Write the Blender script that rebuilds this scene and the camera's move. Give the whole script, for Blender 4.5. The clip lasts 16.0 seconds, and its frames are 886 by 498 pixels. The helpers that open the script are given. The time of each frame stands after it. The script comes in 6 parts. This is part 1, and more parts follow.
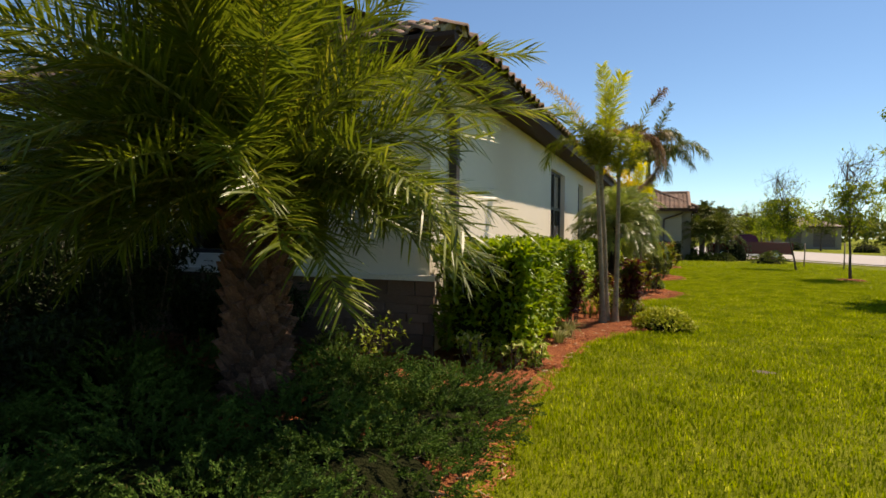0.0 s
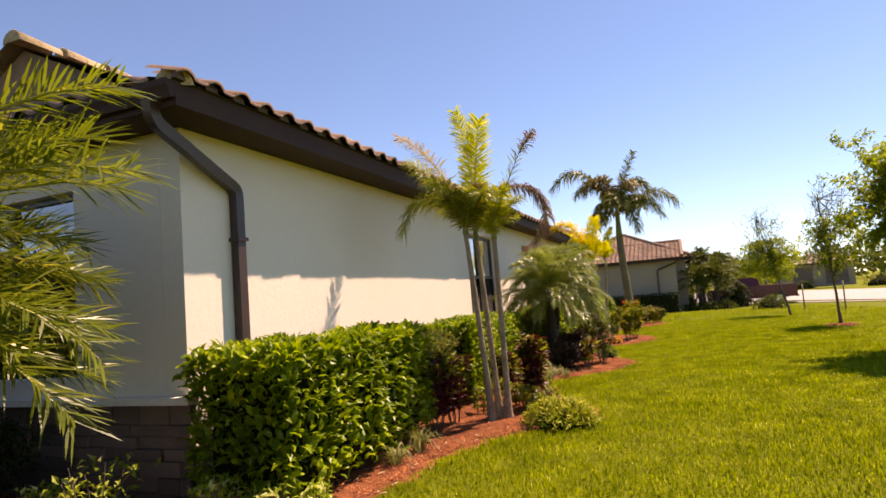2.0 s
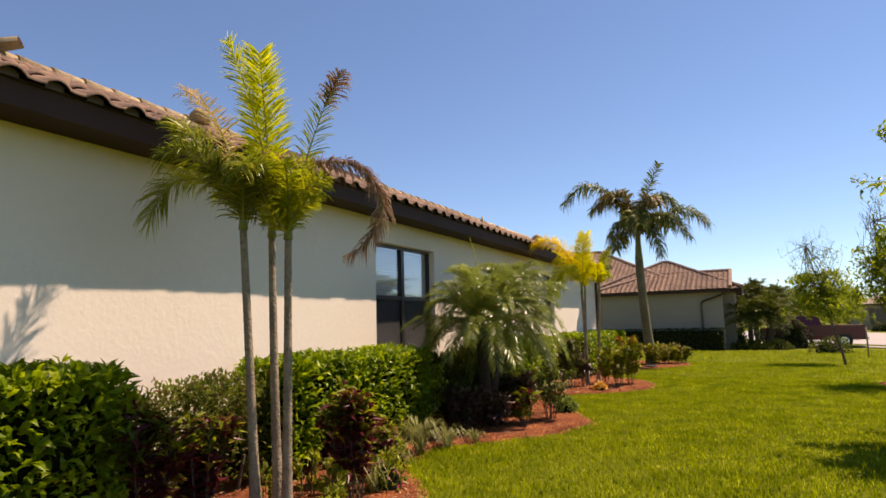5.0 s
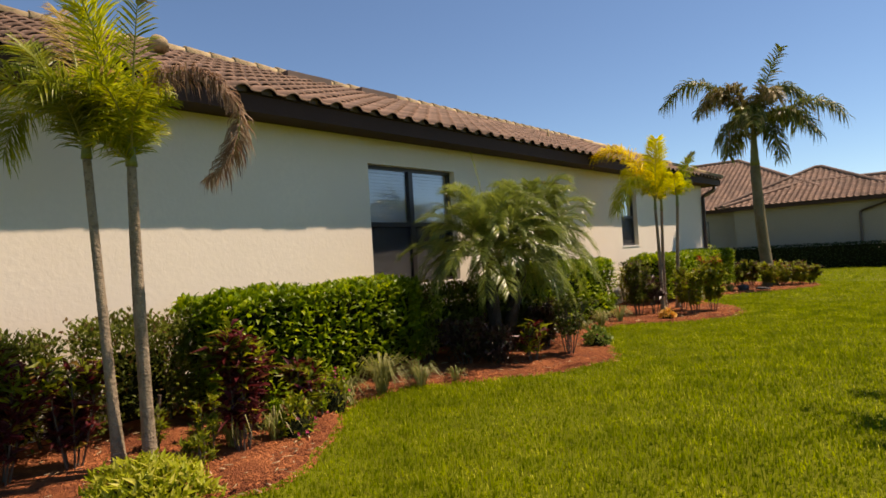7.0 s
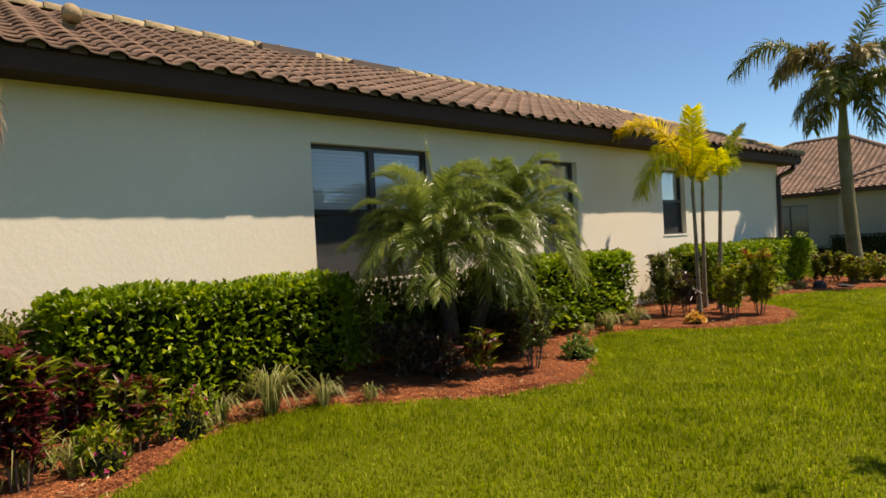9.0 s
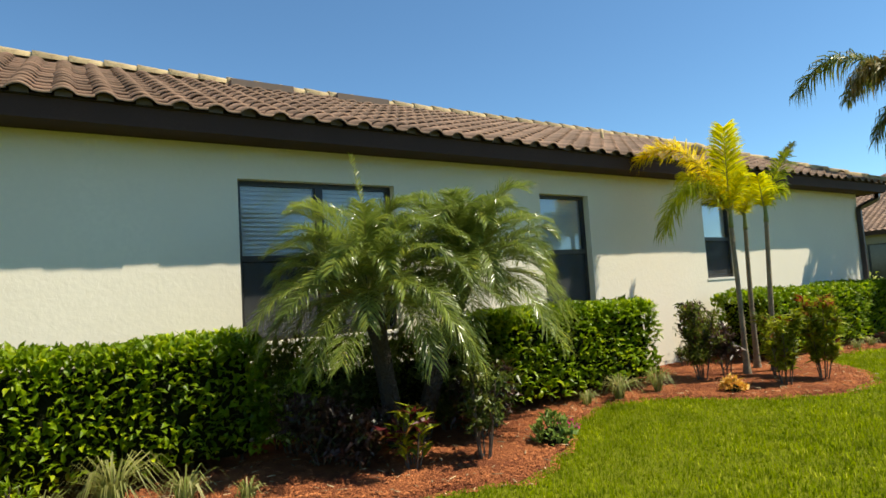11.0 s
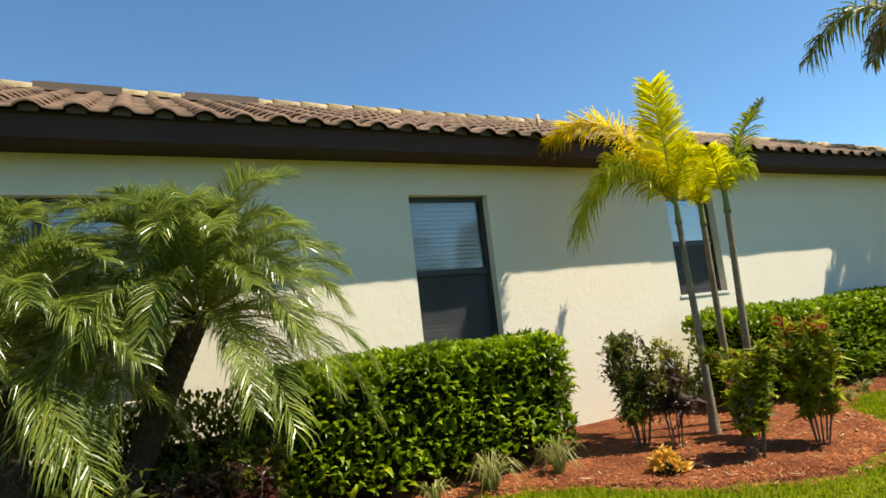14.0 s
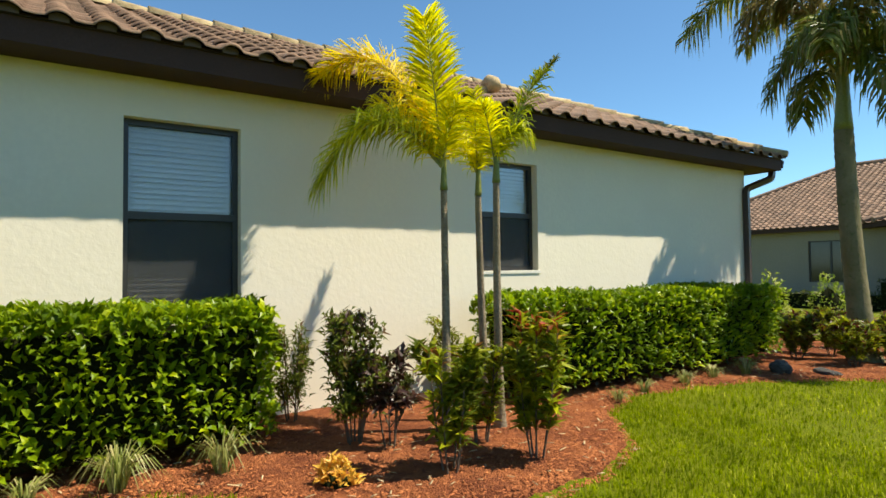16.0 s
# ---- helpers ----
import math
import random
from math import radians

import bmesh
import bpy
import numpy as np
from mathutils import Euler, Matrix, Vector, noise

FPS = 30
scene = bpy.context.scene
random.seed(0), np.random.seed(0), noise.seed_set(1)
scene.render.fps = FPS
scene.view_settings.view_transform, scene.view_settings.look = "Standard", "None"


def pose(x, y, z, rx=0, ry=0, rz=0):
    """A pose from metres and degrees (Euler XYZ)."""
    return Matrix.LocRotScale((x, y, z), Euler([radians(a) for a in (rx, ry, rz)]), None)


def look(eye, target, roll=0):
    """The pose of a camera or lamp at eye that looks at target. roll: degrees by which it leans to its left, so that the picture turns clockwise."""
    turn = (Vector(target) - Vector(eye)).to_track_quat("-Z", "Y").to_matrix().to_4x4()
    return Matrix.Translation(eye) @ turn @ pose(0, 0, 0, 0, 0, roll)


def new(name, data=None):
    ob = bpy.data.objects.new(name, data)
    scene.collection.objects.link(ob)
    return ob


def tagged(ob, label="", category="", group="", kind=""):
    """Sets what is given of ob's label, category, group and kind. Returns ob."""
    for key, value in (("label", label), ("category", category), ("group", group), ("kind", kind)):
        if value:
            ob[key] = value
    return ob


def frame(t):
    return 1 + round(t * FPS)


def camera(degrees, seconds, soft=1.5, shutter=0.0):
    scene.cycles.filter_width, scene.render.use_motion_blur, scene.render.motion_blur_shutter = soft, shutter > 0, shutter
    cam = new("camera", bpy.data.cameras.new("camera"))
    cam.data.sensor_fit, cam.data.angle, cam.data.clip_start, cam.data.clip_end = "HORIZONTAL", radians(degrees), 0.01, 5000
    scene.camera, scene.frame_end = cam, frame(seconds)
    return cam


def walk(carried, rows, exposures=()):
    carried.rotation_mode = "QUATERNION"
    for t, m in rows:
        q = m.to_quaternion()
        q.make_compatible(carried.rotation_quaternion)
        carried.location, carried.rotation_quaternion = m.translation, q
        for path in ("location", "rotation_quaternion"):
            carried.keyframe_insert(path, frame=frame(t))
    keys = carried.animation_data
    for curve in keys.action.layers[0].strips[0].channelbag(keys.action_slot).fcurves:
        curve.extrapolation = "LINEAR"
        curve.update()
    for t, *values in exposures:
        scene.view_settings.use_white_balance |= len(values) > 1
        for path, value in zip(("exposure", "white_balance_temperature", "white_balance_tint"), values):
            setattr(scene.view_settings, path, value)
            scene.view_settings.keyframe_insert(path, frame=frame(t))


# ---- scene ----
cam = camera(74.21, 16.0, soft=1.6)
PATH = [
    (0, -0.536, 1.507, 1.279, 20.85, -1.69, -0.53),
    (0.5, -0.104, 1.997, 1.264, 24.96, -1.40, -1.82),
    (1, 0.341, 2.451, 1.301, 18.71, 1.60, 1.21),
    (1.5, 0.604, 2.978, 1.344, 23.75, 0.44, 4.29),
    (2, 0.795, 3.541, 1.398, 22.33, 5.08, 4.58),
    (2.5, 1.022, 4.083, 1.328, 25.12, 4.32, 5.11),
    (3, 1.126, 4.558, 1.369, 33.58, 5.05, 5.78),
    (3.5, 1.244, 5.089, 1.448, 26.03, 5.74, 3.14),
    (3.7, 1.343, 5.315, 1.450, 26.56, 7.27, 1.97),
    (5.8, 2.262, 7.337, 1.365, 27.92, 7.21, 1.62),
    (6, 2.378, 7.480, 1.358, 24.86, 5.58, 3.96),
    (6.5, 2.679, 7.974, 1.310, 33.79, 3.69, 1.72),
    (7, 2.946, 8.445, 1.343, 41.39, 0.61, 3.48),
    (7.5, 3.127, 8.887, 1.357, 39.70, 0.12, 5.23),
    (8, 3.291, 9.450, 1.358, 44.20, -0.25, 6.81),
    (8.2, 3.320, 9.668, 1.358, 46.28, -0.65, 5.15),
    (10.3, 3.189, 11.485, 1.405, 53.13, 0.90, 2.97),
    (10.5, 3.122, 11.690, 1.394, 51.74, 1.90, 1.15),
    (11, 3.120, 12.148, 1.352, 57.68, 4.22, 3.57),
    (11.5, 3.043, 12.654, 1.330, 58.72, 3.24, 1.07),
    (12, 2.994, 13.068, 1.337, 51.52, 2.47, 3.18),
    (12.5, 2.882, 13.644, 1.358, 53.23, 4.79, 8.22),
    (13, 2.746, 14.159, 1.344, 54.51, 4.80, 0.25),
    (13.5, 2.595, 14.630, 1.317, 54.89, 5.38, 3.72),
    (14, 2.445, 15.087, 1.297, 63.10, 7.24, 6.47),
    (14.5, 2.480, 15.495, 1.271, 61.68, 6.69, 1.44),
    (15, 2.438, 16.120, 1.248, 53.78, 1.90, 1.55),
    (15.5, 2.465, 16.469, 1.299, 53.22, 1.68, 1.82),
    (16, 2.513, 16.986, 1.335, 55.76, 1.98, 0.69),
]
EXPOSURES = [(0.0, 0.84, 8250, 19), (0.5, 1.46, 8850, 30), (1.0, 1.74, 9450, 39), (2.0, 1.31, 9150, 38), (2.5, 1.11, 8850, 31), (3.0, 0.96, 8750, 29), (3.5, 1.06, 8850, 32), (6.0, 0.84, 8250, 27), (7.0, 0.72, 8450, 24), (8.0, 0.66, 8550, 23),
             (10.5, 1.06, 7300, 6), (12.0, 1.04, 7250, 4), (14.0, 1.16, 7350, 6), (15.0, 1.11, 7300, 3), (16.0, 1.14, 7350, 4)]
walk(cam, [(t, pose(x, y, z, 90 + pitch, roll, yaw)) for t, x, y, z, yaw, pitch, roll in PATH], EXPOSURES)
# ---- world and sun ----
SUN_AZ = radians(53.0)      # direction towards the sun on the ground, from +x
SUN_EL = radians(58.9)
world = bpy.data.worlds.new("world")
scene.world = world
world.use_nodes = True
wn = world.node_tree.nodes
sky = wn.new("ShaderNodeTexSky")
sky.sky_type = "NISHITA"
sky.sun_disc = False
sky.sun_elevation = SUN_EL
sky.sun_rotation = math.pi / 2 - SUN_AZ
sky.air_density, sky.dust_density, sky.ozone_density = 1.0, 0.0, 6.0
sky.altitude = 1200
wn["Background"].inputs["Strength"].default_value = 0.086
tone = wn.new("ShaderNodeMix")
tone.data_type, tone.blend_type = "RGBA", "MULTIPLY"
tone.inputs[0].default_value = 1.0
tone.inputs[7].default_value = (0.78, 1.0, 1.06, 1)
world.node_tree.links.new(sky.outputs["Color"], tone.inputs[6])
world.node_tree.links.new(tone.outputs[2], wn["Background"].inputs["Color"])
sun_data = bpy.data.lights.new("sun", "SUN")
sun_data.energy, sun_data.angle, sun_data.color = 4.15, radians(0.55), (1.0, 0.95, 0.86)
sun = new("sun", sun_data)
sun_dir = Vector((math.cos(SUN_AZ) * math.cos(SUN_EL), math.sin(SUN_AZ) * math.cos(SUN_EL), math.sin(SUN_EL)))
sun.matrix_world = look(sun_dir * 60, (0, 0, 0))


# ---- materials ----
def nodes_of(name):
    m = bpy.data.materials.new(name)
    m.use_nodes = True
    nt = m.node_tree
    return m, nt, nt.nodes["Principled BSDF"]


def mix_rgb(nt, fac, a, b, blend="MIX"):
    n = nt.nodes.new("ShaderNodeMix")
    n.data_type, n.blend_type = "RGBA", blend
    for key, val in ((0, fac), (6, a), (7, b)):
        if isinstance(val, bpy.types.NodeSocket):
            nt.links.new(val, n.inputs[key])
        else:
            n.inputs[key].default_value = (*val, 1) if key else val
    return n.outputs[2]


def noise_fac(nt, scale, detail=4, rough=0.6, lo=0.35, hi=0.65, coord="Object"):
    tc = nt.nodes.new("ShaderNodeTexCoord")
    n = nt.nodes.new("ShaderNodeTexNoise")
    n.inputs["Scale"].default_value, n.inputs["Detail"].default_value = scale, detail
    n.inputs["Roughness"].default_value = rough
    nt.links.new(tc.outputs[coord], n.inputs["Vector"])
    r = nt.nodes.new("ShaderNodeMapRange")
    r.inputs["From Min"].default_value, r.inputs["From Max"].default_value = lo, hi
    nt.links.new(n.outputs["Fac"], r.inputs["Value"])
    return r.outputs["Result"]


def surface(name, a, b, rough=0.7, scale=3.0, fine=60.0, bump=0.3, bump_dist=0.01, metal=0.0, c=None, per_piece=0.0, spec=0.5, speck=0.78):
    """A rough surface: a large-scale blend of two colours, fine grain, relief."""
    m, nt, bs = nodes_of(name)
    col = mix_rgb(nt, noise_fac(nt, scale), a, b)
    grain = noise_fac(nt, fine, 3)
    col = mix_rgb(nt, grain, col, tuple(x * speck for x in (c or a))) if c is None else mix_rgb(nt, noise_fac(nt, scale * 5, 6, 0.7, 0.52, 0.7), col, c)
    if per_piece:
        oi = nt.nodes.new("ShaderNodeObjectInfo")
        ge = nt.nodes.new("ShaderNodeNewGeometry")
        ad = nt.nodes.new("ShaderNodeMath")
        ad.operation = "ADD"
        nt.links.new(oi.outputs["Random"], ad.inputs[0])
        nt.links.new(ge.outputs["Random Per Island"], ad.inputs[1])
        fr = nt.nodes.new("ShaderNodeMath")
        fr.operation = "FRACT"
        nt.links.new(ad.outputs[0], fr.inputs[0])
        r = nt.nodes.new("ShaderNodeMapRange")
        r.inputs["To Min"].default_value, r.inputs["To Max"].default_value = 1 - per_piece, 1 + per_piece
        nt.links.new(fr.outputs[0], r.inputs["Value"])
        hs = nt.nodes.new("ShaderNodeHueSaturation")
        nt.links.new(r.outputs["Result"], hs.inputs["Value"])
        nt.links.new(col, hs.inputs["Color"])
        col = hs.outputs["Color"]
    nt.links.new(col, bs.inputs["Base Color"])
    bs.inputs["Roughness"].default_value, bs.inputs["Metallic"].default_value = rough, metal
    bs.inputs["Specular IOR Level"].default_value = spec
    if bump:
        bp = nt.nodes.new("ShaderNodeBump")
        bp.inputs["Strength"].default_value, bp.inputs["Distance"].default_value = bump, bump_dist
        nt.links.new(grain, bp.inputs["Height"])
        nt.links.new(bp.outputs["Normal"], bs.inputs["Normal"])
    return m


def leafy(name, a, b, c=None, c_share=0.2, rough=0.4, through_light=0.35, spec=0.5):
    """Leaves: the colour runs from a to b from leaf to leaf, a share of them in c; some light passes through."""
    m, nt, bs = nodes_of(name)
    ge = nt.nodes.new("ShaderNodeNewGeometry")
    col = mix_rgb(nt, ge.outputs["Random Per Island"], a, b)
    if c:
        w = nt.nodes.new("ShaderNodeMath")
        w.operation = "MULTIPLY"
        w.inputs[1].default_value = 7.31
        nt.links.new(ge.outputs["Random Per Island"], w.inputs[0])
        f = nt.nodes.new("ShaderNodeMath")
        f.operation = "FRACT"
        nt.links.new(w.outputs[0], f.inputs[0])
        l = nt.nodes.new("ShaderNodeMath")
        l.operation = "LESS_THAN"
        l.inputs[1].default_value = c_share
        nt.links.new(f.outputs[0], l.inputs[0])
        col = mix_rgb(nt, l.outputs[0], col, c)
    col = mix_rgb(nt, noise_fac(nt, 2.2), col, tuple(x * 0.72 for x in a))
    nt.links.new(col, bs.inputs["Base Color"])
    bs.inputs["Roughness"].default_value = rough
    bs.inputs["Specular IOR Level"].default_value = spec
    tr = nt.nodes.new("ShaderNodeBsdfTranslucent")
    br = nt.nodes.new("ShaderNodeHueSaturation")
    br.inputs["Value"].default_value = 1.5
    nt.links.new(col, br.inputs["Color"])
    nt.links.new(br.outputs["Color"], tr.inputs["Color"])
    mx = nt.nodes.new("ShaderNodeMixShader")
    mx.inputs[0].default_value = through_light
    nt.links.new(bs.outputs[0], mx.inputs[1])
    nt.links.new(tr.outputs[0], mx.inputs[2])
    nt.links.new(mx.outputs[0], nt.nodes["Material Output"].inputs["Surface"])
    return m


def glass(name, tint=(0.9, 0.92, 0.93), shine=0.8):
    m, nt, bs = nodes_of(name)
    lw = nt.nodes.new("ShaderNodeLayerWeight")
    lw.inputs["Blend"].default_value = 0.5
    pw = nt.nodes.new("ShaderNodeMath")
    pw.operation = "POWER"
    pw.inputs[1].default_value = 2.0
    nt.links.new(lw.outputs["Facing"], pw.inputs[0])
    fr = nt.nodes.new("ShaderNodeMapRange")
    fr.inputs["To Min"].default_value, fr.inputs["To Max"].default_value = 0.045, shine
    nt.links.new(pw.outputs[0], fr.inputs["Value"])
    tr = nt.nodes.new("ShaderNodeBsdfTransparent")
    tr.inputs["Color"].default_value = (*tint, 1)
    gl = nt.nodes.new("ShaderNodeBsdfGlossy")
    gl.inputs["Roughness"].default_value = 0.02
    mx = nt.nodes.new("ShaderNodeMixShader")
    nt.links.new(fr.outputs[0], mx.inputs[0])
    nt.links.new(tr.outputs[0], mx.inputs[1])
    nt.links.new(gl.outputs[0], mx.inputs[2])
    nt.links.new(mx.outputs[0], nt.nodes["Material Output"].inputs["Surface"])
    return m


def mesh_screen(name):
    m, nt, bs = nodes_of(name)
    bs.inputs["Base Color"].default_value = (0.034, 0.038, 0.042, 1)
    bs.inputs["Roughness"].default_value = 0.8
    tr = nt.nodes.new("ShaderNodeBsdfTransparent")
    mx = nt.nodes.new("ShaderNodeMixShader")
    mx.inputs[0].default_value = 0.6
    nt.links.new(tr.outputs[0], mx.inputs[1])
    nt.links.new(bs.outputs[0], mx.inputs[2])
    nt.links.new(mx.outputs[0], nt.nodes["Material Output"].inputs["Surface"])
    return m


def trowelled(m, scale=9.0, strength=0.06, dist=0.008):
    """Adds the low swirling ridges of hand-trowelled render to a surface's relief."""
    nt = m.node_tree
    bs = nt.nodes["Principled BSDF"]
    ridge = noise_fac(nt, scale, 3, 0.55, 0.50, 0.60)
    bp = nt.nodes.new("ShaderNodeBump")
    bp.inputs["Strength"].default_value, bp.inputs["Distance"].default_value = strength, dist
    nt.links.new(ridge, bp.inputs["Height"])
    nt.links.new(bs.inputs["Normal"].links[0].from_socket, bp.inputs["Normal"])
    nt.links.new(bp.outputs["Normal"], bs.inputs["Normal"])
    return m


M_STUCCO = surface("stucco", (0.75, 0.68, 0.56), (0.705, 0.635, 0.52), 0.9, 0.8, 22, 0.09, 0.007, spec=0.15, speck=0.95)
trowelled(M_STUCCO)
# Darker than the near stucco: the walls' shade is in this colour.
M_STUCCO_FAR_SHADE = surface("stucco_far_shade", (0.32, 0.275, 0.205), (0.27, 0.235, 0.175), 0.9, 0.5, 20, 0.2, 0.006, spec=0.1)
M_TRIM = surface("trim_paint", (0.74, 0.7, 0.62), (0.68, 0.64, 0.56), 0.7, 2, 80, 0.1, 0.002)
M_FASCIA = surface("fascia_paint", (0.066, 0.036, 0.028), (0.05, 0.028, 0.022), 0.7, 2, 60, 0.08, 0.002, spec=0.15)
M_SPOUT = surface("downspout_paint", (0.062, 0.038, 0.032), (0.048, 0.029, 0.025), 0.35, 3, 70, 0.05, 0.002)
M_TILE = surface("roof_tile", (0.255, 0.155, 0.105), (0.18, 0.112, 0.078), 0.8, 1.5, 90, 0.3, 0.004, c=(0.12, 0.085, 0.06), per_piece=0.25, spec=0.3)
M_CAP = surface("ridge_tile", (0.44, 0.335, 0.185), (0.34, 0.25, 0.135), 0.8, 4.0, 80, 0.4, 0.006, c=(0.17, 0.125, 0.07), per_piece=0.25, spec=0.2)
M_VENT = surface("vent_paint", (0.12, 0.08, 0.058), (0.09, 0.062, 0.046), 0.7, 3, 50, 0.1, 0.002)
M_DECK = surface("roof_deck", (0.06, 0.045, 0.04), (0.05, 0.04, 0.035), 0.9, 2, 40, 0.1)
M_BRONZE = surface("bronze_frame", (0.022, 0.020, 0.020), (0.016, 0.015, 0.016), 0.4, 3, 80, 0.05, 0.001)
M_GLASS = glass("window_glass", (0.97, 0.98, 0.98), 0.95)
M_SCREEN = mesh_screen("insect_screen")
M_BLIND = surface("blind_slat", (0.74, 0.75, 0.76), (0.70, 0.71, 0.72), 0.6, 3, 60, 0.02, 0.001)
M_ROOM = surface("room_wall", (0.25, 0.24, 0.22), (0.22, 0.21, 0.2), 0.9, 1, 30, 0.0)
M_STONE = surface("ledge_stone", (0.18, 0.11, 0.08), (0.13, 0.085, 0.07), 0.9, 4, 50, 0.5, 0.01, per_piece=0.3)
M_SOIL = surface("lawn_soil", (0.12, 0.145, 0.006), (0.15, 0.17, 0.008), 0.95, 1.2, 90, 0.6, 0.03, c=(0.10, 0.105, 0.008), spec=0.1)
M_MULCH = surface("red_mulch", (0.42, 0.14, 0.056), (0.22, 0.066, 0.03), 0.9, 2.2, 75, 0.9, 0.03, c=(0.16, 0.05, 0.028), spec=0.1)
M_CHIP = surface("mulch_chip", (0.47, 0.165, 0.064), (0.22, 0.066, 0.03), 0.9, 2.2, 120, 0.4, 0.004, per_piece=0.3, spec=0.1)
M_LITTER = surface("dry_litter", (0.52, 0.38, 0.22), (0.34, 0.22, 0.12), 0.85, 9, 80, 0.2, 0.003, per_piece=0.5, spec=0.15)
M_ROAD = surface("concrete_road", (0.36, 0.33, 0.30), (0.30, 0.28, 0.25), 0.9, 0.6, 40, 0.2, 0.01)
M_GRASS = leafy("grass_blade", (0.15, 0.205, 0.003), (0.25, 0.285, 0.004), (0.46, 0.46, 0.05), 0.10, 0.6, 0.52, 0.06)
M_HEDGE = leafy("hedge_leaf", (0.11, 0.185, 0.006), (0.255, 0.345, 0.010), (0.42, 0.48, 0.015), 0.17, 0.38, 0.38, 0.22)
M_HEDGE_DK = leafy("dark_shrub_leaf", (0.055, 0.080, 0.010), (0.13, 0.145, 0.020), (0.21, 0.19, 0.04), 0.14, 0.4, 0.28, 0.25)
# Near-black fill for plant insides: the shade between leaves is its colour.
M_CORE_SHADE = surface("core_shade", (0.014, 0.018, 0.005), (0.02, 0.02, 0.008), 0.95, 8, 40, 0.6, 0.03, spec=0.05)
M_TWIG = surface("twig_bark", (0.13, 0.09, 0.06), (0.09, 0.065, 0.045), 0.9, 8, 60, 0.4, 0.006)
M_TRUNK = surface("palm_trunk", (0.31, 0.245, 0.165), (0.21, 0.165, 0.11), 0.85, 6, 45, 0.6, 0.01, c=(0.11, 0.085, 0.06), spec=0.2)
M_TRUNK_GREY = surface("royal_trunk", (0.20, 0.165, 0.095), (0.145, 0.125, 0.065), 0.85, 3, 30, 0.4, 0.008, c=(0.10, 0.105, 0.04), spec=0.2)
M_SHAFT = surface("crown_shaft", (0.16, 0.19, 0.03), (0.20, 0.20, 0.04), 0.5, 4, 40, 0.1, 0.003)
M_BARK = surface("tree_bark", (0.12, 0.09, 0.065), (0.08, 0.06, 0.045), 0.9, 6, 40, 0.6, 0.01)
M_PYGTRUNK = surface("pygmy_trunk", (0.07, 0.05, 0.035), (0.045, 0.034, 0.026), 0.95, 9, 40, 0.9, 0.02)
M_BOOT = surface("leaf_base", (0.16, 0.066, 0.036), (0.075, 0.034, 0.022), 0.9, 14, 60, 0.8, 0.012, c=(0.30, 0.16, 0.085), per_piece=0.6)
M_STALK = surface("frond_stalk", (0.28, 0.27, 0.06), (0.22, 0.24, 0.05), 0.5, 5, 50, 0.1, 0.002)
M_FR_DATE = leafy("date_leaflet", (0.095, 0.13, 0.008), (0.21, 0.24, 0.014), (0.36, 0.33, 0.03), 0.08, 0.36, 0.40, 0.34)
M_FR_PYG = leafy("pygmy_leaflet", (0.13, 0.18, 0.028), (0.30, 0.34, 0.062), (0.44, 0.44, 0.06), 0.08, 0.30, 0.38, 0.45)
M_FR_YEL = leafy("yellow_leaflet", (0.60, 0.55, 0.012), (0.76, 0.67, 0.014), (0.42, 0.45, 0.02), 0.25, 0.45, 0.45, 0.2)
M_FR_LIME = leafy("lime_leaflet", (0.19, 0.235, 0.012), (0.36, 0.37, 0.016), (0.48, 0.42, 0.02), 0.2, 0.4, 0.4, 0.3)
M_FR_LIMEYEL = leafy("lime_yellow_leaflet", (0.34, 0.38, 0.012), (0.60, 0.56, 0.016), (0.25, 0.30, 0.02), 0.25, 0.42, 0.45, 0.25)
M_FR_GOLD = leafy("golden_leaflet", (0.70, 0.52, 0.010), (0.78, 0.62, 0.014), (0.48, 0.42, 0.02), 0.18, 0.45, 0.45, 0.2)
M_FR_OLIVE = leafy("dull_green_leaflet", (0.11, 0.13, 0.012), (0.24, 0.25, 0.018), (0.36, 0.31, 0.03), 0.15, 0.4, 0.35, 0.3)
M_FR_STRAW = leafy("straw_leaflet", (0.42, 0.30, 0.06), (0.56, 0.46, 0.04), (0.34, 0.20, 0.11), 0.4, 0.6, 0.35, 0.2)
M_FR_BROWN = leafy("dry_leaflet", (0.24, 0.13, 0.07), (0.46, 0.31, 0.19), (0.62, 0.48, 0.32), 0.2, 0.7, 0.25)
M_FR_ROYAL = leafy("royal_leaflet", (0.10, 0.13, 0.014), (0.22, 0.235, 0.034), (0.34, 0.25, 0.09), 0.16, 0.4, 0.32, 0.3)
M_FR_ROYALDRY = leafy("royal_dry_leaflet", (0.15, 0.13, 0.025), (0.28, 0.21, 0.06), (0.36, 0.25, 0.11), 0.3, 0.5, 0.3, 0.25)
M_CROTON = leafy("croton_leaf", (0.09, 0.12, 0.010), (0.44, 0.45, 0.016), (0.22, 0.05, 0.02), 0.10, 0.4, 0.38, 0.2)
M_CROTON_RED = leafy("croton_red_leaf", (0.115, 0.012, 0.014), (0.045, 0.014, 0.012), (0.32, 0.28, 0.02), 0.12, 0.4, 0.28, 0.25)
M_RUST = leafy("rust_red_leaf", (0.36, 0.07, 0.02), (0.24, 0.035, 0.016), (0.40, 0.30, 0.03), 0.15, 0.4, 0.3, 0.2)
M_MAROON = leafy("maroon_leaf", (0.055, 0.022, 0.018), (0.09, 0.045, 0.02), (0.08, 0.10, 0.02), 0.2, 0.35, 0.25)
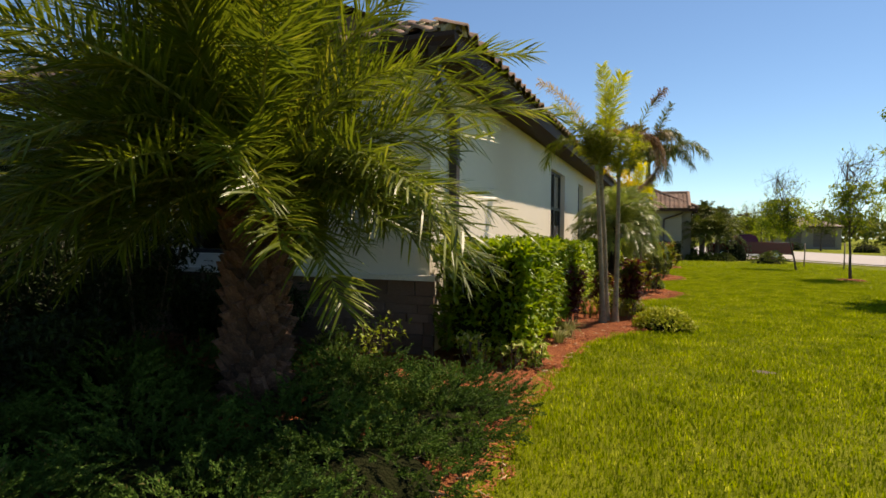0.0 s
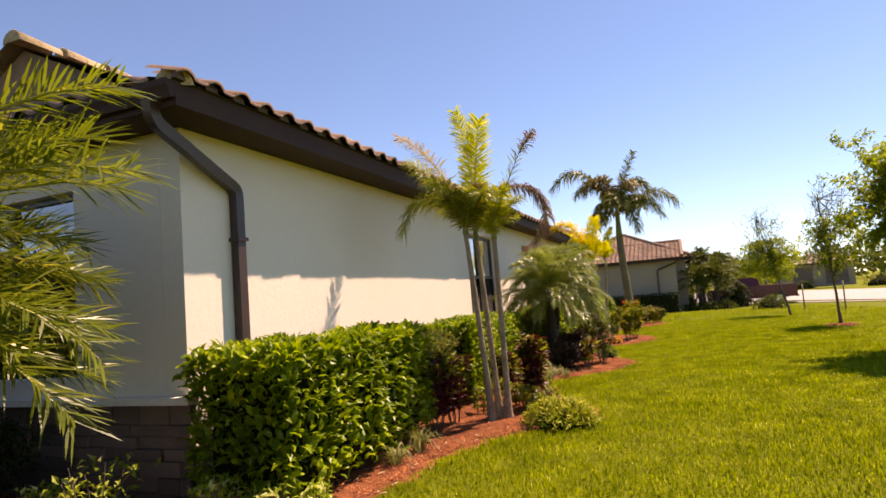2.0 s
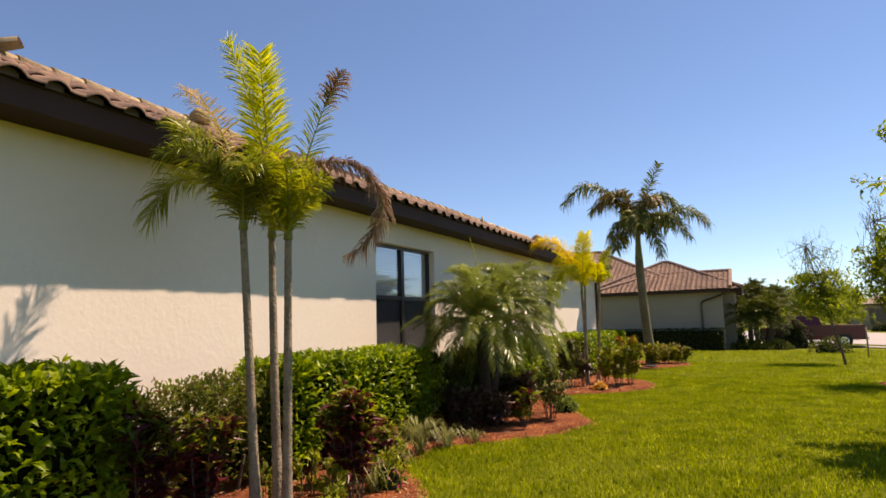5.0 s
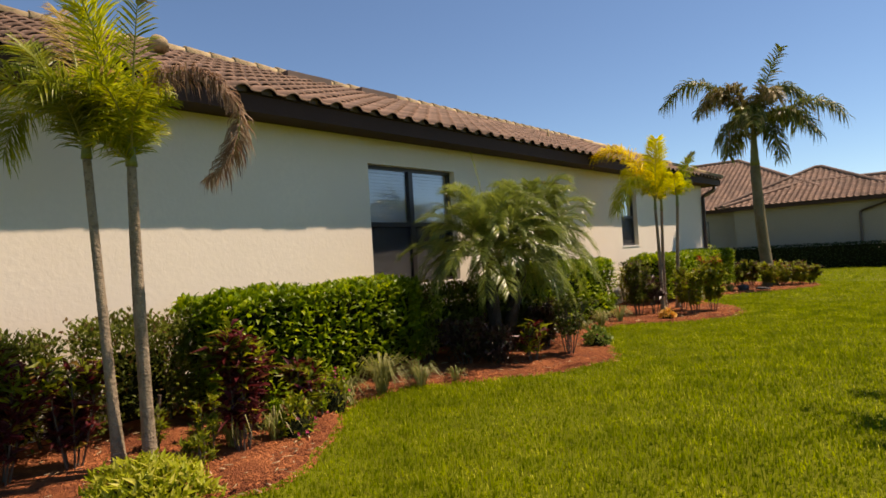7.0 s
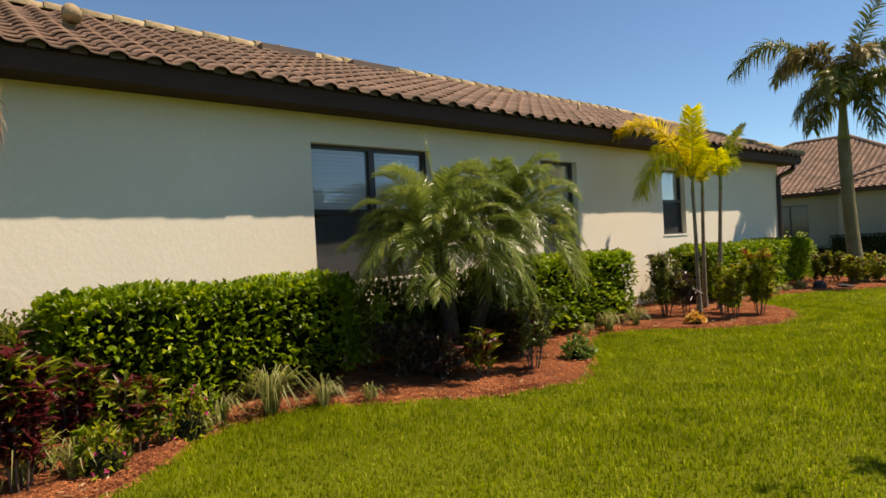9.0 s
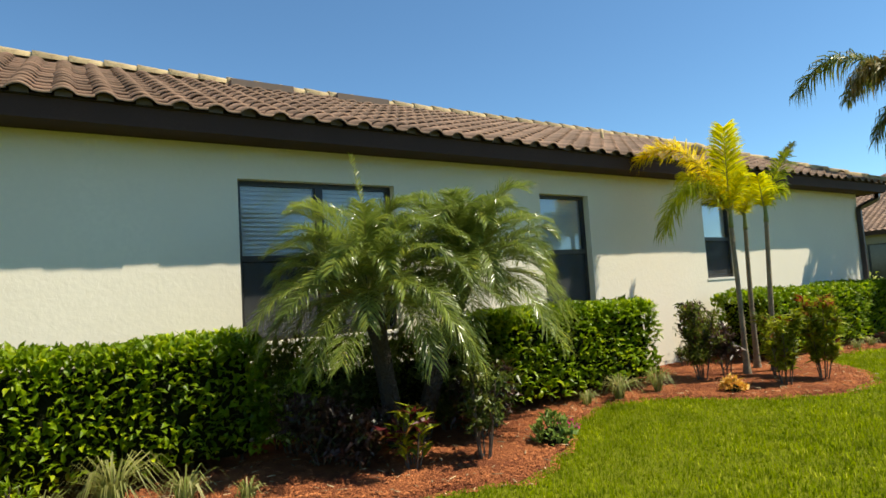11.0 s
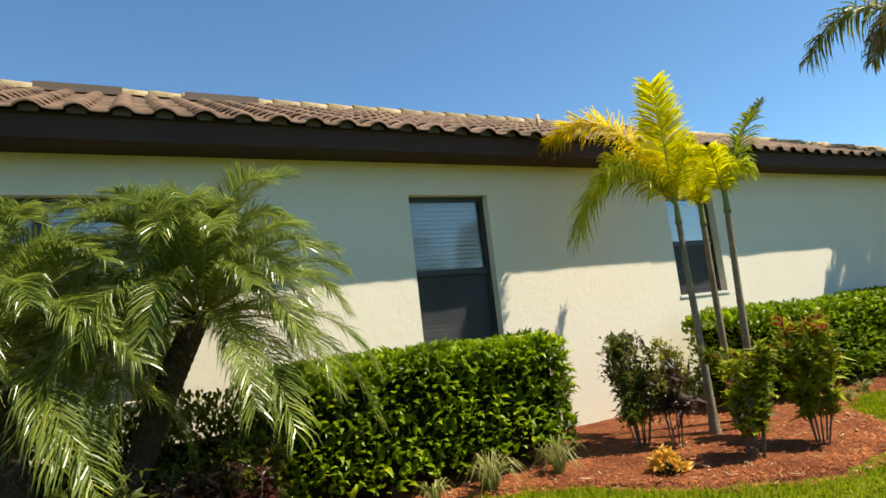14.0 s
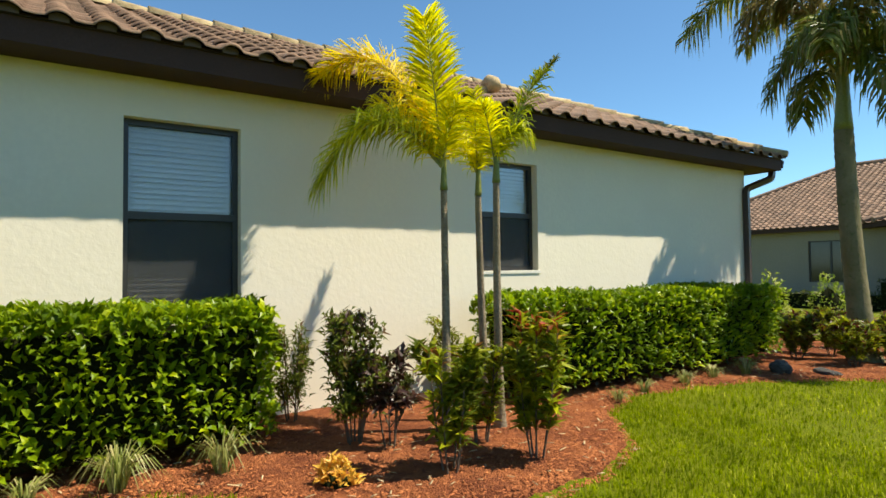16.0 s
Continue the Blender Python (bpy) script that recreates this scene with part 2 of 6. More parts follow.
M_JUNIPER = leafy("juniper_sprig", (0.036, 0.08, 0.010), (0.12, 0.20, 0.028), (0.2, 0.16, 0.05), 0.04, 0.6, 0.22, 0.1)
M_VARIEG = leafy("variegated_leaf", (0.30, 0.37, 0.03), (0.15, 0.22, 0.015), (0.62, 0.60, 0.22), 0.22, 0.45, 0.3, 0.2)
M_YELLOWLEAF = leafy("yellow_edged_leaf", (0.36, 0.38, 0.02), (0.17, 0.23, 0.012), (0.66, 0.60, 0.14), 0.25, 0.45, 0.35, 0.15)
M_LIRIOPE = leafy("striped_blade", (0.26, 0.26, 0.07), (0.14, 0.18, 0.03), (0.42, 0.37, 0.16), 0.3, 0.5, 0.3, 0.2)
M_SUCC = leafy("blue_green_leaf", (0.13, 0.20, 0.032), (0.24, 0.31, 0.055), None, 0, 0.5, 0.25, 0.15)
M_ORANGE = leafy("orange_leaf", (0.72, 0.36, 0.04), (0.8, 0.58, 0.10), None, 0, 0.5, 0.3)
M_PINK = leafy("pink_petal", (0.65, 0.05, 0.22), (0.7, 0.12, 0.3), None, 0, 0.5, 0.3)
M_TREE = leafy("tree_leaf", (0.13, 0.19, 0.008), (0.32, 0.38, 0.016), (0.45, 0.46, 0.03), 0.18, 0.4, 0.5, 0.18)
M_OLIVE = leafy("olive_leaf", (0.085, 0.115, 0.014), (0.21, 0.23, 0.03), (0.16, 0.07, 0.035), 0.15, 0.5, 0.42, 0.15)
M_FARLEAF = leafy("far_leaf", (0.06, 0.085, 0.010), (0.15, 0.165, 0.018), (0.24, 0.22, 0.04), 0.15, 0.6, 0.22, 0.12)
# Deep green taken darker still, so the colour carries the plants' shade.
M_DEEP_SHADE = leafy("deep_green_shade_leaf", (0.018, 0.033, 0.007), (0.038, 0.056, 0.012), None, 0, 0.5, 0.08, 0.12)
M_DARKPANE = surface("dark_pane", (0.015, 0.018, 0.022), (0.02, 0.022, 0.026), 0.08, 1, 5, 0.0)
M_RED = surface("red_car_paint", (0.12, 0.009, 0.013), (0.10, 0.007, 0.011), 0.25, 2, 60, 0.0)
M_RUBBER = surface("tyre_rubber", (0.02, 0.02, 0.02), (0.03, 0.03, 0.03), 0.85, 6, 60, 0.2)
M_CHROME = surface("chrome", (0.6, 0.6, 0.6), (0.5, 0.5, 0.5), 0.25, 3, 50, 0.0, metal=1.0)
M_ROCK = surface("dark_rock", (0.06, 0.055, 0.05), (0.10, 0.09, 0.08), 0.85, 5, 40, 0.8, 0.02)
M_FARROOF = surface("far_roof", (0.26, 0.19, 0.14), (0.21, 0.15, 0.11), 0.85, 1, 8, 0.3, 0.03)
M_GARAGE = surface("garage_door", (0.16, 0.12, 0.10), (0.13, 0.10, 0.085), 0.6, 2, 30, 0.1)
M_POST = surface("wood_stake", (0.24, 0.19, 0.14), (0.18, 0.14, 0.10), 0.9, 6, 50, 0.4, 0.005)


# ---- mesh helpers ----
class Mesh:
    """Gathers vertices and faces of one mesh."""
    def __init__(self):
        self.v, self.f = [], []

    def add(self, vs, fs):
        n = len(self.v)
        self.v += [tuple(p) for p in vs]
        self.f += [tuple(i + n for i in q) for q in fs]

    def box(self, x0, x1, y0, y1, z0, z1):
        self.add([(x0, y0, z0), (x1, y0, z0), (x1, y1, z0), (x0, y1, z0), (x0, y0, z1), (x1, y0, z1), (x1, y1, z1), (x0, y1, z1)],
                 [(0, 3, 2, 1), (4, 5, 6, 7), (0, 1, 5, 4), (1, 2, 6, 5), (2, 3, 7, 6), (3, 0, 4, 7)])

    def tube(self, pts, radii, sides=8, flat=1.0, closed_top=True):
        """A tube along pts; flat squeezes it sideways."""
        pts = [Vector(p) for p in pts]
        n = len(self.v)
        side = None
        for i, p in enumerate(pts):
            d = (pts[min(i + 1, len(pts) - 1)] - pts[max(i - 1, 0)]).normalized()
            if side is None:
                side = d.cross(Vector((0, 0, 1)) if abs(d.z) < 0.9 else Vector((1, 0, 0))).normalized()
            side = (side - d * side.dot(d)).normalized()
            up = d.cross(side)
            r = radii[i] if hasattr(radii, "__len__") else radii
            for k in range(sides):
                a = 2 * math.pi * (k + 0.5) / sides
                self.v.append(tuple(p + side * (math.cos(a) * r) + up * (math.sin(a) * r * flat)))
        for i in range(len(pts) - 1):
            for k in range(sides):
                a, b = n + i * sides + k, n + i * sides + (k + 1) % sides
                self.f.append((a, b, b + sides, a + sides))
        if closed_top:
            self.f.append(tuple(n + (len(pts) - 1) * sides + k for k in range(sides)))
            self.f.append(tuple(n + k for k in reversed(range(sides))))

    def leaf(self, p, d, nrm, length, width, droop=0.15):
        """One folded, curved leaf of four triangles."""
        p, d = Vector(p), Vector(d).normalized()
        s = d.cross(Vector(nrm))
        if s.length < 1e-4:
            s = d.cross(Vector((0.3, 0.5, 0.8)))
        s.normalize()
        u = s.cross(d)
        m = p + d * (length * 0.45) + u * (length * droop * 0.35)
        t = p + d * length - u * (length * droop)
        lift = u * (width * 0.22)
        self.add([p, m + s * (width / 2) + lift, m, m - s * (width / 2) + lift, t], [(0, 1, 2), (0, 2, 3), (1, 4, 2), (2, 4, 3)])

    def oval_leaf(self, p, d, nrm, length, width, droop=0.15):
        """One oval leaf, folded along its midrib and curved, of eight triangles."""
        p, d = Vector(p), Vector(d).normalized()
        s = d.cross(Vector(nrm))
        if s.length < 1e-4:
            s = d.cross(Vector((0.3, 0.5, 0.8)))
        s.normalize()
        u = s.cross(d)
        m1, m2 = p + d * (length * 0.3) + u * (length * droop * 0.3), p + d * (length * 0.68) + u * (length * droop * 0.1)
        t = p + d * length - u * (length * droop)
        w1, w2, lift = s * (width * 0.5), s * (width * 0.43), u * (width * 0.14)
        self.add([p, m1 + w1 + lift, m1, m1 - w1 + lift, m2 + w2 + lift, m2, m2 - w2 + lift, t],
                 [(0, 1, 2), (0, 2, 3), (1, 4, 5, 2), (2, 5, 6, 3), (4, 7, 5), (5, 7, 6)])

    def strip(self, pts, widths, nrm, fold=0.0):
        """A tapering strip through pts, e.g. a blade or leaflet."""
        n = len(self.v)
        pts = [Vector(p) for p in pts]
        for i, p in enumerate(pts):
            d = pts[min(i + 1, len(pts) - 1)] - pts[max(i - 1, 0)]
            s = d.cross(Vector(nrm))
            if s.length < 1e-6:
                s = Vector((1, 0, 0))
            s.normalize()
            if i == len(pts) - 1:
                self.v.append(tuple(p))
            else:
                self.v.append(tuple(p + s * (widths[i] / 2)))
                self.v.append(tuple(p - s * (widths[i] / 2)))
        for i in range(len(pts) - 1):
            a = n + 2 * i
            self.f.append((a, a + 1, a + 3, a + 2) if i < len(pts) - 2 else (a, a + 1, a + 2))

    def data(self, name, material, smooth=False):
        me = bpy.data.meshes.new(name)
        me.from_pydata(self.v, [], self.f)
        if smooth:
            me.polygons.foreach_set("use_smooth", [True] * len(me.polygons))
        me.materials.append(material)
        me.update()
        return me


def part(name, mesh, material, parent=None, label="", smooth=False, kind=""):
    ob = new(name, mesh.data(name, material, smooth) if isinstance(mesh, Mesh) else mesh)
    ob.parent = parent
    if parent is not None and parent.name in BASE:
        ob.matrix_parent_inverse = Matrix.Translation(-BASE[parent.name])
    return tagged(ob, label, kind=kind)


BASE = {}      # the base point of each thing whose parts are built in world places


def thing(name, label, category, at=(0, 0, 0), group="", kind=""):
    ob = new(name)
    ob.location = at
    BASE[ob.name] = Vector(at)
    ob.empty_display_size = 0.1
    return tagged(ob, label, category, group, kind)


rnd = random.Random(7)


def rdir(up=0.0):
    v = Vector((rnd.gauss(0, 1), rnd.gauss(0, 1), rnd.gauss(0, 1) + up))
    return v.normalized()


def smooth01(a):
    a = min(max(a, 0.0), 1.0)
    return a * a * (3 - 2 * a)


def ground_z(x, y):
    return -0.5 * smooth01((y - 20.0) / 26.0) - 0.10 * smooth01((x - 6) / 8.0)


# Outline of the planting bed against the lawn: y -> x
EDGE = [(1.0, -1.35), (4.2, -1.32), (4.8, -1.37), (5.4, -1.40), (6.0, -1.45), (6.8, -1.45), (7.6, -1.42), (8.2, -1.38), (8.7, -1.28), (9.15, -1.08), (9.45, -0.80),
        (9.7, -0.33), (10.05, -0.20), (10.5, -0.28), (10.85, -0.42), (11.2, -0.72), (11.55, -1.08), (12.0, -1.36), (12.5, -1.42), (12.9, -1.22), (13.35, -0.84), (13.8, -0.48), (14.3, -0.26),
        (14.8, -0.14), (15.2, -0.24), (15.7, -0.62), (16.2, -1.10), (16.7, -1.36), (17.2, -1.48), (17.6, -1.32), (18.0, -0.92), (18.4, -0.42), (18.9, -0.08), (19.5, 0.05),
        (20.1, -0.10), (20.55, -0.25), (20.9, -0.68), (21.3, -1.08), (22.0, -1.45), (22.7, -1.40), (23.6, -1.24), (24.4, -0.85), (25.2, -0.32), (26.0, 0.05), (27.0, 0.12), (28.0, -0.15),
        (28.8, -0.9), (29.2, -2.0), (29.35, -2.9)]
EY, EX = [e[0] for e in EDGE], [e[1] for e in EDGE]


def edge_x(y):
    return float(np.interp(y, EY, EX)) + 0.035 * math.sin(y * 7.3) + 0.02 * math.sin(y * 17.1)


# ---- ground ----
gx = [-400, -200, -100, -60, -40, -25, -15, -10, -6, -3, -1, 1, 3, 5, 6, 7, 8, 9, 10, 11, 12, 14, 18, 25, 40, 60, 100, 200, 400]
gy = [-400, -150, -60, -30, -15, -5, 0, 5, 10, 15, 18] + list(range(20, 48, 2)) + [50, 60, 80, 120, 200, 400]
me = Mesh()
for y in gy:
    for x in gx:
        me.v.append((x, y, ground_z(x, y)))
for j in range(len(gy) - 1):
    for i in range(len(gx) - 1):
        a = j * len(gx) + i
        me.f.append((a, a + 1, a + 1 + len(gx), a + len(gx)))
ground = tagged(new("ground", me.data("ground", M_SOIL, True)), "mown green lawn running to the horizon", "lawn", kind="structure")

# Mulch bed: a sheet between the house and the lawn
me = Mesh()
ys = np.arange(1.0, 29.35, 0.08)
NX = 22
for y in ys:
    xe = edge_x(y)
    x0 = -6.5 if y < 7.0 else (-2.9 if y < 26.75 else -4.2)
    for i in range(NX):
        u = i / (NX - 1)
        x = x0 + (xe - x0) * u
        h = 0.035 * min(1, (1 - u) * 9) + 0.012 * noise.noise((x * 3, y * 3, 0)) + 0.01 * noise.noise((x * 11, y * 11, 4))
        me.v.append((x, y, ground_z(x, y) + (h if i < NX - 1 else -0.02)))
for j in range(len(ys) - 1):
    for i in range(NX - 1):
        a = j * NX + i
        me.f.append((a, a + 1, a + 1 + NX, a + NX))
mulch_bed = tagged(new("mulch_bed", me.data("mulch_bed", M_MULCH, True)), "curving bed of red wood mulch along the house", "garden bed", kind="structure")


def bed_z(x, y):
    return ground_z(x, y) + 0.03


rng = np.random.default_rng(5)


def quick_mesh(name, verts, faces_n, material):
    """A mesh from an array of separate pieces, each of faces_n: (vertices per piece, face index lists)."""
    per, faces = faces_n
    n = len(verts) // per
    me = bpy.data.meshes.new(name)
    me.vertices.add(len(verts))
    me.vertices.foreach_set("co", np.asarray(verts, dtype=np.float32).ravel())
    base = (np.arange(n) * per)[:, None]
    loops = np.concatenate([base + np.array(f)[None, :] for f in faces], axis=1)
    sizes = np.tile([len(f) for f in faces], n)
    me.loops.add(loops.size)
    me.loops.foreach_set("vertex_index", loops.ravel().astype(np.int32))
    me.polygons.add(len(sizes))
    me.polygons.foreach_set("loop_start", (np.cumsum(sizes) - sizes).astype(np.int32))
    me.materials.append(material)
    me.update(calc_edges=True)
    me.validate()
    return me


# Grass: single bent blades over the lawn, thinner with distance from the house
def grass_patch(x0, x1, y0, y1, density, size):
    n = int((x1 - x0) * (y1 - y0) * density)
    x, y = rng.uniform(x0, x1, n), rng.uniform(y0, y1, n)
    e = np.interp(y, EY, EX) + 0.035 * np.sin(y * 7.3) + 0.02 * np.sin(y * 17.1)
    keep = (x > e - 0.02 + rng.uniform(-0.03, 0.05, n)) | (y > 29.4)
    keep &= ~(((x - 0.33) / 0.13) ** 2 + ((y - 7.6) / 0.09) ** 2 < rng.uniform(0.2, 1.3, n))
    keep &= ~(((x - 4.37) / 0.45) ** 2 + ((y - 21.1) / 0.45) ** 2 < rng.uniform(0.7, 1.1, n))
    keep &= x < 7.9
    x, y = x[keep], y[keep]
    n = len(x)
    t = np.clip((y - 20) / 26, 0, 1)
    u = np.clip((x - 6) / 8, 0, 1)
    z = -0.5 * t * t * (3 - 2 * t) - 0.10 * u * u * (3 - 2 * u) - 0.005
    a, lean = rng.uniform(0, 2 * np.pi, n), rng.uniform(0.15, 1.0, n)
    tall = size * rng.uniform(0.55, 1.15, n) * (1 + 0.25 * np.sin(x * 2.3 + 1.1 * np.sin(y * 1.7)) * np.sin(y * 1.9))
    w = size * rng.uniform(0.09, 0.15, n)
    dx, dy = np.cos(a), np.sin(a)
    p = np.stack([x, y, z], 1)
    s = np.stack([-dy, dx, np.zeros(n)], 1) * w[:, None] / 2
    mid = p + np.stack([dx * lean * 0.25 * tall, dy * lean * 0.25 * tall, 0.6 * tall], 1)
    tip = p + np.stack([dx * lean * 0.8 * tall, dy * lean * 0.8 * tall, (1.0 - 0.35 * lean) * tall], 1)
    return np.stack([p + s, p - s, mid - s * 0.8, mid + s * 0.8, tip], 1).reshape(-1, 3)


blades = np.concatenate([grass_patch(-1.7, 4.0, 2.6, 22.0, 2900, 0.056), grass_patch(4.0, 8.0, 4.0, 24.0, 700, 0.07),
                         grass_patch(-1.7, 4.0, 22.0, 29.0, 900, 0.065), grass_patch(-3.0, 7.8, 29.4, 43.0, 120, 0.1), grass_patch(4.0, 7.8, 24.0, 29.4, 250, 0.09)])
tagged(new("grass", quick_mesh("grass", blades, (5, [(0, 1, 2, 3), (3, 2, 4)]), M_GRASS)), "bright green broad-bladed lawn grass in full sun", "grass", kind="stuff")

# Mulch chips: small curved slivers lying on the bed
n = 60000
cy = rng.uniform(1.5, 29.0, n)
ce = np.interp(cy, EY, EX) + 0.035 * np.sin(cy * 7.3) + 0.02 * np.sin(cy * 17.1)
cx = np.maximum(ce - rng.uniform(0, 1, n) ** 1.4 * 2.4 + 0.03, np.where(cy < 7, -5.0, -2.72))
ct = np.clip((cy - 20) / 26, 0, 1)
cz = -0.5 * ct * ct * (3 - 2 * ct) + 0.033 + rng.uniform(-0.008, 0.008, n) - 0.03 * (ce - cx < 0.06)
a, ln, wd = rng.uniform(0, 2 * np.pi, n), rng.uniform(0.012, 0.045, n), rng.uniform(0.004, 0.010, n)
d = np.stack([np.cos(a), np.sin(a), rng.uniform(-0.2, 0.2, n)], 1) * ln[:, None] / 2
s = np.stack([-np.sin(a), np.cos(a), rng.uniform(-0.4, 0.4, n)], 1) * wd[:, None] / 2
c = np.stack([cx, cy, cz], 1)
up = np.array([[0, 0, 1]]) * rng.uniform(0.002, 0.005, n)[:, None]
chips = np.stack([c - d - s, c + d - s * 0.7, c + d + s * 0.7, c - d + s, c - d * 0.9 - s * 0.8 + up, c + d * 0.9 - s * 0.6 + up, c + d * 0.9 + s * 0.6 + up, c - d * 0.9 + s * 0.8 + up], 1).reshape(-1, 3)
tagged(new("mulch_chips", quick_mesh("mulch_chips", chips, (8, [(4, 5, 6, 7), (0, 1, 5, 4), (1, 2, 6, 5), (2, 3, 7, 6), (3, 0, 4, 7)]), M_CHIP)), "loose red-brown wood chips lying on the bed", "mulch", kind="stuff")
# Dry clippings and leaf litter scattered on the mulch
CHIP_FACES = (8, [(4, 5, 6, 7), (0, 1, 5, 4), (1, 2, 6, 5), (2, 3, 7, 6), (3, 0, 4, 7)])
n = 1500
k = rng.integers(0, len(c), n)
a, ln = rng.uniform(0, 2 * np.pi, n), rng.uniform(0.025, 0.085, n)
d = np.stack([np.cos(a), np.sin(a), rng.uniform(-0.1, 0.1, n)], 1) * ln[:, None] / 2
s = np.stack([-np.sin(a), np.cos(a), rng.uniform(-0.3, 0.3, n)], 1) * rng.uniform(0.003, 0.009, n)[:, None]
b, up = c[k] + np.array([[0, 0, 0.012]]), np.array([[0, 0, 0.003]])
litter = np.stack([b - d - s * 0.3, b + d - s * 0.3, b + d + s * 0.3, b - d + s * 0.3, b - d * 0.9 - s + up, b + d * 0.9 - s * 0.6 + up, b + d * 0.9 + s * 0.6 + up, b - d * 0.9 + s + up], 1).reshape(-1, 3)
tagged(new("leaf_litter", quick_mesh("leaf_litter", litter, CHIP_FACES, M_LITTER)), "dry straw-coloured clippings scattered on the mulch", "leaf litter", kind="stuff")

# A small bare patch in the lawn
me = Mesh()
for q in (1.0, 0.5, 0.02):
    for i in range(16):
        a = 2 * math.pi * i / 16
        k = q * (1 + 0.25 * noise.noise((math.cos(a) * 2, math.sin(a) * 2, 9)))
        me.v.append((0.33 + math.cos(a) * 0.11 * k, 7.6 + math.sin(a) * 0.07 * k, 0.006 + 0.01 * (1 - q)))
for j in range(2):
    for i in range(16):
        me.f.append((j * 16 + i, j * 16 + (i + 1) % 16, (j + 1) * 16 + (i + 1) % 16, (j + 1) * 16 + i))
tagged(new("bare_patch", me.data("bare_patch", M_TWIG, True)), "small dry bare patch in the lawn", "bare soil", kind="structure")

# Concrete street and pavement across the far end of the lawn; a grass verge between them
NEAR = [(-2.0, 58.0), (3.5, 50.5), (6.8, 46.9), (11.0, 42.2), (16.5, 36.5), (30.0, 24.0), (60.0, 0.0)]
FAR = [(2.0, 95.0), (9.0, 84.0), (12.8, 77.0), (17.0, 66.5), (24.0, 56.0), (42.0, 42.0), (75.0, 15.0)]


def street_strip(name, label, category, u0, u1, lift):
    me = Mesh()
    for (ax, ay), (bx, by) in zip(NEAR, FAR):
        for k in range(6):
            u = u0 + (u1 - u0) * k / 5
            x, y = ax + (bx - ax) * u, ay + (by - ay) * u
            me.v.append((x, y, ground_z(x, y) + lift))
    for j in range(len(NEAR) - 1):
        for i in range(5):
            a = j * 6 + i
            me.f.append((a, a + 1, a + 7, a + 6))
    tagged(new(name, me.data(name, M_ROAD)), label, category, kind="structure")


street_strip("pavement", "pale concrete pavement beyond the lawn", "pavement", 0.0, 0.045, 0.05)
street_strip("road", "pale sunlit concrete street beyond the lawn", "street", 0.12, 1.0, 0.04)

# ---- the house ----
WX, WY0, WY1 = -2.76, 6.98, 26.75      # side wall plane and its ends
SOFFIT = 2.93
EAVE_X, SLOPE = -2.32, 0.445
EY0, EY1 = 6.54, 27.19
RIDGE_X = -5.6
house = thing("house", "single-storey cream stucco house with brown tiled hip roof", "house", (-5.6, 17, 0))


def holed_wall(u0, u1, z0, z1, t0, t1, openings, place):
    """A wall slab in one piece with holes through it; place(u, t, z) turns length, thickness and height into a point."""
    us = sorted({u0, u1, *[q for o in openings for q in o[:2]]})
    zs = sorted({z0, z1, *[q for o in openings for q in o[2:4]]})
    me, idx = Mesh(), {}

    def vert(i, j, t):
        if (i, j, t) not in idx:
            idx[i, j, t] = len(me.v)
            me.v.append(place(us[i], t, zs[j]))
        return idx[i, j, t]

    def solid(i, j):
        if not (0 <= i < len(us) - 1 and 0 <= j < len(zs) - 1):
            return False
        u, z = (us[i] + us[i + 1]) / 2, (zs[j] + zs[j + 1]) / 2
        return not any(a < u < b and lo < z < hi for a, b, lo, hi in (o[:4] for o in openings))
    for i in range(len(us) - 1):
        for j in range(len(zs) - 1):
            if not solid(i, j):
                continue
            a, b, p, q = (i, j), (i + 1, j), (i + 1, j + 1), (i, j + 1)
            me.f.append(tuple(vert(*k, t1) for k in (a, b, p, q)))
            me.f.append(tuple(vert(*k, t0) for k in (q, p, b, a)))
            for (di, dj), (k, m) in (((-1, 0), (q, a)), ((1, 0), (b, p)), ((0, -1), (a, b)), ((0, 1), (p, q))):
                if not solid(i + di, j + dj):
                    me.f.append((vert(*k, t0), vert(*m, t0), vert(*m, t1), vert(*k, t1)))
    return me


def wall_along_y(x0, x1, y0, y1, z0, z1, openings):
    return holed_wall(y0, y1, z0, z1, x0, x1, openings, lambda u, t, z: (t, u, z))


def wall_along_x(y0, y1, x0, x1, z0, z1, openings):
    return holed_wall(x0, x1, z0, z1, -y1, -y0, openings, lambda u, t, z: (u, -t, z))


WINDOWS = [(13.55, 15.29, 0.97, 2.60), (17.50, 18.42, 0.98, 2.60), (21.10, 21.99, 1.31, 2.60)]
part("wall", wall_along_y(WX - 0.22, WX, WY0, WY1, -0.3, SOFFIT + 0.12, WINDOWS), M_STUCCO, house, "cream stucco side wall")
FRONT_WIN = [(-5.90, -3.98, 1.0, 2.60)]
part("wall", wall_along_x(WY0, WY0 + 0.22, -8.44, WX - 0.222, -0.3, SOFFIT + 0.12, FRONT_WIN), M_STUCCO, house, "shaded cream stucco front wall")
for q in ((-8.44, WX - 0.222, WY1 - 0.22, WY1), (-8.44, -8.22, WY0 + 0.222, WY1 - 0.222)):
    me = Mesh()
    me.box(*q, -0.3, SOFFIT + 0.12)
    part("wall", me, M_STUCCO, house)
ROOMS = [(-4.9, -4.82, WY0 + 0.23, WY1 - 0.23, 0.0, 2.9), (-4.8, WX - 0.23, WY0 + 0.23, WY1 - 0.23, -0.02, 0.02), (-4.8, WX - 0.23, WY0 + 0.23, WY1 - 0.23, 2.86, 2.9)]
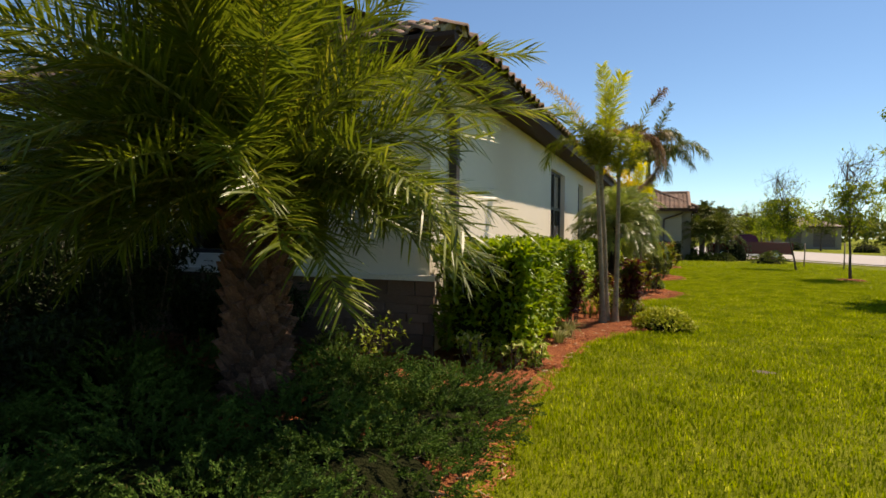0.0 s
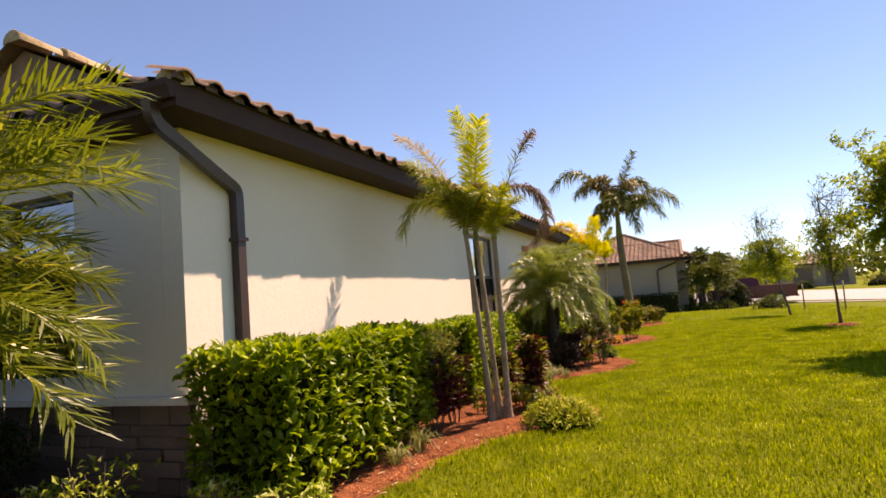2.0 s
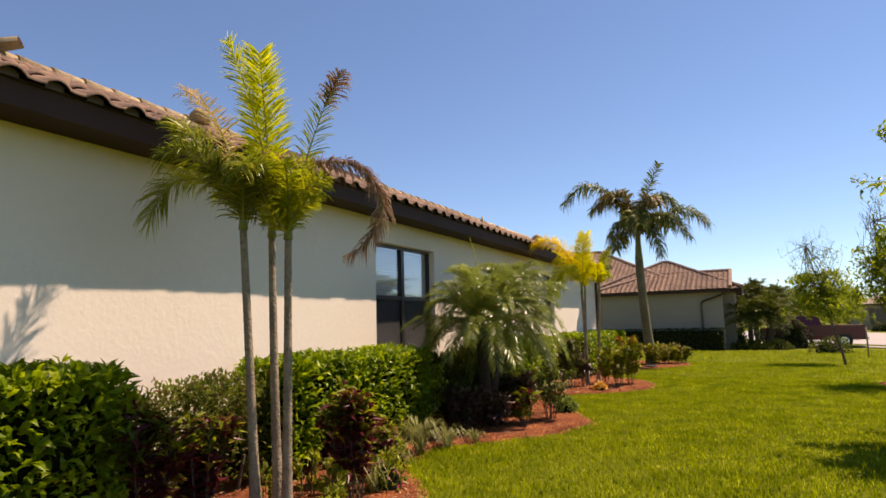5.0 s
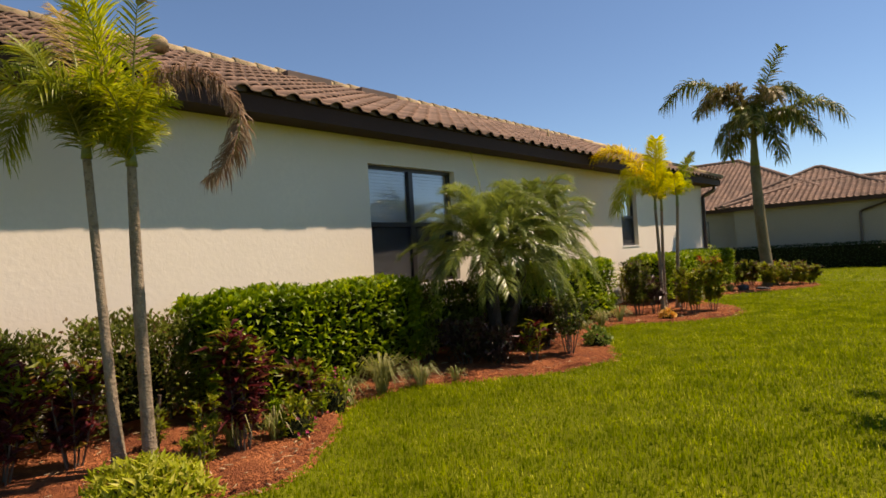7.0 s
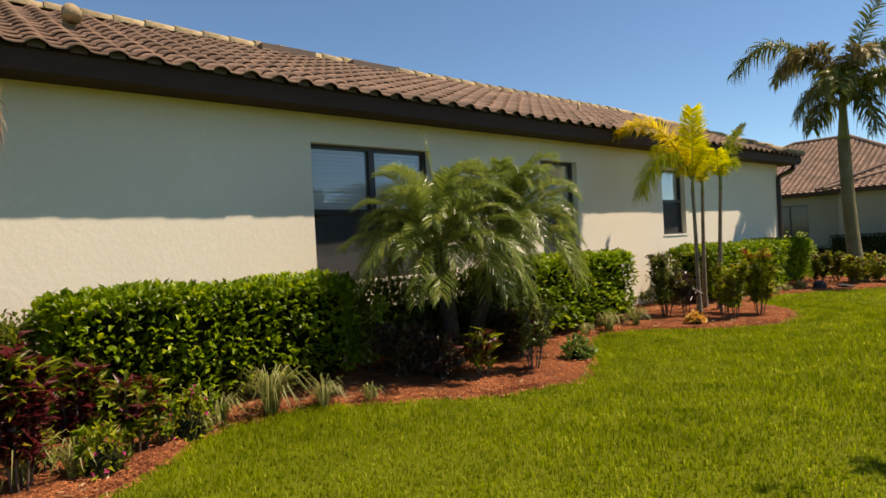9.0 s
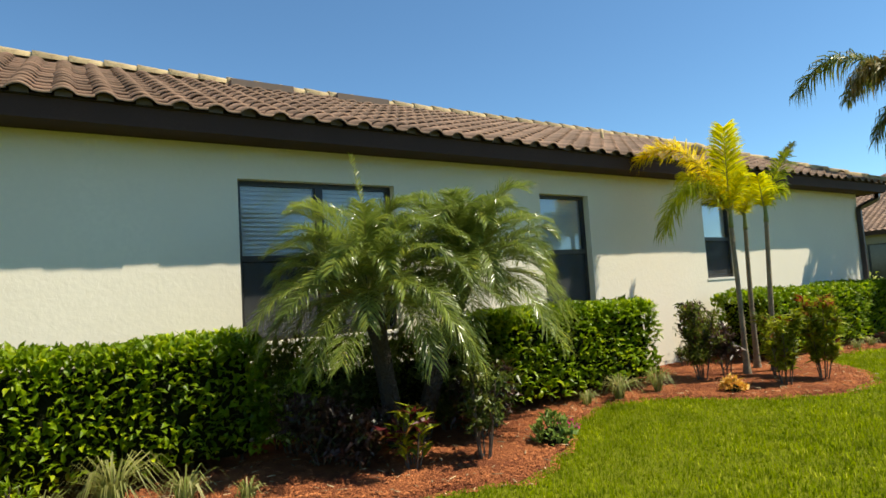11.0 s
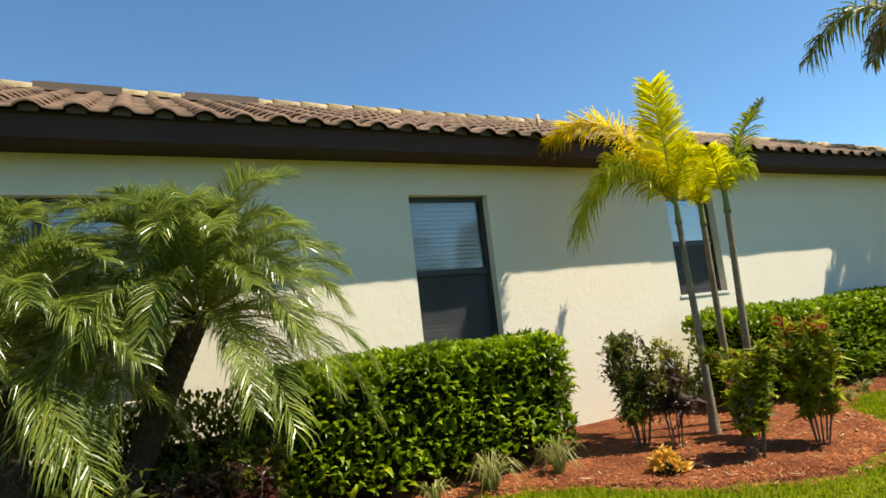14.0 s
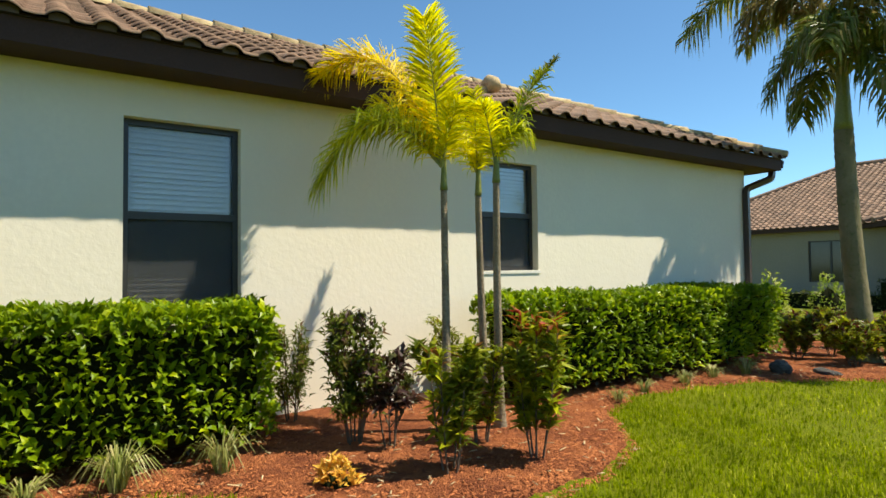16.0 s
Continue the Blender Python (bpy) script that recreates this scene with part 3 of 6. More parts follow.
ROOMS += [(-4.8, WX - 0.23, y, y + 0.1, 0.03, 2.85) for y in (10.5, 16.4, 19.8, 24.5)]
for q in ROOMS:
    me = Mesh()
    me.box(*q)
    part("interior_wall", me, M_ROOM, house)


def window(y0, y1, z0, z1, leaves):
    """A bronze single-hung window in the side wall, with blinds inside and a screen on the lower sash."""
    xo = WX - 0.10                                  # face of the frame
    me = Mesh()
    f = 0.045
    me.box(xo - 0.06, xo, y0, y0 + f, z0, z1)
    me.box(xo - 0.06, xo, y1 - f, y1, z0, z1)
    me.box(xo - 0.06, xo, y0 + f, y1 - f, z1 - f, z1)
    me.box(xo - 0.06, xo, y0 + f, y1 - f, z0, z0 + f)
    win = part("window", me, M_BRONZE, house, "bronze-framed single-hung window with white blinds")
    me = Mesh()
    me.box(WX - 0.12, WX + 0.012, y0 - 0.02, y1 + 0.02, z0 - 0.035, z0 - 0.003)
    part("window_sill", me, M_TRIM, win, "cream stucco sill")
    w = (y1 - y0) / leaves
    zm = (z0 + z1) / 2 + 0.02
    for k in range(leaves):
        a, b = y0 + k * w, y0 + (k + 1) * w
        if k:
            me = Mesh()
            me.box(xo - 0.055, xo + 0.012, a - 0.04, a + 0.04, z0 + f, z1 - f)
            part("mullion", me, M_BRONZE, win)
        a, b = a + f, b - f
        me = Mesh()
        me.box(xo - 0.035, xo + 0.006, a, b, zm - 0.03, zm + 0.03)
        part("meeting_rail", me, M_BRONZE, win)
        for lo, hi, x in ((zm + 0.03, z1 - f, xo - 0.025), (z0 + f, zm - 0.03, xo - 0.04)):
            me = Mesh()
            me.box(x - 0.005, x, a, b, lo, hi)
            pane = part("pane", me, M_GLASS, win)
            pane.visible_shadow = False
        me = Mesh()
        me.box(xo - 0.016, xo - 0.013, a, b, z0 + f, zm - 0.03)
        screen = part("insect_screen", me, M_SCREEN, win, "dark mesh insect screen")
        # blind slats, tilted, slightly bowed
        me = Mesh()
        n, th = 7, 0.55
        for i in range(n + 1):
            y = a + 0.01 + (b - a - 0.02) * i / n
            sag = 0.0
            me.v += [(-0.030, y, -0.006 + sag), (0.0, y, 0.004 + sag), (0.030, y, 0.006 + sag)]
        for i in range(n):
            q = 3 * i
            me.f += [(q, q + 1, q + 4, q + 3), (q + 1, q + 2, q + 5, q + 4)]
        slat = me.data("blind_slat", M_BLIND, True)
        count = int((z1 - z0 - 2 * f) / 0.046)
        for i in range(count):
            s = part("blind_slat", slat, None, win)
            s.location = (xo - 0.075, 0, z1 - f - 0.02 - i * 0.046)
            s.rotation_euler = (0, 1.15 + rnd.uniform(-0.05, 0.05), 0)
    return win


for (a, b, c, d), k in zip(WINDOWS, (2, 1, 1)):
    window(a, b, c, d, k)
# Front window, wide and dark, in the shade
me = Mesh()
x0, x1, z0, z1 = FRONT_WIN[0]
yo = WY0 + 0.09
for q in ((x0, x0 + 0.05, z0, z1), (x1 - 0.05, x1, z0, z1), (x0 + 0.05, x1 - 0.05, z0, z0 + 0.05), (x0 + 0.05, x1 - 0.05, z1 - 0.05, z1), ((x0 + x1) / 2 - 0.04, (x0 + x1) / 2 + 0.04, z0 + 0.05, z1 - 0.05)):
    me.box(q[0], q[1], yo, yo + 0.06, q[2], q[3])
win = part("window", me, M_BRONZE, house, "dark bronze front window in the shade")
for a, b in ((x0 + 0.05, (x0 + x1) / 2 - 0.04), ((x0 + x1) / 2 + 0.04, x1 - 0.05)):
    me = Mesh()
    me.box(a, b, yo + 0.03, yo + 0.035, z0 + 0.05, z1 - 0.05)
    part("pane", me, M_GLASS, win).visible_shadow = False
me = Mesh()
me.box(x0 - 0.16, x1 + 0.14, WY0 - 0.045, WY0 - 0.002, z0 - 0.16, z0 - 0.005)
part("window_sill", me, M_TRIM, win, "wide cream sill band")

# Stone veneer on the lower front wall: stacked ledge stones under a cap
me = Mesh()
me.box(-8.44, WX + 0.03, WY0 - 0.03, WY0 - 0.002, -0.3, 0.78)
veneer = part("stone_veneer", me, M_STONE, house, "dark red-brown ledge-stone base")
z = 0.0
sr = random.Random(11)
row = 0
while z < 0.74:
    h = sr.choice((0.09, 0.12, 0.15))
    h = min(h, 0.78 - z)
    x = -6.6 + sr.uniform(0, 0.3)
    while x < WX + 0.05:
        w = min(sr.uniform(0.18, 0.42), WX + 0.075 - x)
        if w > 0.05:
            me = Mesh()
            o = sr.uniform(0.045, 0.085)
            me.box(x + 0.004, x + w - 0.004, WY0 - o, WY0 - 0.031, z + 0.004, z + h - 0.004)
            part("stone", me, M_STONE, veneer)
        x += w
    z += h
me = Mesh()
me.box(-8.44, WX + 0.1, WY0 - 0.11, WY0 - 0.003, 0.785, 0.84)
part("stone_cap", me, M_TRIM, house, "cream sill cap over the stone base")

# Eaves: soffit, fascia, gutter along the front
def eave_ring(me, x1, y0, y1, x0, inset, z0, z1):
    """A band round the roof's outline, from inset to the edge."""
    me.box(x1 - inset, x1, y0, y1, z0, z1)
    me.box(x0, x0 + inset, y0, y1, z0, z1)
    me.box(x0 + inset, x1 - inset, y0, y0 + inset, z0, z1)
    me.box(x0 + inset, x1 - inset, y1 - inset, y1, z0, z1)


FAR_X = 2 * RIDGE_X - EAVE_X
for q in ((WX + 0.002, EAVE_X - 0.05, EY0 + 0.05, EY1 - 0.05), (FAR_X + 0.05, WX, EY0 + 0.05, WY0 - 0.002), (FAR_X + 0.05, WX, WY1 + 0.002, EY1 - 0.05)):
    me = Mesh()
    me.box(*q, SOFFIT, SOFFIT + 0.02)
    part("soffit", me, M_FASCIA, house, "dark brown soffit")
for q in ((EAVE_X - 0.05, EAVE_X - 0.025, EY0 + 0.03, EY1 - 0.03), (FAR_X + 0.025, FAR_X + 0.05, EY0 + 0.03, EY1 - 0.03), (FAR_X + 0.052, EAVE_X - 0.052, EY0 + 0.03, EY0 + 0.055), (FAR_X + 0.052, EAVE_X - 0.052, EY1 - 0.055, EY1 - 0.03)):
    me = Mesh()
    me.box(*q, SOFFIT - 0.015, SOFFIT + 0.185)
    part("fascia", me, M_FASCIA, house, "dark brown painted fascia board")
# gutters on the front and far ends: a rolled profile
gp = [(0.0, 0.15), (0.0, 0.03), (0.03, 0.0), (0.055, 0.0), (0.075, 0.06), (0.10, 0.10), (0.10, 0.15), (0.092, 0.152), (0.085, 0.14)]
for ye, sg in ((EY0 + 0.028, -1), (EY1 - 0.028, 1)):
    me = Mesh()
    for x in (FAR_X, EAVE_X - 0.02):
        for dy, dz in gp:
            me.v.append((x, ye + sg * dy * 0.85, SOFFIT + 0.03 + dz * 0.85))
    k = len(gp)
    for i in range(k - 1):
        me.f.append((i, i + 1, k + i + 1, k + i))
    me.f += [tuple(range(k)), tuple(range(2 * k - 1, k - 1, -1))]
    part("gutter", me, M_FASCIA, house, "brown metal rain gutter")


def downspout(pts, name="downspout"):
    me = Mesh()
    me.tube(pts, 0.060, 4, 1.0)
    return part(name, me, M_SPOUT, house, "dark brown metal downspout")


def bent(pts, r=0.09, n=4):
    """Rounds the corners of a polyline."""
    pts = [Vector(p) for p in pts]
    out = [pts[0]]
    for a, b, c in zip(pts, pts[1:], pts[2:]):
        p, q = b + (a - b).normalized() * r, b + (c - b).normalized() * r
        for i in range(n + 1):
            u = i / n
            out.append(p * (1 - u) ** 2 + b * 2 * u * (1 - u) + q * u * u)
    return out + [pts[-1]]


ds = downspout(bent([(-2.55, EY0 - 0.01, SOFFIT + 0.05), (-2.57, EY0 + 0.03, SOFFIT - 0.09), (WX + 0.055, 7.54, 2.50), (WX + 0.055, 7.54, 0.06), (WX + 0.2, 7.54, 0.04)], 0.07))
for bz in (2.05, 0.95):
    me = Mesh()
    me.box(WX + 0.002, WX + 0.115, 7.48, 7.60, bz, bz + 0.03)
    part("bracket", me, M_SPOUT, ds)
ds = downspout(bent([(-2.52, EY1 + 0.01, SOFFIT + 0.05), (-2.52, EY1 + 0.0, SOFFIT - 0.12), (WX + 0.05, WY1 - 0.04, 2.62), (WX + 0.05, WY1 - 0.04, 0.02), (WX + 0.2, WY1 - 0.04, -0.05)], 0.07))

# Roof deck under the tiles: four slopes closed at the bottom
ZE, ZR = SOFFIT + 0.16, SOFFIT + 0.16 + SLOPE * (EAVE_X - RIDGE_X)
RUN = EAVE_X - RIDGE_X
me = Mesh()
me.add([(EAVE_X, EY0, ZE), (EAVE_X, EY1, ZE), (FAR_X, EY1, ZE), (FAR_X, EY0, ZE), (RIDGE_X, EY0 + RUN, ZR), (RIDGE_X, EY1 - RUN, ZR)],
       [(0, 1, 5, 4), (2, 3, 4, 5), (1, 2, 5), (3, 0, 4), (3, 2, 1, 0)])
roof = part("roof", me, M_DECK, house, "hip roof of brown S-shaped concrete tiles")


# Tiles: one S-shaped piece, laid in courses up the slope
TN = 13      # points across one tile


def tile_mesh(material):
    me = Mesh()
    prof = []
    for i in range(TN):
        u = i / (TN - 1)
        zz = 0.046 * math.sin(math.pi * u / 0.58) ** 0.85 if u < 0.58 else -0.006 * math.sin(math.pi * (u - 0.58) / 0.42)
        prof.append((-0.148 + 0.30 * u, zz))
    L = 0.315
    for x, lift in ((0.0, 0.038), (0.012, 0.044), (-L, 0.004)):
        for y, zz in prof:
            me.v.append((x if x <= 0 else 0.0, y, zz + lift - (0.018 if x == 0.0 else 0.0)))
    for i in range(TN - 1):
        me.f.append((i, i + 1, TN + i + 1, TN + i))
        me.f.append((TN + i, TN + i + 1, 2 * TN + i + 1, 2 * TN + i))
    return me.data("roof_tile", material, True)


TILE = tile_mesh(M_TILE)
COURSE, PITCH = 0.281, 0.2905
ang = math.atan(SLOPE)
rest = Mesh()
tv = [v.co.copy() for v in TILE.vertices]
tf = [tuple(p.vertices) for p in TILE.polygons]


def tile_pose(k, y, jit=True):
    s = k * COURSE - 0.045
    x, z = EAVE_X - s * math.cos(ang), ZE + 0.012 + s * math.sin(ang)
    j = rnd.uniform(-0.006, 0.006)
    return Matrix.Translation((x + j, y + rnd.uniform(-0.004, 0.004), z + rnd.uniform(0, 0.004))) @ Matrix.Rotation(ang, 4, "Y") @ Matrix.Rotation(rnd.uniform(-0.01, 0.01), 4, "Z")


singles = []
cols = int((EY1 - EY0) / PITCH)
for k in range(13):
    for j in range(cols + 1):
        y = EY0 + 0.12 + j * PITCH
        run = k * COURSE * math.cos(ang)
        if not EY0 + run + 0.06 < y < EY1 - run - 0.10:
            continue
        m = tile_pose(k, y)
        if k < 7 and 10.0 < y < 22.2:
            singles.append(m)
        else:
            rest.add([m @ v for v in tv], tf)
part("roof_tiles", rest, M_TILE, roof, "brown S-shaped concrete roof tiles", True, "stuff")
# mortar stops closing the hollow tile ends along the eave
stop = Mesh()
half = [(v.y, v.z) for v in tv[:TN] if v.z > 0.021]
for j in range(cols + 1):
    y = EY0 + 0.12 + j * PITCH
    if EY0 + 0.06 < y < EY1 - 0.10:
        m = Matrix.Translation((EAVE_X + 0.004, y, ZE - 0.004))
        for x in (0.0, -0.03):
            stop.v += [m @ Vector((x, a, b + 0.006)) for a, b in half] + [m @ Vector((x, half[-1][0], 0.012)), m @ Vector((x, half[0][0], 0.012))]
        k, n0 = len(half) + 2, len(stop.v) - 2 * (len(half) + 2)
        stop.f += [tuple(n0 + i for i in range(k)), tuple(n0 + k + i for i in reversed(range(k)))] + [(n0 + i, n0 + (i + 1) % k, n0 + k + (i + 1) % k, n0 + k + i) for i in range(k)]
part("eave_mortar", stop, M_VENT, roof, "brown mortar under the eave tiles", kind="stuff")
# the front hip slope
rest = Mesh()
for k in range(13):
    run = k * COURSE * math.cos(ang)
    for j in range(int((EAVE_X - FAR_X) / PITCH) + 1):
        x = FAR_X + 0.12 + j * PITCH
        if FAR_X + run + 0.06 < x < EAVE_X - run - 0.10:
            s = k * COURSE - 0.045
            for y, turn in ((EY0 + s * math.cos(ang), -90), (EY1 - s * math.cos(ang), 90)):
                m = Matrix.Translation((x, y, ZE + 0.012 + s * math.sin(ang))) @ Matrix.Rotation(radians(turn), 4, "Z") @ Matrix.Rotation(ang, 4, "Y")
                rest.add([m @ v for v in tv], tf)
part("roof_tiles", rest, M_TILE, roof, "", True, "stuff")

# Barrel caps on the ridge and hips
me = Mesh()
for x, r in ((0.0, 0.118), (0.012, 0.128), (-0.44, 0.098)):
    for i in range(8):
        a = math.pi * i / 7
        me.v.append((min(x, 0.0), math.cos(a) * (r if x else 0.105), math.sin(a) * (r if x else 0.105) * 0.95 - 0.02))
for i in range(7):
    me.f += [(i, i + 1, 9 + i, 8 + i), (8 + i, 9 + i, 17 + i, 16 + i)]
me.f.append(tuple(range(7, -1, -1)))
CAP = me.data("ridge_cap", M_CAP, True)
CAPS = []


def cap_run(p, q):
    p, q = Vector(p), Vector(q)
    d = q - p
    n = int(d.length / 0.385)
    turn = d.to_track_quat("-X", "Z").to_matrix().to_4x4()
    for i in range(n + 1):
        CAPS.append(Matrix.Translation(p + d * (i / n) + Vector((0, 0, rnd.uniform(0, 0.008)))) @ turn)


cap_run((RIDGE_X, EY0 + RUN, ZR + 0.05), (RIDGE_X, EY1 - RUN, ZR + 0.05))
cap_run((EAVE_X - 0.05, EY0 + 0.05, ZE + 0.0), (RIDGE_X, EY0 + RUN, ZR + 0.05))
cap_run((EAVE_X + 0.02, EY1 + 0.02, ZE + 0.05), (RIDGE_X, EY1 - RUN, ZR + 0.05))
cap_run((FAR_X, EY0, ZE + 0.09), (RIDGE_X, EY0 + RUN, ZR + 0.05))

# Small gable breaking out of the front slope
GX, GY, GZ = -4.85, 7.15, 4.16
gb = ZE + SLOPE * (GY - EY0)
gw = (GZ - gb) / SLOPE
gy2 = EY0 + (GZ - ZE) / SLOPE
me = Mesh()
me.add([(GX, GY - 0.15, GZ), (GX, gy2, GZ), (GX - gw, GY - 0.15, gb)], [(0, 2, 1)])
part("gable_slope", me, M_TILE, roof)
me = Mesh()
me.add([(GX, GY - 0.15, GZ), (GX, gy2, GZ), (GX + gw, GY - 0.15, gb)], [(0, 1, 2)])
part("gable_slope", me, M_TILE, roof)
me = Mesh()
me.add([(GX - gw, GY, gb - 0.1), (GX + gw, GY, gb - 0.1), (GX, GY, GZ - 0.03), (GX - gw, GY + 0.1, gb - 0.1), (GX + gw, GY + 0.1, gb - 0.1), (GX, GY + 0.1, GZ - 0.03)], [(0, 1, 2), (5, 4, 3), (0, 3, 4, 1)])
part("gable_wall", me, M_TILE, roof)
cap_run((GX, GY - 0.12, GZ + 0.03), (GX, gy2, GZ + 0.03))

# Off-ridge vents, goosenecks and a pipe standing on the slope
def slope_z(x):
    return ZE + 0.05 + SLOPE * (EAVE_X - x)


for y0, y1 in ((14.1, 15.0), (15.7, 16.6)):
    me = Mesh()
    x = RIDGE_X + 0.24
    me.box(x - 0.16, x + 0.16, y0, y1, slope_z(x) - 0.04, slope_z(x) + 0.06)
    part("ridge_vent", me, M_VENT, roof, "low brown ridge vent box")
for x, y in ((-3.05, 21.45), (-3.97, 11.44)):
    me = Mesh()
    z = slope_z(x)
    me.tube([(x, y, z - 0.08), (x, y, z + 0.06), (x + 0.02, y, z + 0.12), (x + 0.07, y, z + 0.14), (x + 0.13, y, z + 0.11), (x + 0.16, y, z + 0.03)], [0.075, 0.08, 0.085, 0.09, 0.09, 0.085], 12)
    part("gooseneck_vent", me, M_CAP, roof, "tan painted gooseneck roof vent", True)
me = Mesh()
me.tube([(-4.0, 20.23, slope_z(-4.0) - 0.1), (-4.0, 20.23, slope_z(-4.0) + 0.2)], 0.03, 10)
part("vent_pipe", me, M_CAP, roof, "thin plumbing vent pipe", True)

# ---- hedges ----
def hedge(x0, x1, y0, y1, h, label, density=900, leaf=0.07, mat=None, group="clipped hedges along the wall", loose=0.0):
    """A clipped hedge: a solid core coloured as inner shade and a thick skin of leaves, with an uneven face."""
    ob = thing("hedge", label, "hedge", ((x0 + x1) / 2, (y0 + y1) / 2, bed_z(x1, (y0 + y1) / 2)), group)
    zb = bed_z(x1, (y0 + y1) / 2)
    core = Mesh()
    nx, ny, nz = 6, max(4, int((y1 - y0) / 0.15)), 7
    ins = 0.20 if loose else 0.11

    def bulge(x, y, z):
        return (0.05 + 0.06 * loose) * noise.noise((x * 2.2 + 5, y * 2.2, z * 2.2)) + 0.025 * noise.noise((x * 6, y * 6, z * 6))
    # core as a lumpy box
    grid = {}
    for i in range(nx + 1):
        for j in range(ny + 1):
            for k in range(nz + 1):
                if i in (0, nx) or j in (0, ny) or k in (0, nz):
                    x = x0 + ins + (x1 - x0 - 2 * ins) * i / nx
                    y = y0 + ins + (y1 - y0 - 2 * ins) * j / ny
                    z = zb + 0.12 + (h - 0.12 - ins) * k / nz
                    b = bulge(x, y, z) * 0.8 - 0.02
                    grid[i, j, k] = len(core.v)
                    core.v.append((x + b * (1 if i else -1), y + b * (1 if j else -1), z + b * 0.7))

    def quad(a, b, c, d):
        core.f.append((grid[a], grid[b], grid[c], grid[d]))
    for j in range(ny):
        for k in range(nz):
            quad((0, j, k), (0, j, k + 1), (0, j + 1, k + 1), (0, j + 1, k))
            quad((nx, j, k), (nx, j + 1, k), (nx, j + 1, k + 1), (nx, j, k + 1))
    for i in range(nx):
        for k in range(nz):
            quad((i, 0, k), (i + 1, 0, k), (i + 1, 0, k + 1), (i, 0, k + 1))
            quad((i, ny, k), (i, ny, k + 1), (i + 1, ny, k + 1), (i + 1, ny, k))
        for j in range(ny):
            quad((i, j, nz), (i + 1, j, nz), (i + 1, j + 1, nz), (i, j + 1, nz))
            quad((i, j, 0), (i, j + 1, 0), (i + 1, j + 1, 0), (i + 1, j, 0))
    part("inside", core, M_CORE_SHADE, ob, "solid inside with the inner shade put into its colour", True)
    n_st = max(3, int((y1 - y0) / 0.35))
    for j in range(n_st):
        y = y0 + (y1 - y0) * (j + 0.5) / n_st + rnd.uniform(-0.08, 0.08)
        x = (x0 + x1) / 2 + rnd.uniform(-0.1, 0.2)
        stems = Mesh()
        stems.tube([(x, y, zb - 0.06), (x + rnd.uniform(-0.08, 0.08), y + rnd.uniform(-0.08, 0.08), zb + 0.3)], 0.014, 5)
        part("stem", stems, M_TWIG, ob)
    lv = Mesh()
    faces = [("x1", (y1 - y0) * h), ("top", (y1 - y0) * (x1 - x0)), ("y0", (x1 - x0) * h), ("y1", (x1 - x0) * h), ("x0", (y1 - y0) * h * 0.4)]
    for name, area in faces:
        for _ in range(int(area * density * ((1.9 if loose else 1.0) if name == "top" else 0.8))):
            a, b = rnd.random(), rnd.random()
            deep = rnd.random() ** (2 if name == "top" else 1.2) * (0.30 if loose else 0.15)
            lowgap = 0.06 + 0.10 * rnd.random()
            zz = zb + lowgap + (h - lowgap) * (1 - (1 - b) ** 1.15)
            if name == "top":
                p = Vector((x0 + (x1 - x0) * a, y0 + (y1 - y0) * b, zb + h - deep))
                nrm = Vector((0, 0, 1))
            elif name in ("x0", "x1"):
                p = Vector(((x1 - deep) if name == "x1" else (x0 + deep), y0 + (y1 - y0) * a, zz))
                nrm = Vector((1 if name == "x1" else -1, 0, 0.1))
            else:
                p = Vector((x0 + (x1 - x0) * a, (y1 - deep) if name == "y1" else (y0 + deep), zz))
                nrm = Vector((0, 1 if name == "y1" else -1, 0.1))
            # round the edges over
            cx, cy, cz = min(max(p.x, x0 + 0.12), x1 - 0.12), min(max(p.y, y0 + 0.12), y1 - 0.12), min(p.z, zb + h - 0.12)
            off = p - Vector((cx, cy, cz))
            if off.length > 0.12 and not loose:
                p = Vector((cx, cy, cz)) + off.normalized() * (0.12 + rnd.uniform(-0.02, 0.02))
            p += nrm * (bulge(p.x, p.y, p.z) * 1.2 + loose * rnd.uniform(-0.06, 0.10))
            d = (nrm * 0.75 + Vector((0, 0, 0.55)) + rdir() * 0.75).normalized()
            s = leaf * rnd.uniform(0.65, 1.25)
            lv.oval_leaf(p, d, nrm * 0.35 + Vector((0, 0, 1.1)) + rdir() * 0.55, s, s * 0.44, rnd.uniform(0.05, 0.35))
            if name == "top" and rnd.random() < 0.012:
                q = p + Vector((rnd.uniform(-0.02, 0.02), rnd.uniform(-0.02, 0.02), 0.05))
                for _k in range(4):
                    lv.leaf(q, rdir(1.4), rdir(), leaf * 0.9, leaf * 0.36, 0.1)
    part("foliage", lv, mat or M_HEDGE, ob, "glossy oval green leaves", kind="stuff")
    return ob


hedge(-2.62, -1.72, 6.80, 9.20, 1.10, "clipped bright green broadleaf hedge at the house corner", 950, 0.098)
hedge(-2.62, -1.86, 10.85, 13.52, 1.03, "clipped bright green broadleaf hedge below the double window", 950, 0.092)
hedge(-2.62, -1.73, 15.95, 18.42, 1.03, "clipped bright green broadleaf hedge below the tall window", 950, 0.092)
# Hedge added to darken the left; its leaf colour holds the shade.
hedge(-7.6, -6.6, 1.0, 6.6, 2.3, "tall hedge added beyond the front window, shade in its leaf colour", 420, 0.11, M_DEEP_SHADE, "shaded front shrubs")
hedge(-2.55, -1.66, 20.75, 25.62, 1.01, "long clipped green hedge near the far house corner", 850, 0.088)


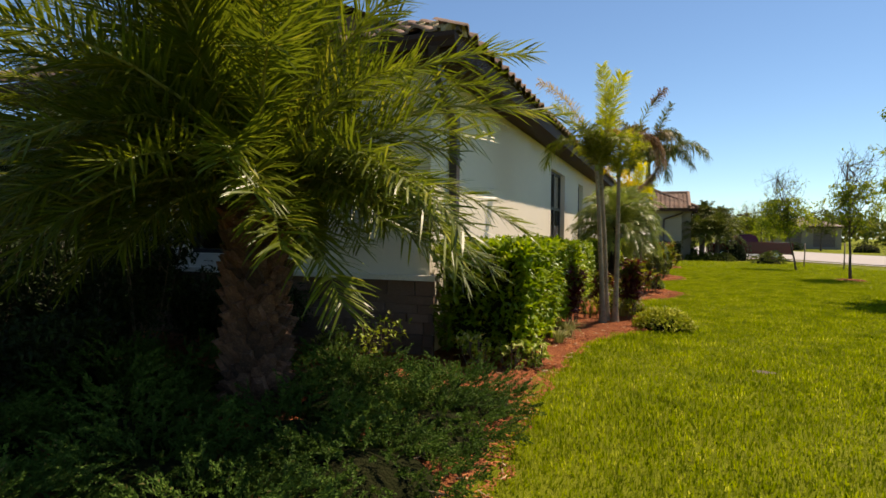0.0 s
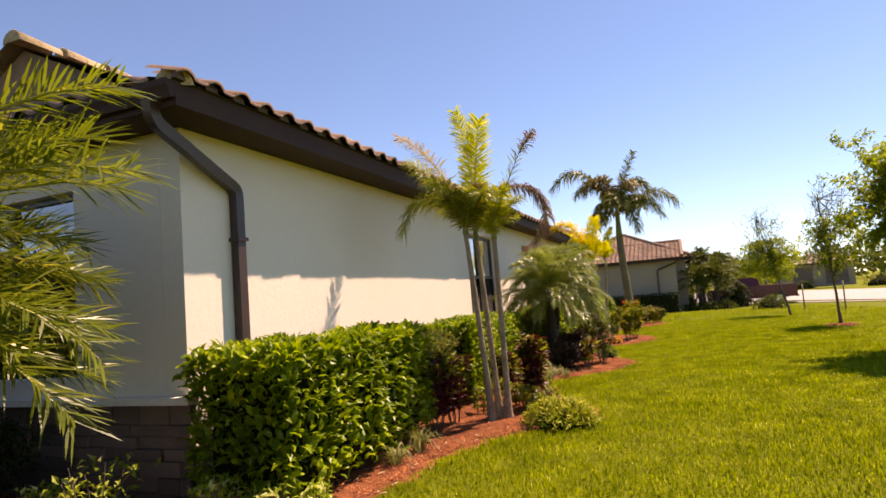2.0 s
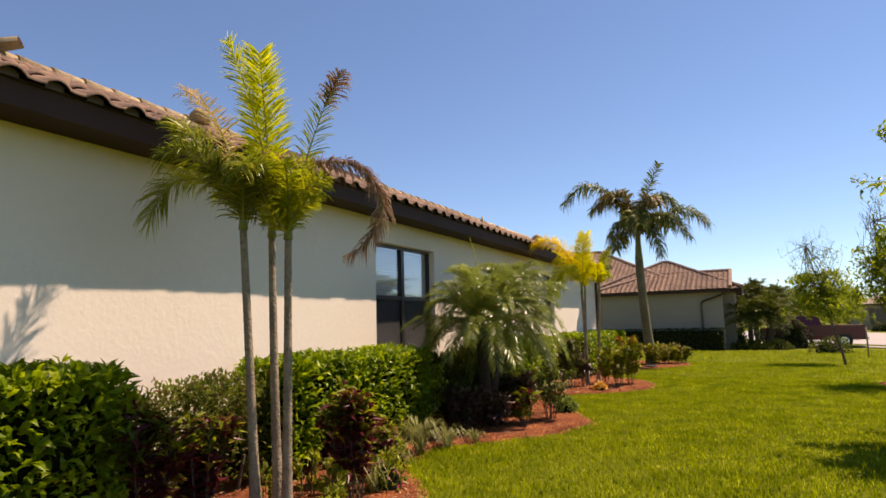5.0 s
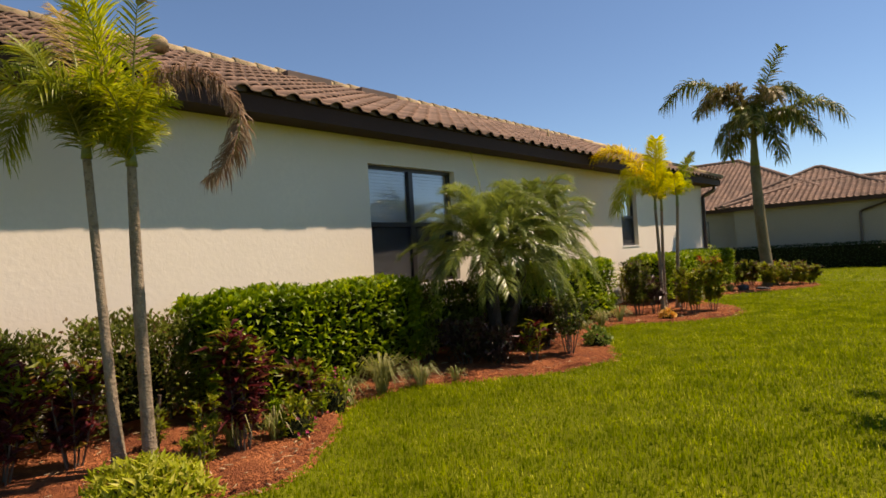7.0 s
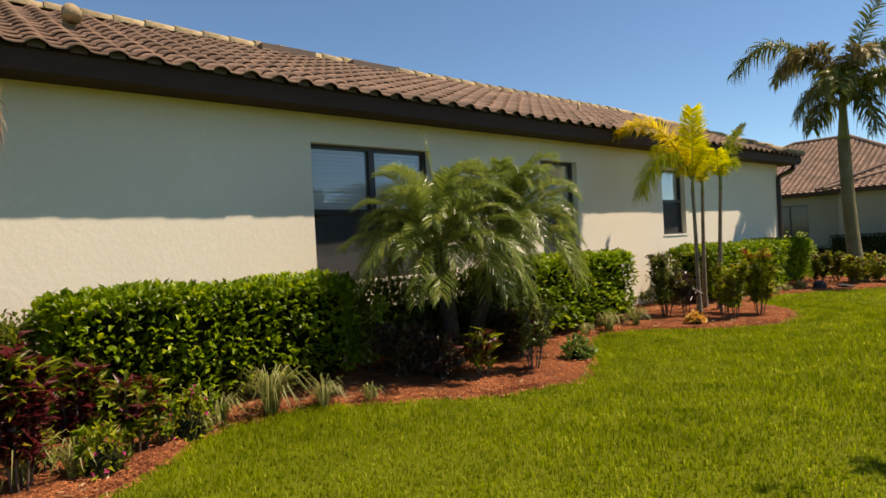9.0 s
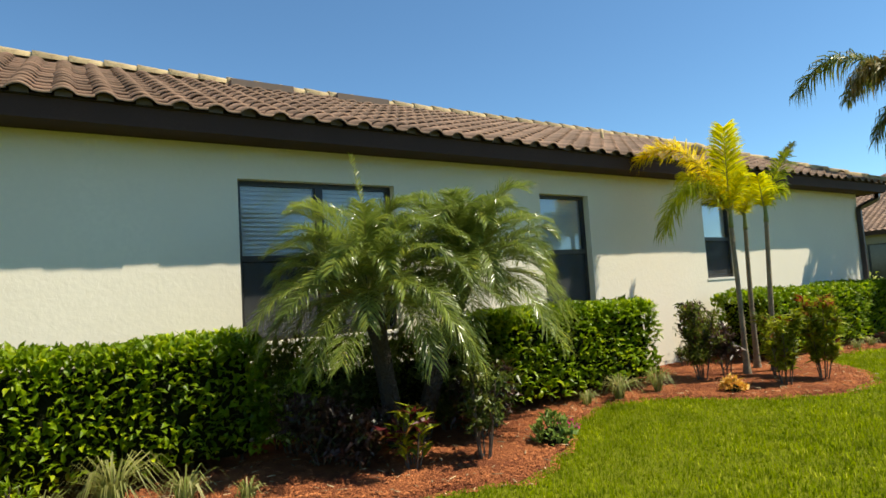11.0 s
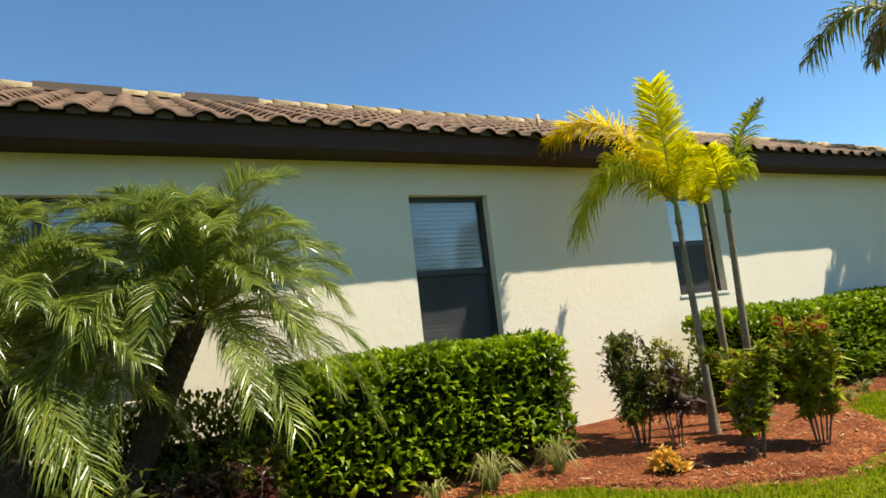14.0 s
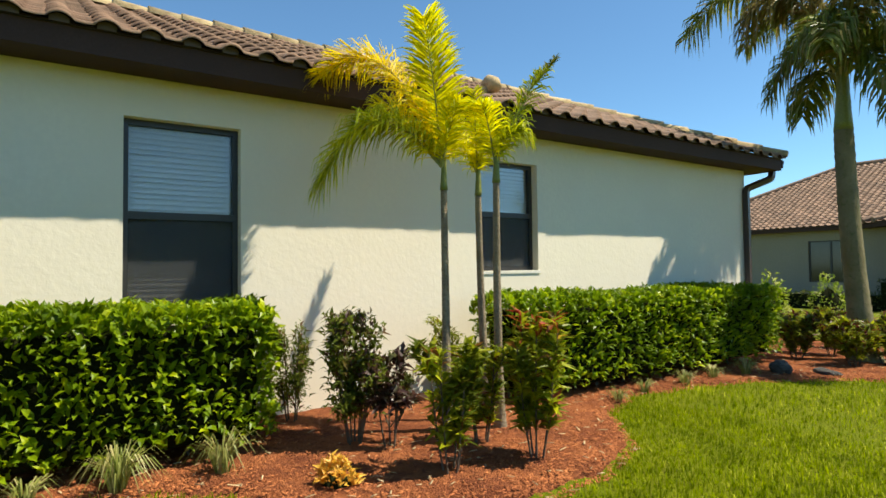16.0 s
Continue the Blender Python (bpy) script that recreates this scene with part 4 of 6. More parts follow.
def loose_shrub(name, label, category, x, y, h, r, mat, n=260, leaf=0.07, ratio=0.34, stems=5, z0=0.25, group="", upright=0.8, extra=None, tufts=False):
    """A shrub of several stems with leaves up their length, or in tufts at the shoots. extra: (material, share of the leaves, part name, lowest share of the height)."""
    zb = bed_z(x, y)
    ob = thing(name, label, category, (x, y, zb), group)
    st, lv, lv2 = Mesh(), Mesh(), Mesh()
    lines = []
    for k in range(stems):
        a = 2 * math.pi * k / stems + rnd.uniform(-0.5, 0.5)
        top = Vector((x + math.cos(a) * r * rnd.uniform(0.35, 0.85), y + math.sin(a) * r * rnd.uniform(0.35, 0.85), zb + h * rnd.uniform(0.75, 1.0)))
        b = Vector((x + math.cos(a) * 0.04, y + math.sin(a) * 0.04, zb - 0.05))
        m = b.lerp(top, 0.5) + Vector((math.cos(a), math.sin(a), 0)) * r * 0.12
        pts = [b * (1 - u) ** 2 + m * 2 * u * (1 - u) + top * u * u for u in (0, 0.25, 0.5, 0.75, 1)]
        st.tube(pts, [0.008, 0.007, 0.006, 0.005, 0.003], 5)
        lines.append(pts)
        for _ in range(2):
            i = rnd.randint(1, 3)
            e = pts[i] + Vector((rnd.uniform(-1, 1) * r * 0.5, rnd.uniform(-1, 1) * r * 0.5, h * rnd.uniform(0.12, 0.3)))
            e.z = min(e.z, zb + h)
            q = [pts[i], pts[i].lerp(e, 0.5) + Vector((0, 0, 0.01)), e]
            st.tube(q, [0.007, 0.006, 0.003], 4)
            lines.append(q)
    for _ in range(int(n * 2.2)):
        pts = rnd.choice(lines)
        u = rnd.random() ** 0.6 * (len(pts) - 1)
        i = min(int(u), len(pts) - 2)
        p = pts[i].lerp(pts[i + 1], u - i)
        if p.z < zb + z0 * h:
            continue
        out = Vector((p.x - x, p.y - y, 0)) * (0.8 / max(r, 0.05))
        d = (out + Vector((0, 0, upright)) + rdir() * 0.9).normalized()
        if tufts:
            u = rnd.choice((0.3, 0.45, 0.6, 0.78, 0.92, 1.0)) * (len(pts) - 1)
            i = min(int(u), len(pts) - 2)
            p = pts[i].lerp(pts[i + 1], u - i) + Vector((0, 0, rnd.uniform(-0.05, 0.03)))
            a = rnd.uniform(0, 2 * math.pi)
            d = (Vector((math.cos(a), math.sin(a), rnd.uniform(0.3, 1.9)))).normalized()
        else:
            p = p + Vector((rnd.gauss(0, 1), rnd.gauss(0, 1), rnd.gauss(0, 0.5))) * r * 0.16
        s = leaf * rnd.uniform(0.7, 1.35)
        (lv2 if extra and rnd.random() < extra[1] and p.z > zb + extra[3] * h else lv).leaf(p, d, Vector((0, 0, 1)) + rdir() * 0.6, s, s * ratio, rnd.uniform(0.1, 0.5))
    part("stem", st, M_TWIG, ob, "thin woody stems", kind="stuff")
    part("foliage", lv, mat, ob, kind="stuff")
    if extra:
        part(extra[2], lv2, extra[0], ob, kind="stuff")
    return ob


# Low dark shrubs against the wall, between the hedges
g = "dark shrubs against the wall"
hedge(-2.62, -2.06, 9.24, 9.82, 0.84, "loose small-leaved olive-green hedge beside the stucco wall", 1700, 0.05, M_OLIVE, "loose dark hedges against the wall", 1.0)
hedge(-2.62, -2.02, 9.98, 10.83, 0.87, "loose small-leaved olive-green hedge beside the stucco wall", 1700, 0.05, M_OLIVE, "loose dark hedges against the wall", 1.0)
hedge(-2.62, -2.0, 13.56, 15.92, 0.84, "loose olive hedge with gaps under the date palms", 1000, 0.06, M_OLIVE, "loose dark hedges against the wall", 1.1)
for x, y, h, r, m, label in ((-2.1, 13.78, 0.78, 0.26, M_VARIEG, "loose shrub with pale yellow-green leaves beside the hedge"), (-1.95, 14.3, 0.62, 0.28, M_HEDGE_DK, "dark loose shrub under the date palms"),
                             (-1.55, 13.85, 0.52, 0.3, M_MAROON, "dark maroon shrub under the date palms"), (-1.25, 14.05, 0.45, 0.26, M_MAROON, "dark maroon shrub under the date palms"), (-1.75, 15.2, 0.66, 0.3, M_HEDGE_DK, "dark loose shrub under the date palms"),
                             (-1.3, 15.25, 0.58, 0.26, M_MAROON, "dark maroon shrub under the date palms"), (-1.75, 15.7, 0.7, 0.26, M_OLIVE, "loose olive shrub beside the clipped hedge"),
                             (-0.74, 14.88, 0.78, 0.26, M_HEDGE_DK, "dark shrub on a thin stem in the mulch")):
    loose_shrub("shrub", label, "shrub", x, y, h, r, m, 230 if x > -0.8 else 620, 0.08, 0.42, 7, 0.28 if x > -0.8 else 0.06, "shrubs below the double window")
loose_shrub("shrub", "thin upright dark shrub against the wall", "shrub", -2.5, 18.78, 0.9, 0.2, M_OLIVE, 700, 0.06, 0.3, 4, 0.05, g)
loose_shrub("shrub", "dark feathery shrub in the mulch", "shrub", -1.55, 18.93, 1.0, 0.27, M_OLIVE, 1300, 0.07, 0.38, 9, 0.2, g, extra=(M_MAROON, 0.22, "maroon_foliage", 0.4))
loose_shrub("shrub", "maroon-leaved shrub in the mulch", "shrub", -1.33, 19.12, 0.68, 0.17, M_MAROON, 260, 0.09, 0.4, 4, 0.4, g)
loose_shrub("shrub", "pale thin shrub against the wall", "shrub", -2.45, 20.4, 0.85, 0.24, M_CROTON, 480, 0.06, 0.3, 4, 0.1, g)
loose_shrub("shrub", "small dark shrub against the wall", "shrub", -2.5, 19.9, 0.3, 0.12, M_HEDGE_DK, 140, 0.06, 0.3, 4, 0.1, g)

# Crotons with red, yellow and green leaves
g = "crotons in the mulch bed"
RED, GREEN, RUST = (M_CROTON_RED, 0.45, "red_foliage", 0.4), (M_CROTON, 0.5, "yellow_foliage", 0.6), (M_RUST, 0.4, "red_foliage", 0.84)
for x, y, h, r, m, e, n, leaf in ((-1.78, 9.35, 0.82, 0.25, M_CROTON_RED, GREEN, 300, 0.17), (-1.72, 9.75, 0.7, 0.2, M_CROTON_RED, GREEN, 240, 0.16), (-1.0, 10.62, 0.88, 0.18, M_CROTON_RED, GREEN, 300, 0.18),
                                  (-1.2, 11.3, 0.5, 0.15, M_CROTON, RED, 150, 0.15), (-1.45, 11.0, 0.6, 0.15, M_CROTON_RED, GREEN, 150, 0.16), (-0.93, 14.35, 0.42, 0.16, M_CROTON, RED, 60, 0.2),
                                  (-1.5, 15.6, 0.5, 0.18, M_MAROON, RED, 160, 0.13), (-0.62, 19.16, 0.82, 0.22, M_CROTON, None, 260, 0.15), (-0.52, 19.82, 0.96, 0.24, M_CROTON, RUST, 300, 0.17),
                                  (-1.02, 19.72, 0.72, 0.18, M_CROTON, None, 170, 0.14)):
    loose_shrub("croton", "croton shrub with narrow green, yellow and red leaves", "croton", x, y, h, r, m, int(n * 1.5), leaf * 0.72, 0.30, 6, 0.1, g, 1.3, e, True)
g = "crotons round the royal palm"
for x, y, h in ((-1.75, 26.2, 0.6), (-0.95, 26.05, 0.62), (-0.75, 26.6, 0.55), (-0.35, 26.9, 0.58), (-1.6, 27.0, 0.66), (-0.6, 27.35, 0.6), (-0.2, 27.5, 0.5), (-1.1, 27.9, 0.6), (-2.1, 26.9, 0.62), (-1.9, 28.2, 0.6)):
    loose_shrub("croton", "yellow-green croton at the foot of the royal palm", "croton", x, y, h, 0.3, M_CROTON, 420, 0.12, 0.28, 6, 0.12, g, 0.9, (M_CROTON_RED, 0.2, "red_foliage", 0.4), True)


def grass_tuft(x, y, h, n, label="striped liriope tuft at the bed edge", mat=None):
    zb = bed_z(x, y)
    ob = thing("liriope", label, "ornamental grass", (x, y, zb), "liriope tufts along the bed")
    me = Mesh()
    for _ in range(n):
        a, s = rnd.uniform(0, 2 * math.pi), h * rnd.uniform(0.6, 1.15)
        d = Vector((math.cos(a), math.sin(a), 0))
        k = rnd.uniform(0.25, 0.95)
        b = Vector((x, y, zb - 0.03)) + d * rnd.uniform(0, 0.04)
        me.strip([b, b + d * s * 0.25 * k + Vector((0, 0, s * 0.55)), b + d * s * 0.6 * k + Vector((0, 0, s * (0.85 - 0.2 * k))), b + d * s * k + Vector((0, 0, s * (0.85 - 0.65 * k)))],
                 [0.008, 0.011, 0.008, 0], Vector((-d.y, d.x, 0.2)).cross(d) + Vector((0, 0, 0.01)))
    part("foliage", me, mat or M_LIRIOPE, ob, kind="stuff")
    return ob


for x, y, h, n in ((-1.42, 12.36, 0.36, 80), (-1.28, 12.78, 0.24, 45), (-1.45, 11.95, 0.22, 40), (-1.12, 13.15, 0.14, 24), (-1.54, 17.36, 0.26, 70), (-1.48, 17.95, 0.26, 45), (-1.58, 16.9, 0.16, 30), (-1.62, 8.55, 0.22, 45), (-1.65, 8.15, 0.18, 35),
                   (-1.40, 24.15, 0.2, 40), (-1.5, 23.6, 0.16, 30), (-1.48, 23.0, 0.16, 30), (-1.5, 22.3, 0.14, 26), (-1.35, 21.7, 0.14, 24), (-1.3, 11.75, 0.18, 30), (-1.12, 10.62, 0.3, 34), (-1.02, 10.9, 0.26, 26)):
    grass_tuft(x, y, h * 1.35, int(n * 1.6))


for x, y, h in ((-1.0, 10.35, 0.3), (-0.85, 10.2, 0.22), (-1.45, 10.6, 0.34), (-1.25, 10.75, 0.26), (-1.6, 10.25, 0.3), (-1.05, 10.95, 0.24), (-1.35, 11.05, 0.28), (-1.25, 11.5, 0.3), (-1.45, 11.85, 0.32)):
    loose_shrub("sprout", "small green plant sprouting from the mulch", "bedding plant", x, y, h, 0.09, M_CROTON if y < 10.9 else M_HEDGE, 70, 0.07, 0.25, 3, 0.05, "small plants in the mulch", 1.2)


def mound(name, label, category, x, y, rx, ry, h, mat, n, leaf, ratio, zb=None, flower=None):
    """A low cushion of leaves over a solid core coloured as inner shade."""
    zb = bed_z(x, y) if zb is None else zb
    ob = thing(name, label, category, (x, y, zb))
    core, lv, fl = Mesh(), Mesh(), Mesh()
    ri, rj = 14, 5
    for j in range(rj + 1):
        b = math.pi / 2 * j / rj
        for i in range(ri):
            a = 2 * math.pi * i / ri
            q = 1 + 0.2 * noise.noise((math.cos(a) * 2 + x, math.sin(a) * 2 + y, b))
            core.v.append((x + math.cos(a) * math.cos(b) * rx * 0.82 * q, y + math.sin(a) * math.cos(b) * ry * 0.82 * q, zb - 0.02 + math.sin(b) * h * 0.72 * q))
    for j in range(rj):
        for i in range(ri):
            core.f.append((j * ri + i, j * ri + (i + 1) % ri, (j + 1) * ri + (i + 1) % ri, (j + 1) * ri + i))
    part("inside", core, M_CORE_SHADE, ob, "", True)
    for _ in range(n):
        a, b = rnd.uniform(0, 2 * math.pi), math.asin(rnd.random() ** 0.8)
        q = 1 + 0.25 * noise.noise((math.cos(a) * 2 + x, math.sin(a) * 2 + y, b)) + rnd.uniform(-0.18, 0.05)
        nrm = Vector((math.cos(a) * math.cos(b), math.sin(a) * math.cos(b), math.sin(b)))
        p = Vector((x + nrm.x * rx * q, y + nrm.y * ry * q, max(zb + nrm.z * h * q, zb + 0.01)))
        s = leaf * rnd.uniform(0.6, 1.2)
        lv.leaf(p, nrm * 0.8 + Vector((0, 0, 0.5)) + rdir() * 0.6, nrm + Vector((0, 0, 0.6)) + rdir() * 0.4, s, s * ratio, rnd.uniform(0.1, 0.4))
        if flower and rnd.random() < flower[1]:
            for _k in range(6):
                fl.leaf(p + nrm * 0.03, rdir() + nrm, nrm, 0.022, 0.018, 0.1)
    part("foliage", lv, mat, ob, kind="stuff")
    if flower:
        part("flower", fl, flower[0], ob, flower[2], kind="stuff")
    return ob


mound("ground_cover", "rounded cushion of cream-variegated leaves at the lawn edge", "ground cover plant", -0.55, 9.78, 0.36, 0.30, 0.22, M_YELLOWLEAF, 1300, 0.085, 0.3)
mound("bedding_plant", "small blue-green leafy plant in the mulch", "bedding plant", -0.72, 15.6, 0.15, 0.15, 0.2, M_SUCC, 240, 0.075, 0.45)
mound("bedding_plant", "small plant with orange-yellow leaves in the mulch", "bedding plant", -0.86, 18.48, 0.12, 0.12, 0.13, M_ORANGE, 170, 0.07, 0.4)
mound("flowering_plant", "small plant with pink flowers at the bed edge", "flowering plant", -1.33, 11.68, 0.14, 0.14, 0.3, M_CROTON, 190, 0.06, 0.4, flower=(M_PINK, 0.06, "pink flowers"))
mound("flowering_plant", "small plant with pink flowers in the mulch", "flowering plant", -0.97, 11.05, 0.14, 0.14, 0.26, M_CROTON, 210, 0.07, 0.35, flower=(M_PINK, 0.06, "pink flowers"))
mound("flowering_plant", "low magenta-flowered plant at the bed edge", "flowering plant", -0.95, 15.95, 0.1, 0.12, 0.06, M_CROTON, 120, 0.04, 0.5, flower=(M_PINK, 0.3, "magenta flowers"))
for x, y, s in ((-3.04, 6.42, 0.36), (-3.4, 6.35, 0.26), (-3.6, 6.5, 0.22), (-2.15, 6.62, 0.24), (-1.85, 6.72, 0.2), (-1.68, 6.95, 0.16)):
    loose_shrub("variegated_shrub", "small shrub with cream-edged leaves by the stone base", "shrub", x, y, s * 1.35, s * 0.8, M_VARIEG, 75, 0.062, 0.5, 6, 0.1, "variegated shrubs by the house corner", 0.5)

# Juniper ground cover in the shade of the big palm
def juniper(x, y, rx, ry, h):
    zb = bed_z(x, y)
    ob = thing("juniper", "spreading dark green juniper ground cover", "juniper", (x, y, zb), "junipers by the front corner")
    lv, st = Mesh(), Mesh()
    for _ in range(int(330 * rx * ry / 0.25)):
        a, q = rnd.uniform(0, 2 * math.pi), math.sqrt(rnd.random())
        px, py = x + math.cos(a) * rx * q, y + math.sin(a) * ry * q
        top = h * (1 - 0.7 * q * q) * (0.88 + 1.0 * noise.noise((px * 4.6, py * 4.6, 2)))
        p = Vector((px, py, zb + max(0.05, top * rnd.uniform(0.55, 1.0))))
        d = (Vector((math.cos(a), math.sin(a), 0)) * 0.9 + Vector((0, 0, 0.42)) + rdir() * 0.55).normalized()
        ln = rnd.uniform(0.09, 0.15)
        for k in range(28):
            u = k / 28
            b = p + d * ln * u
            e = (d * 1.1 + rdir() * 0.85).normalized()
            lv.leaf(b, e, rdir(0.8), rnd.uniform(0.020, 0.038) * (1.1 - 0.6 * u), 0.0100, 0.1)
    for k in range(5):
        a = 2 * math.pi * k / 5
        e = Vector((x + math.cos(a) * rx * 0.8, y + math.sin(a) * ry * 0.8, zb + h * 0.12))
        st.tube([(x, y, zb - 0.04), Vector((x, y, zb + h * 0.15)).lerp(e, 0.5), e], [0.014, 0.009, 0.004], 5)
    core = Mesh()
    ri = 16
    for j in range(5):
        b = math.pi / 2 * j / 4
        for i in range(ri):
            a = 2 * math.pi * i / ri
            q = 1 + 0.2 * noise.noise((math.cos(a) + x, math.sin(a) + y, b))
            core.v.append((x + math.cos(a) * math.cos(b) * rx * 0.72 * q, y + math.sin(a) * math.cos(b) * ry * 0.72 * q, zb - 0.02 + math.sin(b) * h * 0.52))
    for j in range(4):
        for i in range(ri):
            core.f.append((j * ri + i, j * ri + (i + 1) % ri, (j + 1) * ri + (i + 1) % ri, (j + 1) * ri + i))
    part("inside", core, M_CORE_SHADE, ob, "", True)
    part("branch", st, M_TWIG, ob, kind="stuff")
    part("foliage", lv, M_JUNIPER, ob, kind="stuff")


for x, y, rx, ry, h in ((-1.90, 5.4, 0.54, 0.5, 0.29), (-1.86, 4.75, 0.54, 0.5, 0.32), (-1.88, 4.0, 0.54, 0.5, 0.33), (-2.5, 5.5, 0.5, 0.45, 0.28), (-2.55, 5.0, 0.5, 0.45, 0.32), (-2.45, 4.2, 0.5, 0.5, 0.38), (-2.05, 3.2, 0.55, 0.5, 0.34), (-2.7, 3.5, 0.6, 0.5, 0.36), (-3.3, 3.9, 0.6, 0.5, 0.4),
                        (-3.1, 5.7, 0.5, 0.45, 0.28), (-3.9, 4.3, 0.6, 0.6, 0.42), (-4.0, 5.0, 0.55, 0.5, 0.4), (-4.0, 3.4, 0.6, 0.5, 0.4), (-3.0, 2.9, 0.6, 0.5, 0.36), (-5.0, 4.0, 0.6, 0.6, 0.45), (-4.9, 4.9, 0.6, 0.5, 0.45), (-2.2, 2.5, 0.5, 0.5, 0.34)):
    juniper(x, y, rx, ry, h)
# Filler shrubs that darken the front corner, coloured as if in deep shade.
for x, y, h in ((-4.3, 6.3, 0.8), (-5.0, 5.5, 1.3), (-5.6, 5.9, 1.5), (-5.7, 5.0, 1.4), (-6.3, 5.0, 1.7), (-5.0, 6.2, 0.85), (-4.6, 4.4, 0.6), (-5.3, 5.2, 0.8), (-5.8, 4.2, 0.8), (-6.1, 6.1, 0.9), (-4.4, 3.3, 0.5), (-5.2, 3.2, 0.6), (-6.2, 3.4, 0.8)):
    loose_shrub("shrub", "added shrub before the front window, shade in its leaf colour", "shrub", x, y, h, 0.5, M_DEEP_SHADE, 1100, 0.07, 0.4, 9, 0.03, "shaded front shrubs")


# ---- palms ----
def frond(parent, p0, p1, p2, pairs, leaf, width, mat, hang=0.4, start=0.18, vee=0.5, stalk=0.012, label="", sweep=0.55, ragged=0.0, plume=0.0):
    """One feather frond along a bent midrib p0-p1-p2, with leaflets to both sides; plume turns them out of one plane."""
    p0, p1, p2 = Vector(p0), Vector(p1), Vector(p2)

    def at(u):
        return p0 * (1 - u) ** 2 + p1 * 2 * u * (1 - u) + p2 * u * u
    rib = Mesh()
    rib.tube([at(u) for u in (0, 0.2, 0.4, 0.6, 0.8, 1.0)], [stalk, stalk * 0.85, stalk * 0.65, stalk * 0.45, stalk * 0.28, stalk * 0.1], 5)
    ob = part("frond", rib, M_STALK, parent, label)
    lv = Mesh()
    for i in range(pairs):
        u = start + (1 - start) * (i + rnd.random()) / pairs
        p, t = at(u), (at(min(u + 0.02, 1)) - at(u - 0.02)).normalized()
        s = t.cross(Vector((0, 0, 1)))
        s = s.normalized() if s.length > 0.05 else Vector((1, 0, 0))
        upv = s.cross(t).normalized()
        k = (u - start) / (1 - start)
        size = leaf * (0.5 + 0.5 * math.sin(math.pi * min(1, k * 0.8 + 0.15))) * rnd.uniform(0.8, 1.15)
        for side in (-1, 1):
            if ragged and rnd.random() < ragged:
                continue
            d = (s * side + t * (sweep + 0.55 * k) + upv * (vee * rnd.uniform(0.2, 1.2) + plume * rnd.uniform(-1.3, 1.3)) + rdir() * 0.2).normalized()
            q1 = p + d * size * 0.38 + Vector((0, 0, -hang * size * 0.04))
            q2 = p + d * size * 0.72 + Vector((0, 0, -hang * size * 0.22))
            q3 = p + d * size * (0.98 - 0.14 * hang) + Vector((0, 0, -hang * size * 0.62 * rnd.uniform(0.7, 1.3)))
            lv.strip([p, q1, q2, q3], [width * 0.55, width, width * 0.75, 0], upv + rdir() * 0.6)
    part("leaf_blade", lv, mat, ob, kind="stuff")
    return ob


def crown(parent, c, count, length, mats, pairs, leaf, width, rise=(-20, 75), droop=0.55, hang=0.4, vee=0.5, stalk=0.012, start=0.18, seed=1, sweep=0.55, spread=0.04, plume=0.0, low=1.0):
    """A head of fronds set in a spiral, the upper ones steep, the lower ones hanging."""
    r = random.Random(seed)
    for i in range(count):
        a = i * 2.39996 + r.uniform(-0.2, 0.2)
        u = (i + 0.5) / count
        e = radians(rise[1] + (rise[0] - rise[1]) * u + r.uniform(-8, 8))
        ln = length * r.uniform(0.72, 1.12) * (1.0 if u > 0.15 else 0.8) * (1 - (1 - low) * u * u)
        d = Vector((math.cos(a) * math.cos(e), math.sin(a) * math.cos(e), math.sin(e)))
        p0 = Vector(c) + Vector((math.cos(a), math.sin(a), 0)) * spread + Vector((0, 0, -0.12 * u))
        p1 = p0 + d * ln * 0.55
        p2 = p0 + d * ln * 0.95 + Vector((0, 0, -droop * ln * (0.35 + 0.65 * math.cos(e)) * r.uniform(0.8, 1.2)))
        frond(parent, p0, p1, p2, pairs, leaf, width, mats[r.randrange(len(mats))], hang, start, vee, stalk, sweep=sweep, plume=plume)


def ringed_trunk(parent, pts, r0, r1, material, rings=0.06, flare=1.6, name="trunk", label=""):
    """A trunk along a smooth line, with leaf-scar rings and a swollen foot."""
    pts = [Vector(p) for p in pts]
    total = sum((b - a).length for a, b in zip(pts, pts[1:]))
    n = max(8, int(total / (rings / 2)))
    line, radii = [], []
    for i in range(n + 1):
        u = i / n
        if len(pts) == 2:
            p = pts[0].lerp(pts[1], u)
        else:
            p = pts[0] * (1 - u) ** 2 + pts[1] * 2 * u * (1 - u) + pts[2] * u * u
        line.append(p)
        r = r0 + (r1 - r0) * u
        r *= 1 + (flare - 1) * math.exp(-u * 14)
        radii.append(r * (1.035 if i % 2 else 0.985) * (1 + 0.03 * noise.noise((p.x * 3, p.y * 3, p.z * 4))))
    me = Mesh()
    me.tube(line, radii, 12)
    return part(name, me, material, parent, label, True)


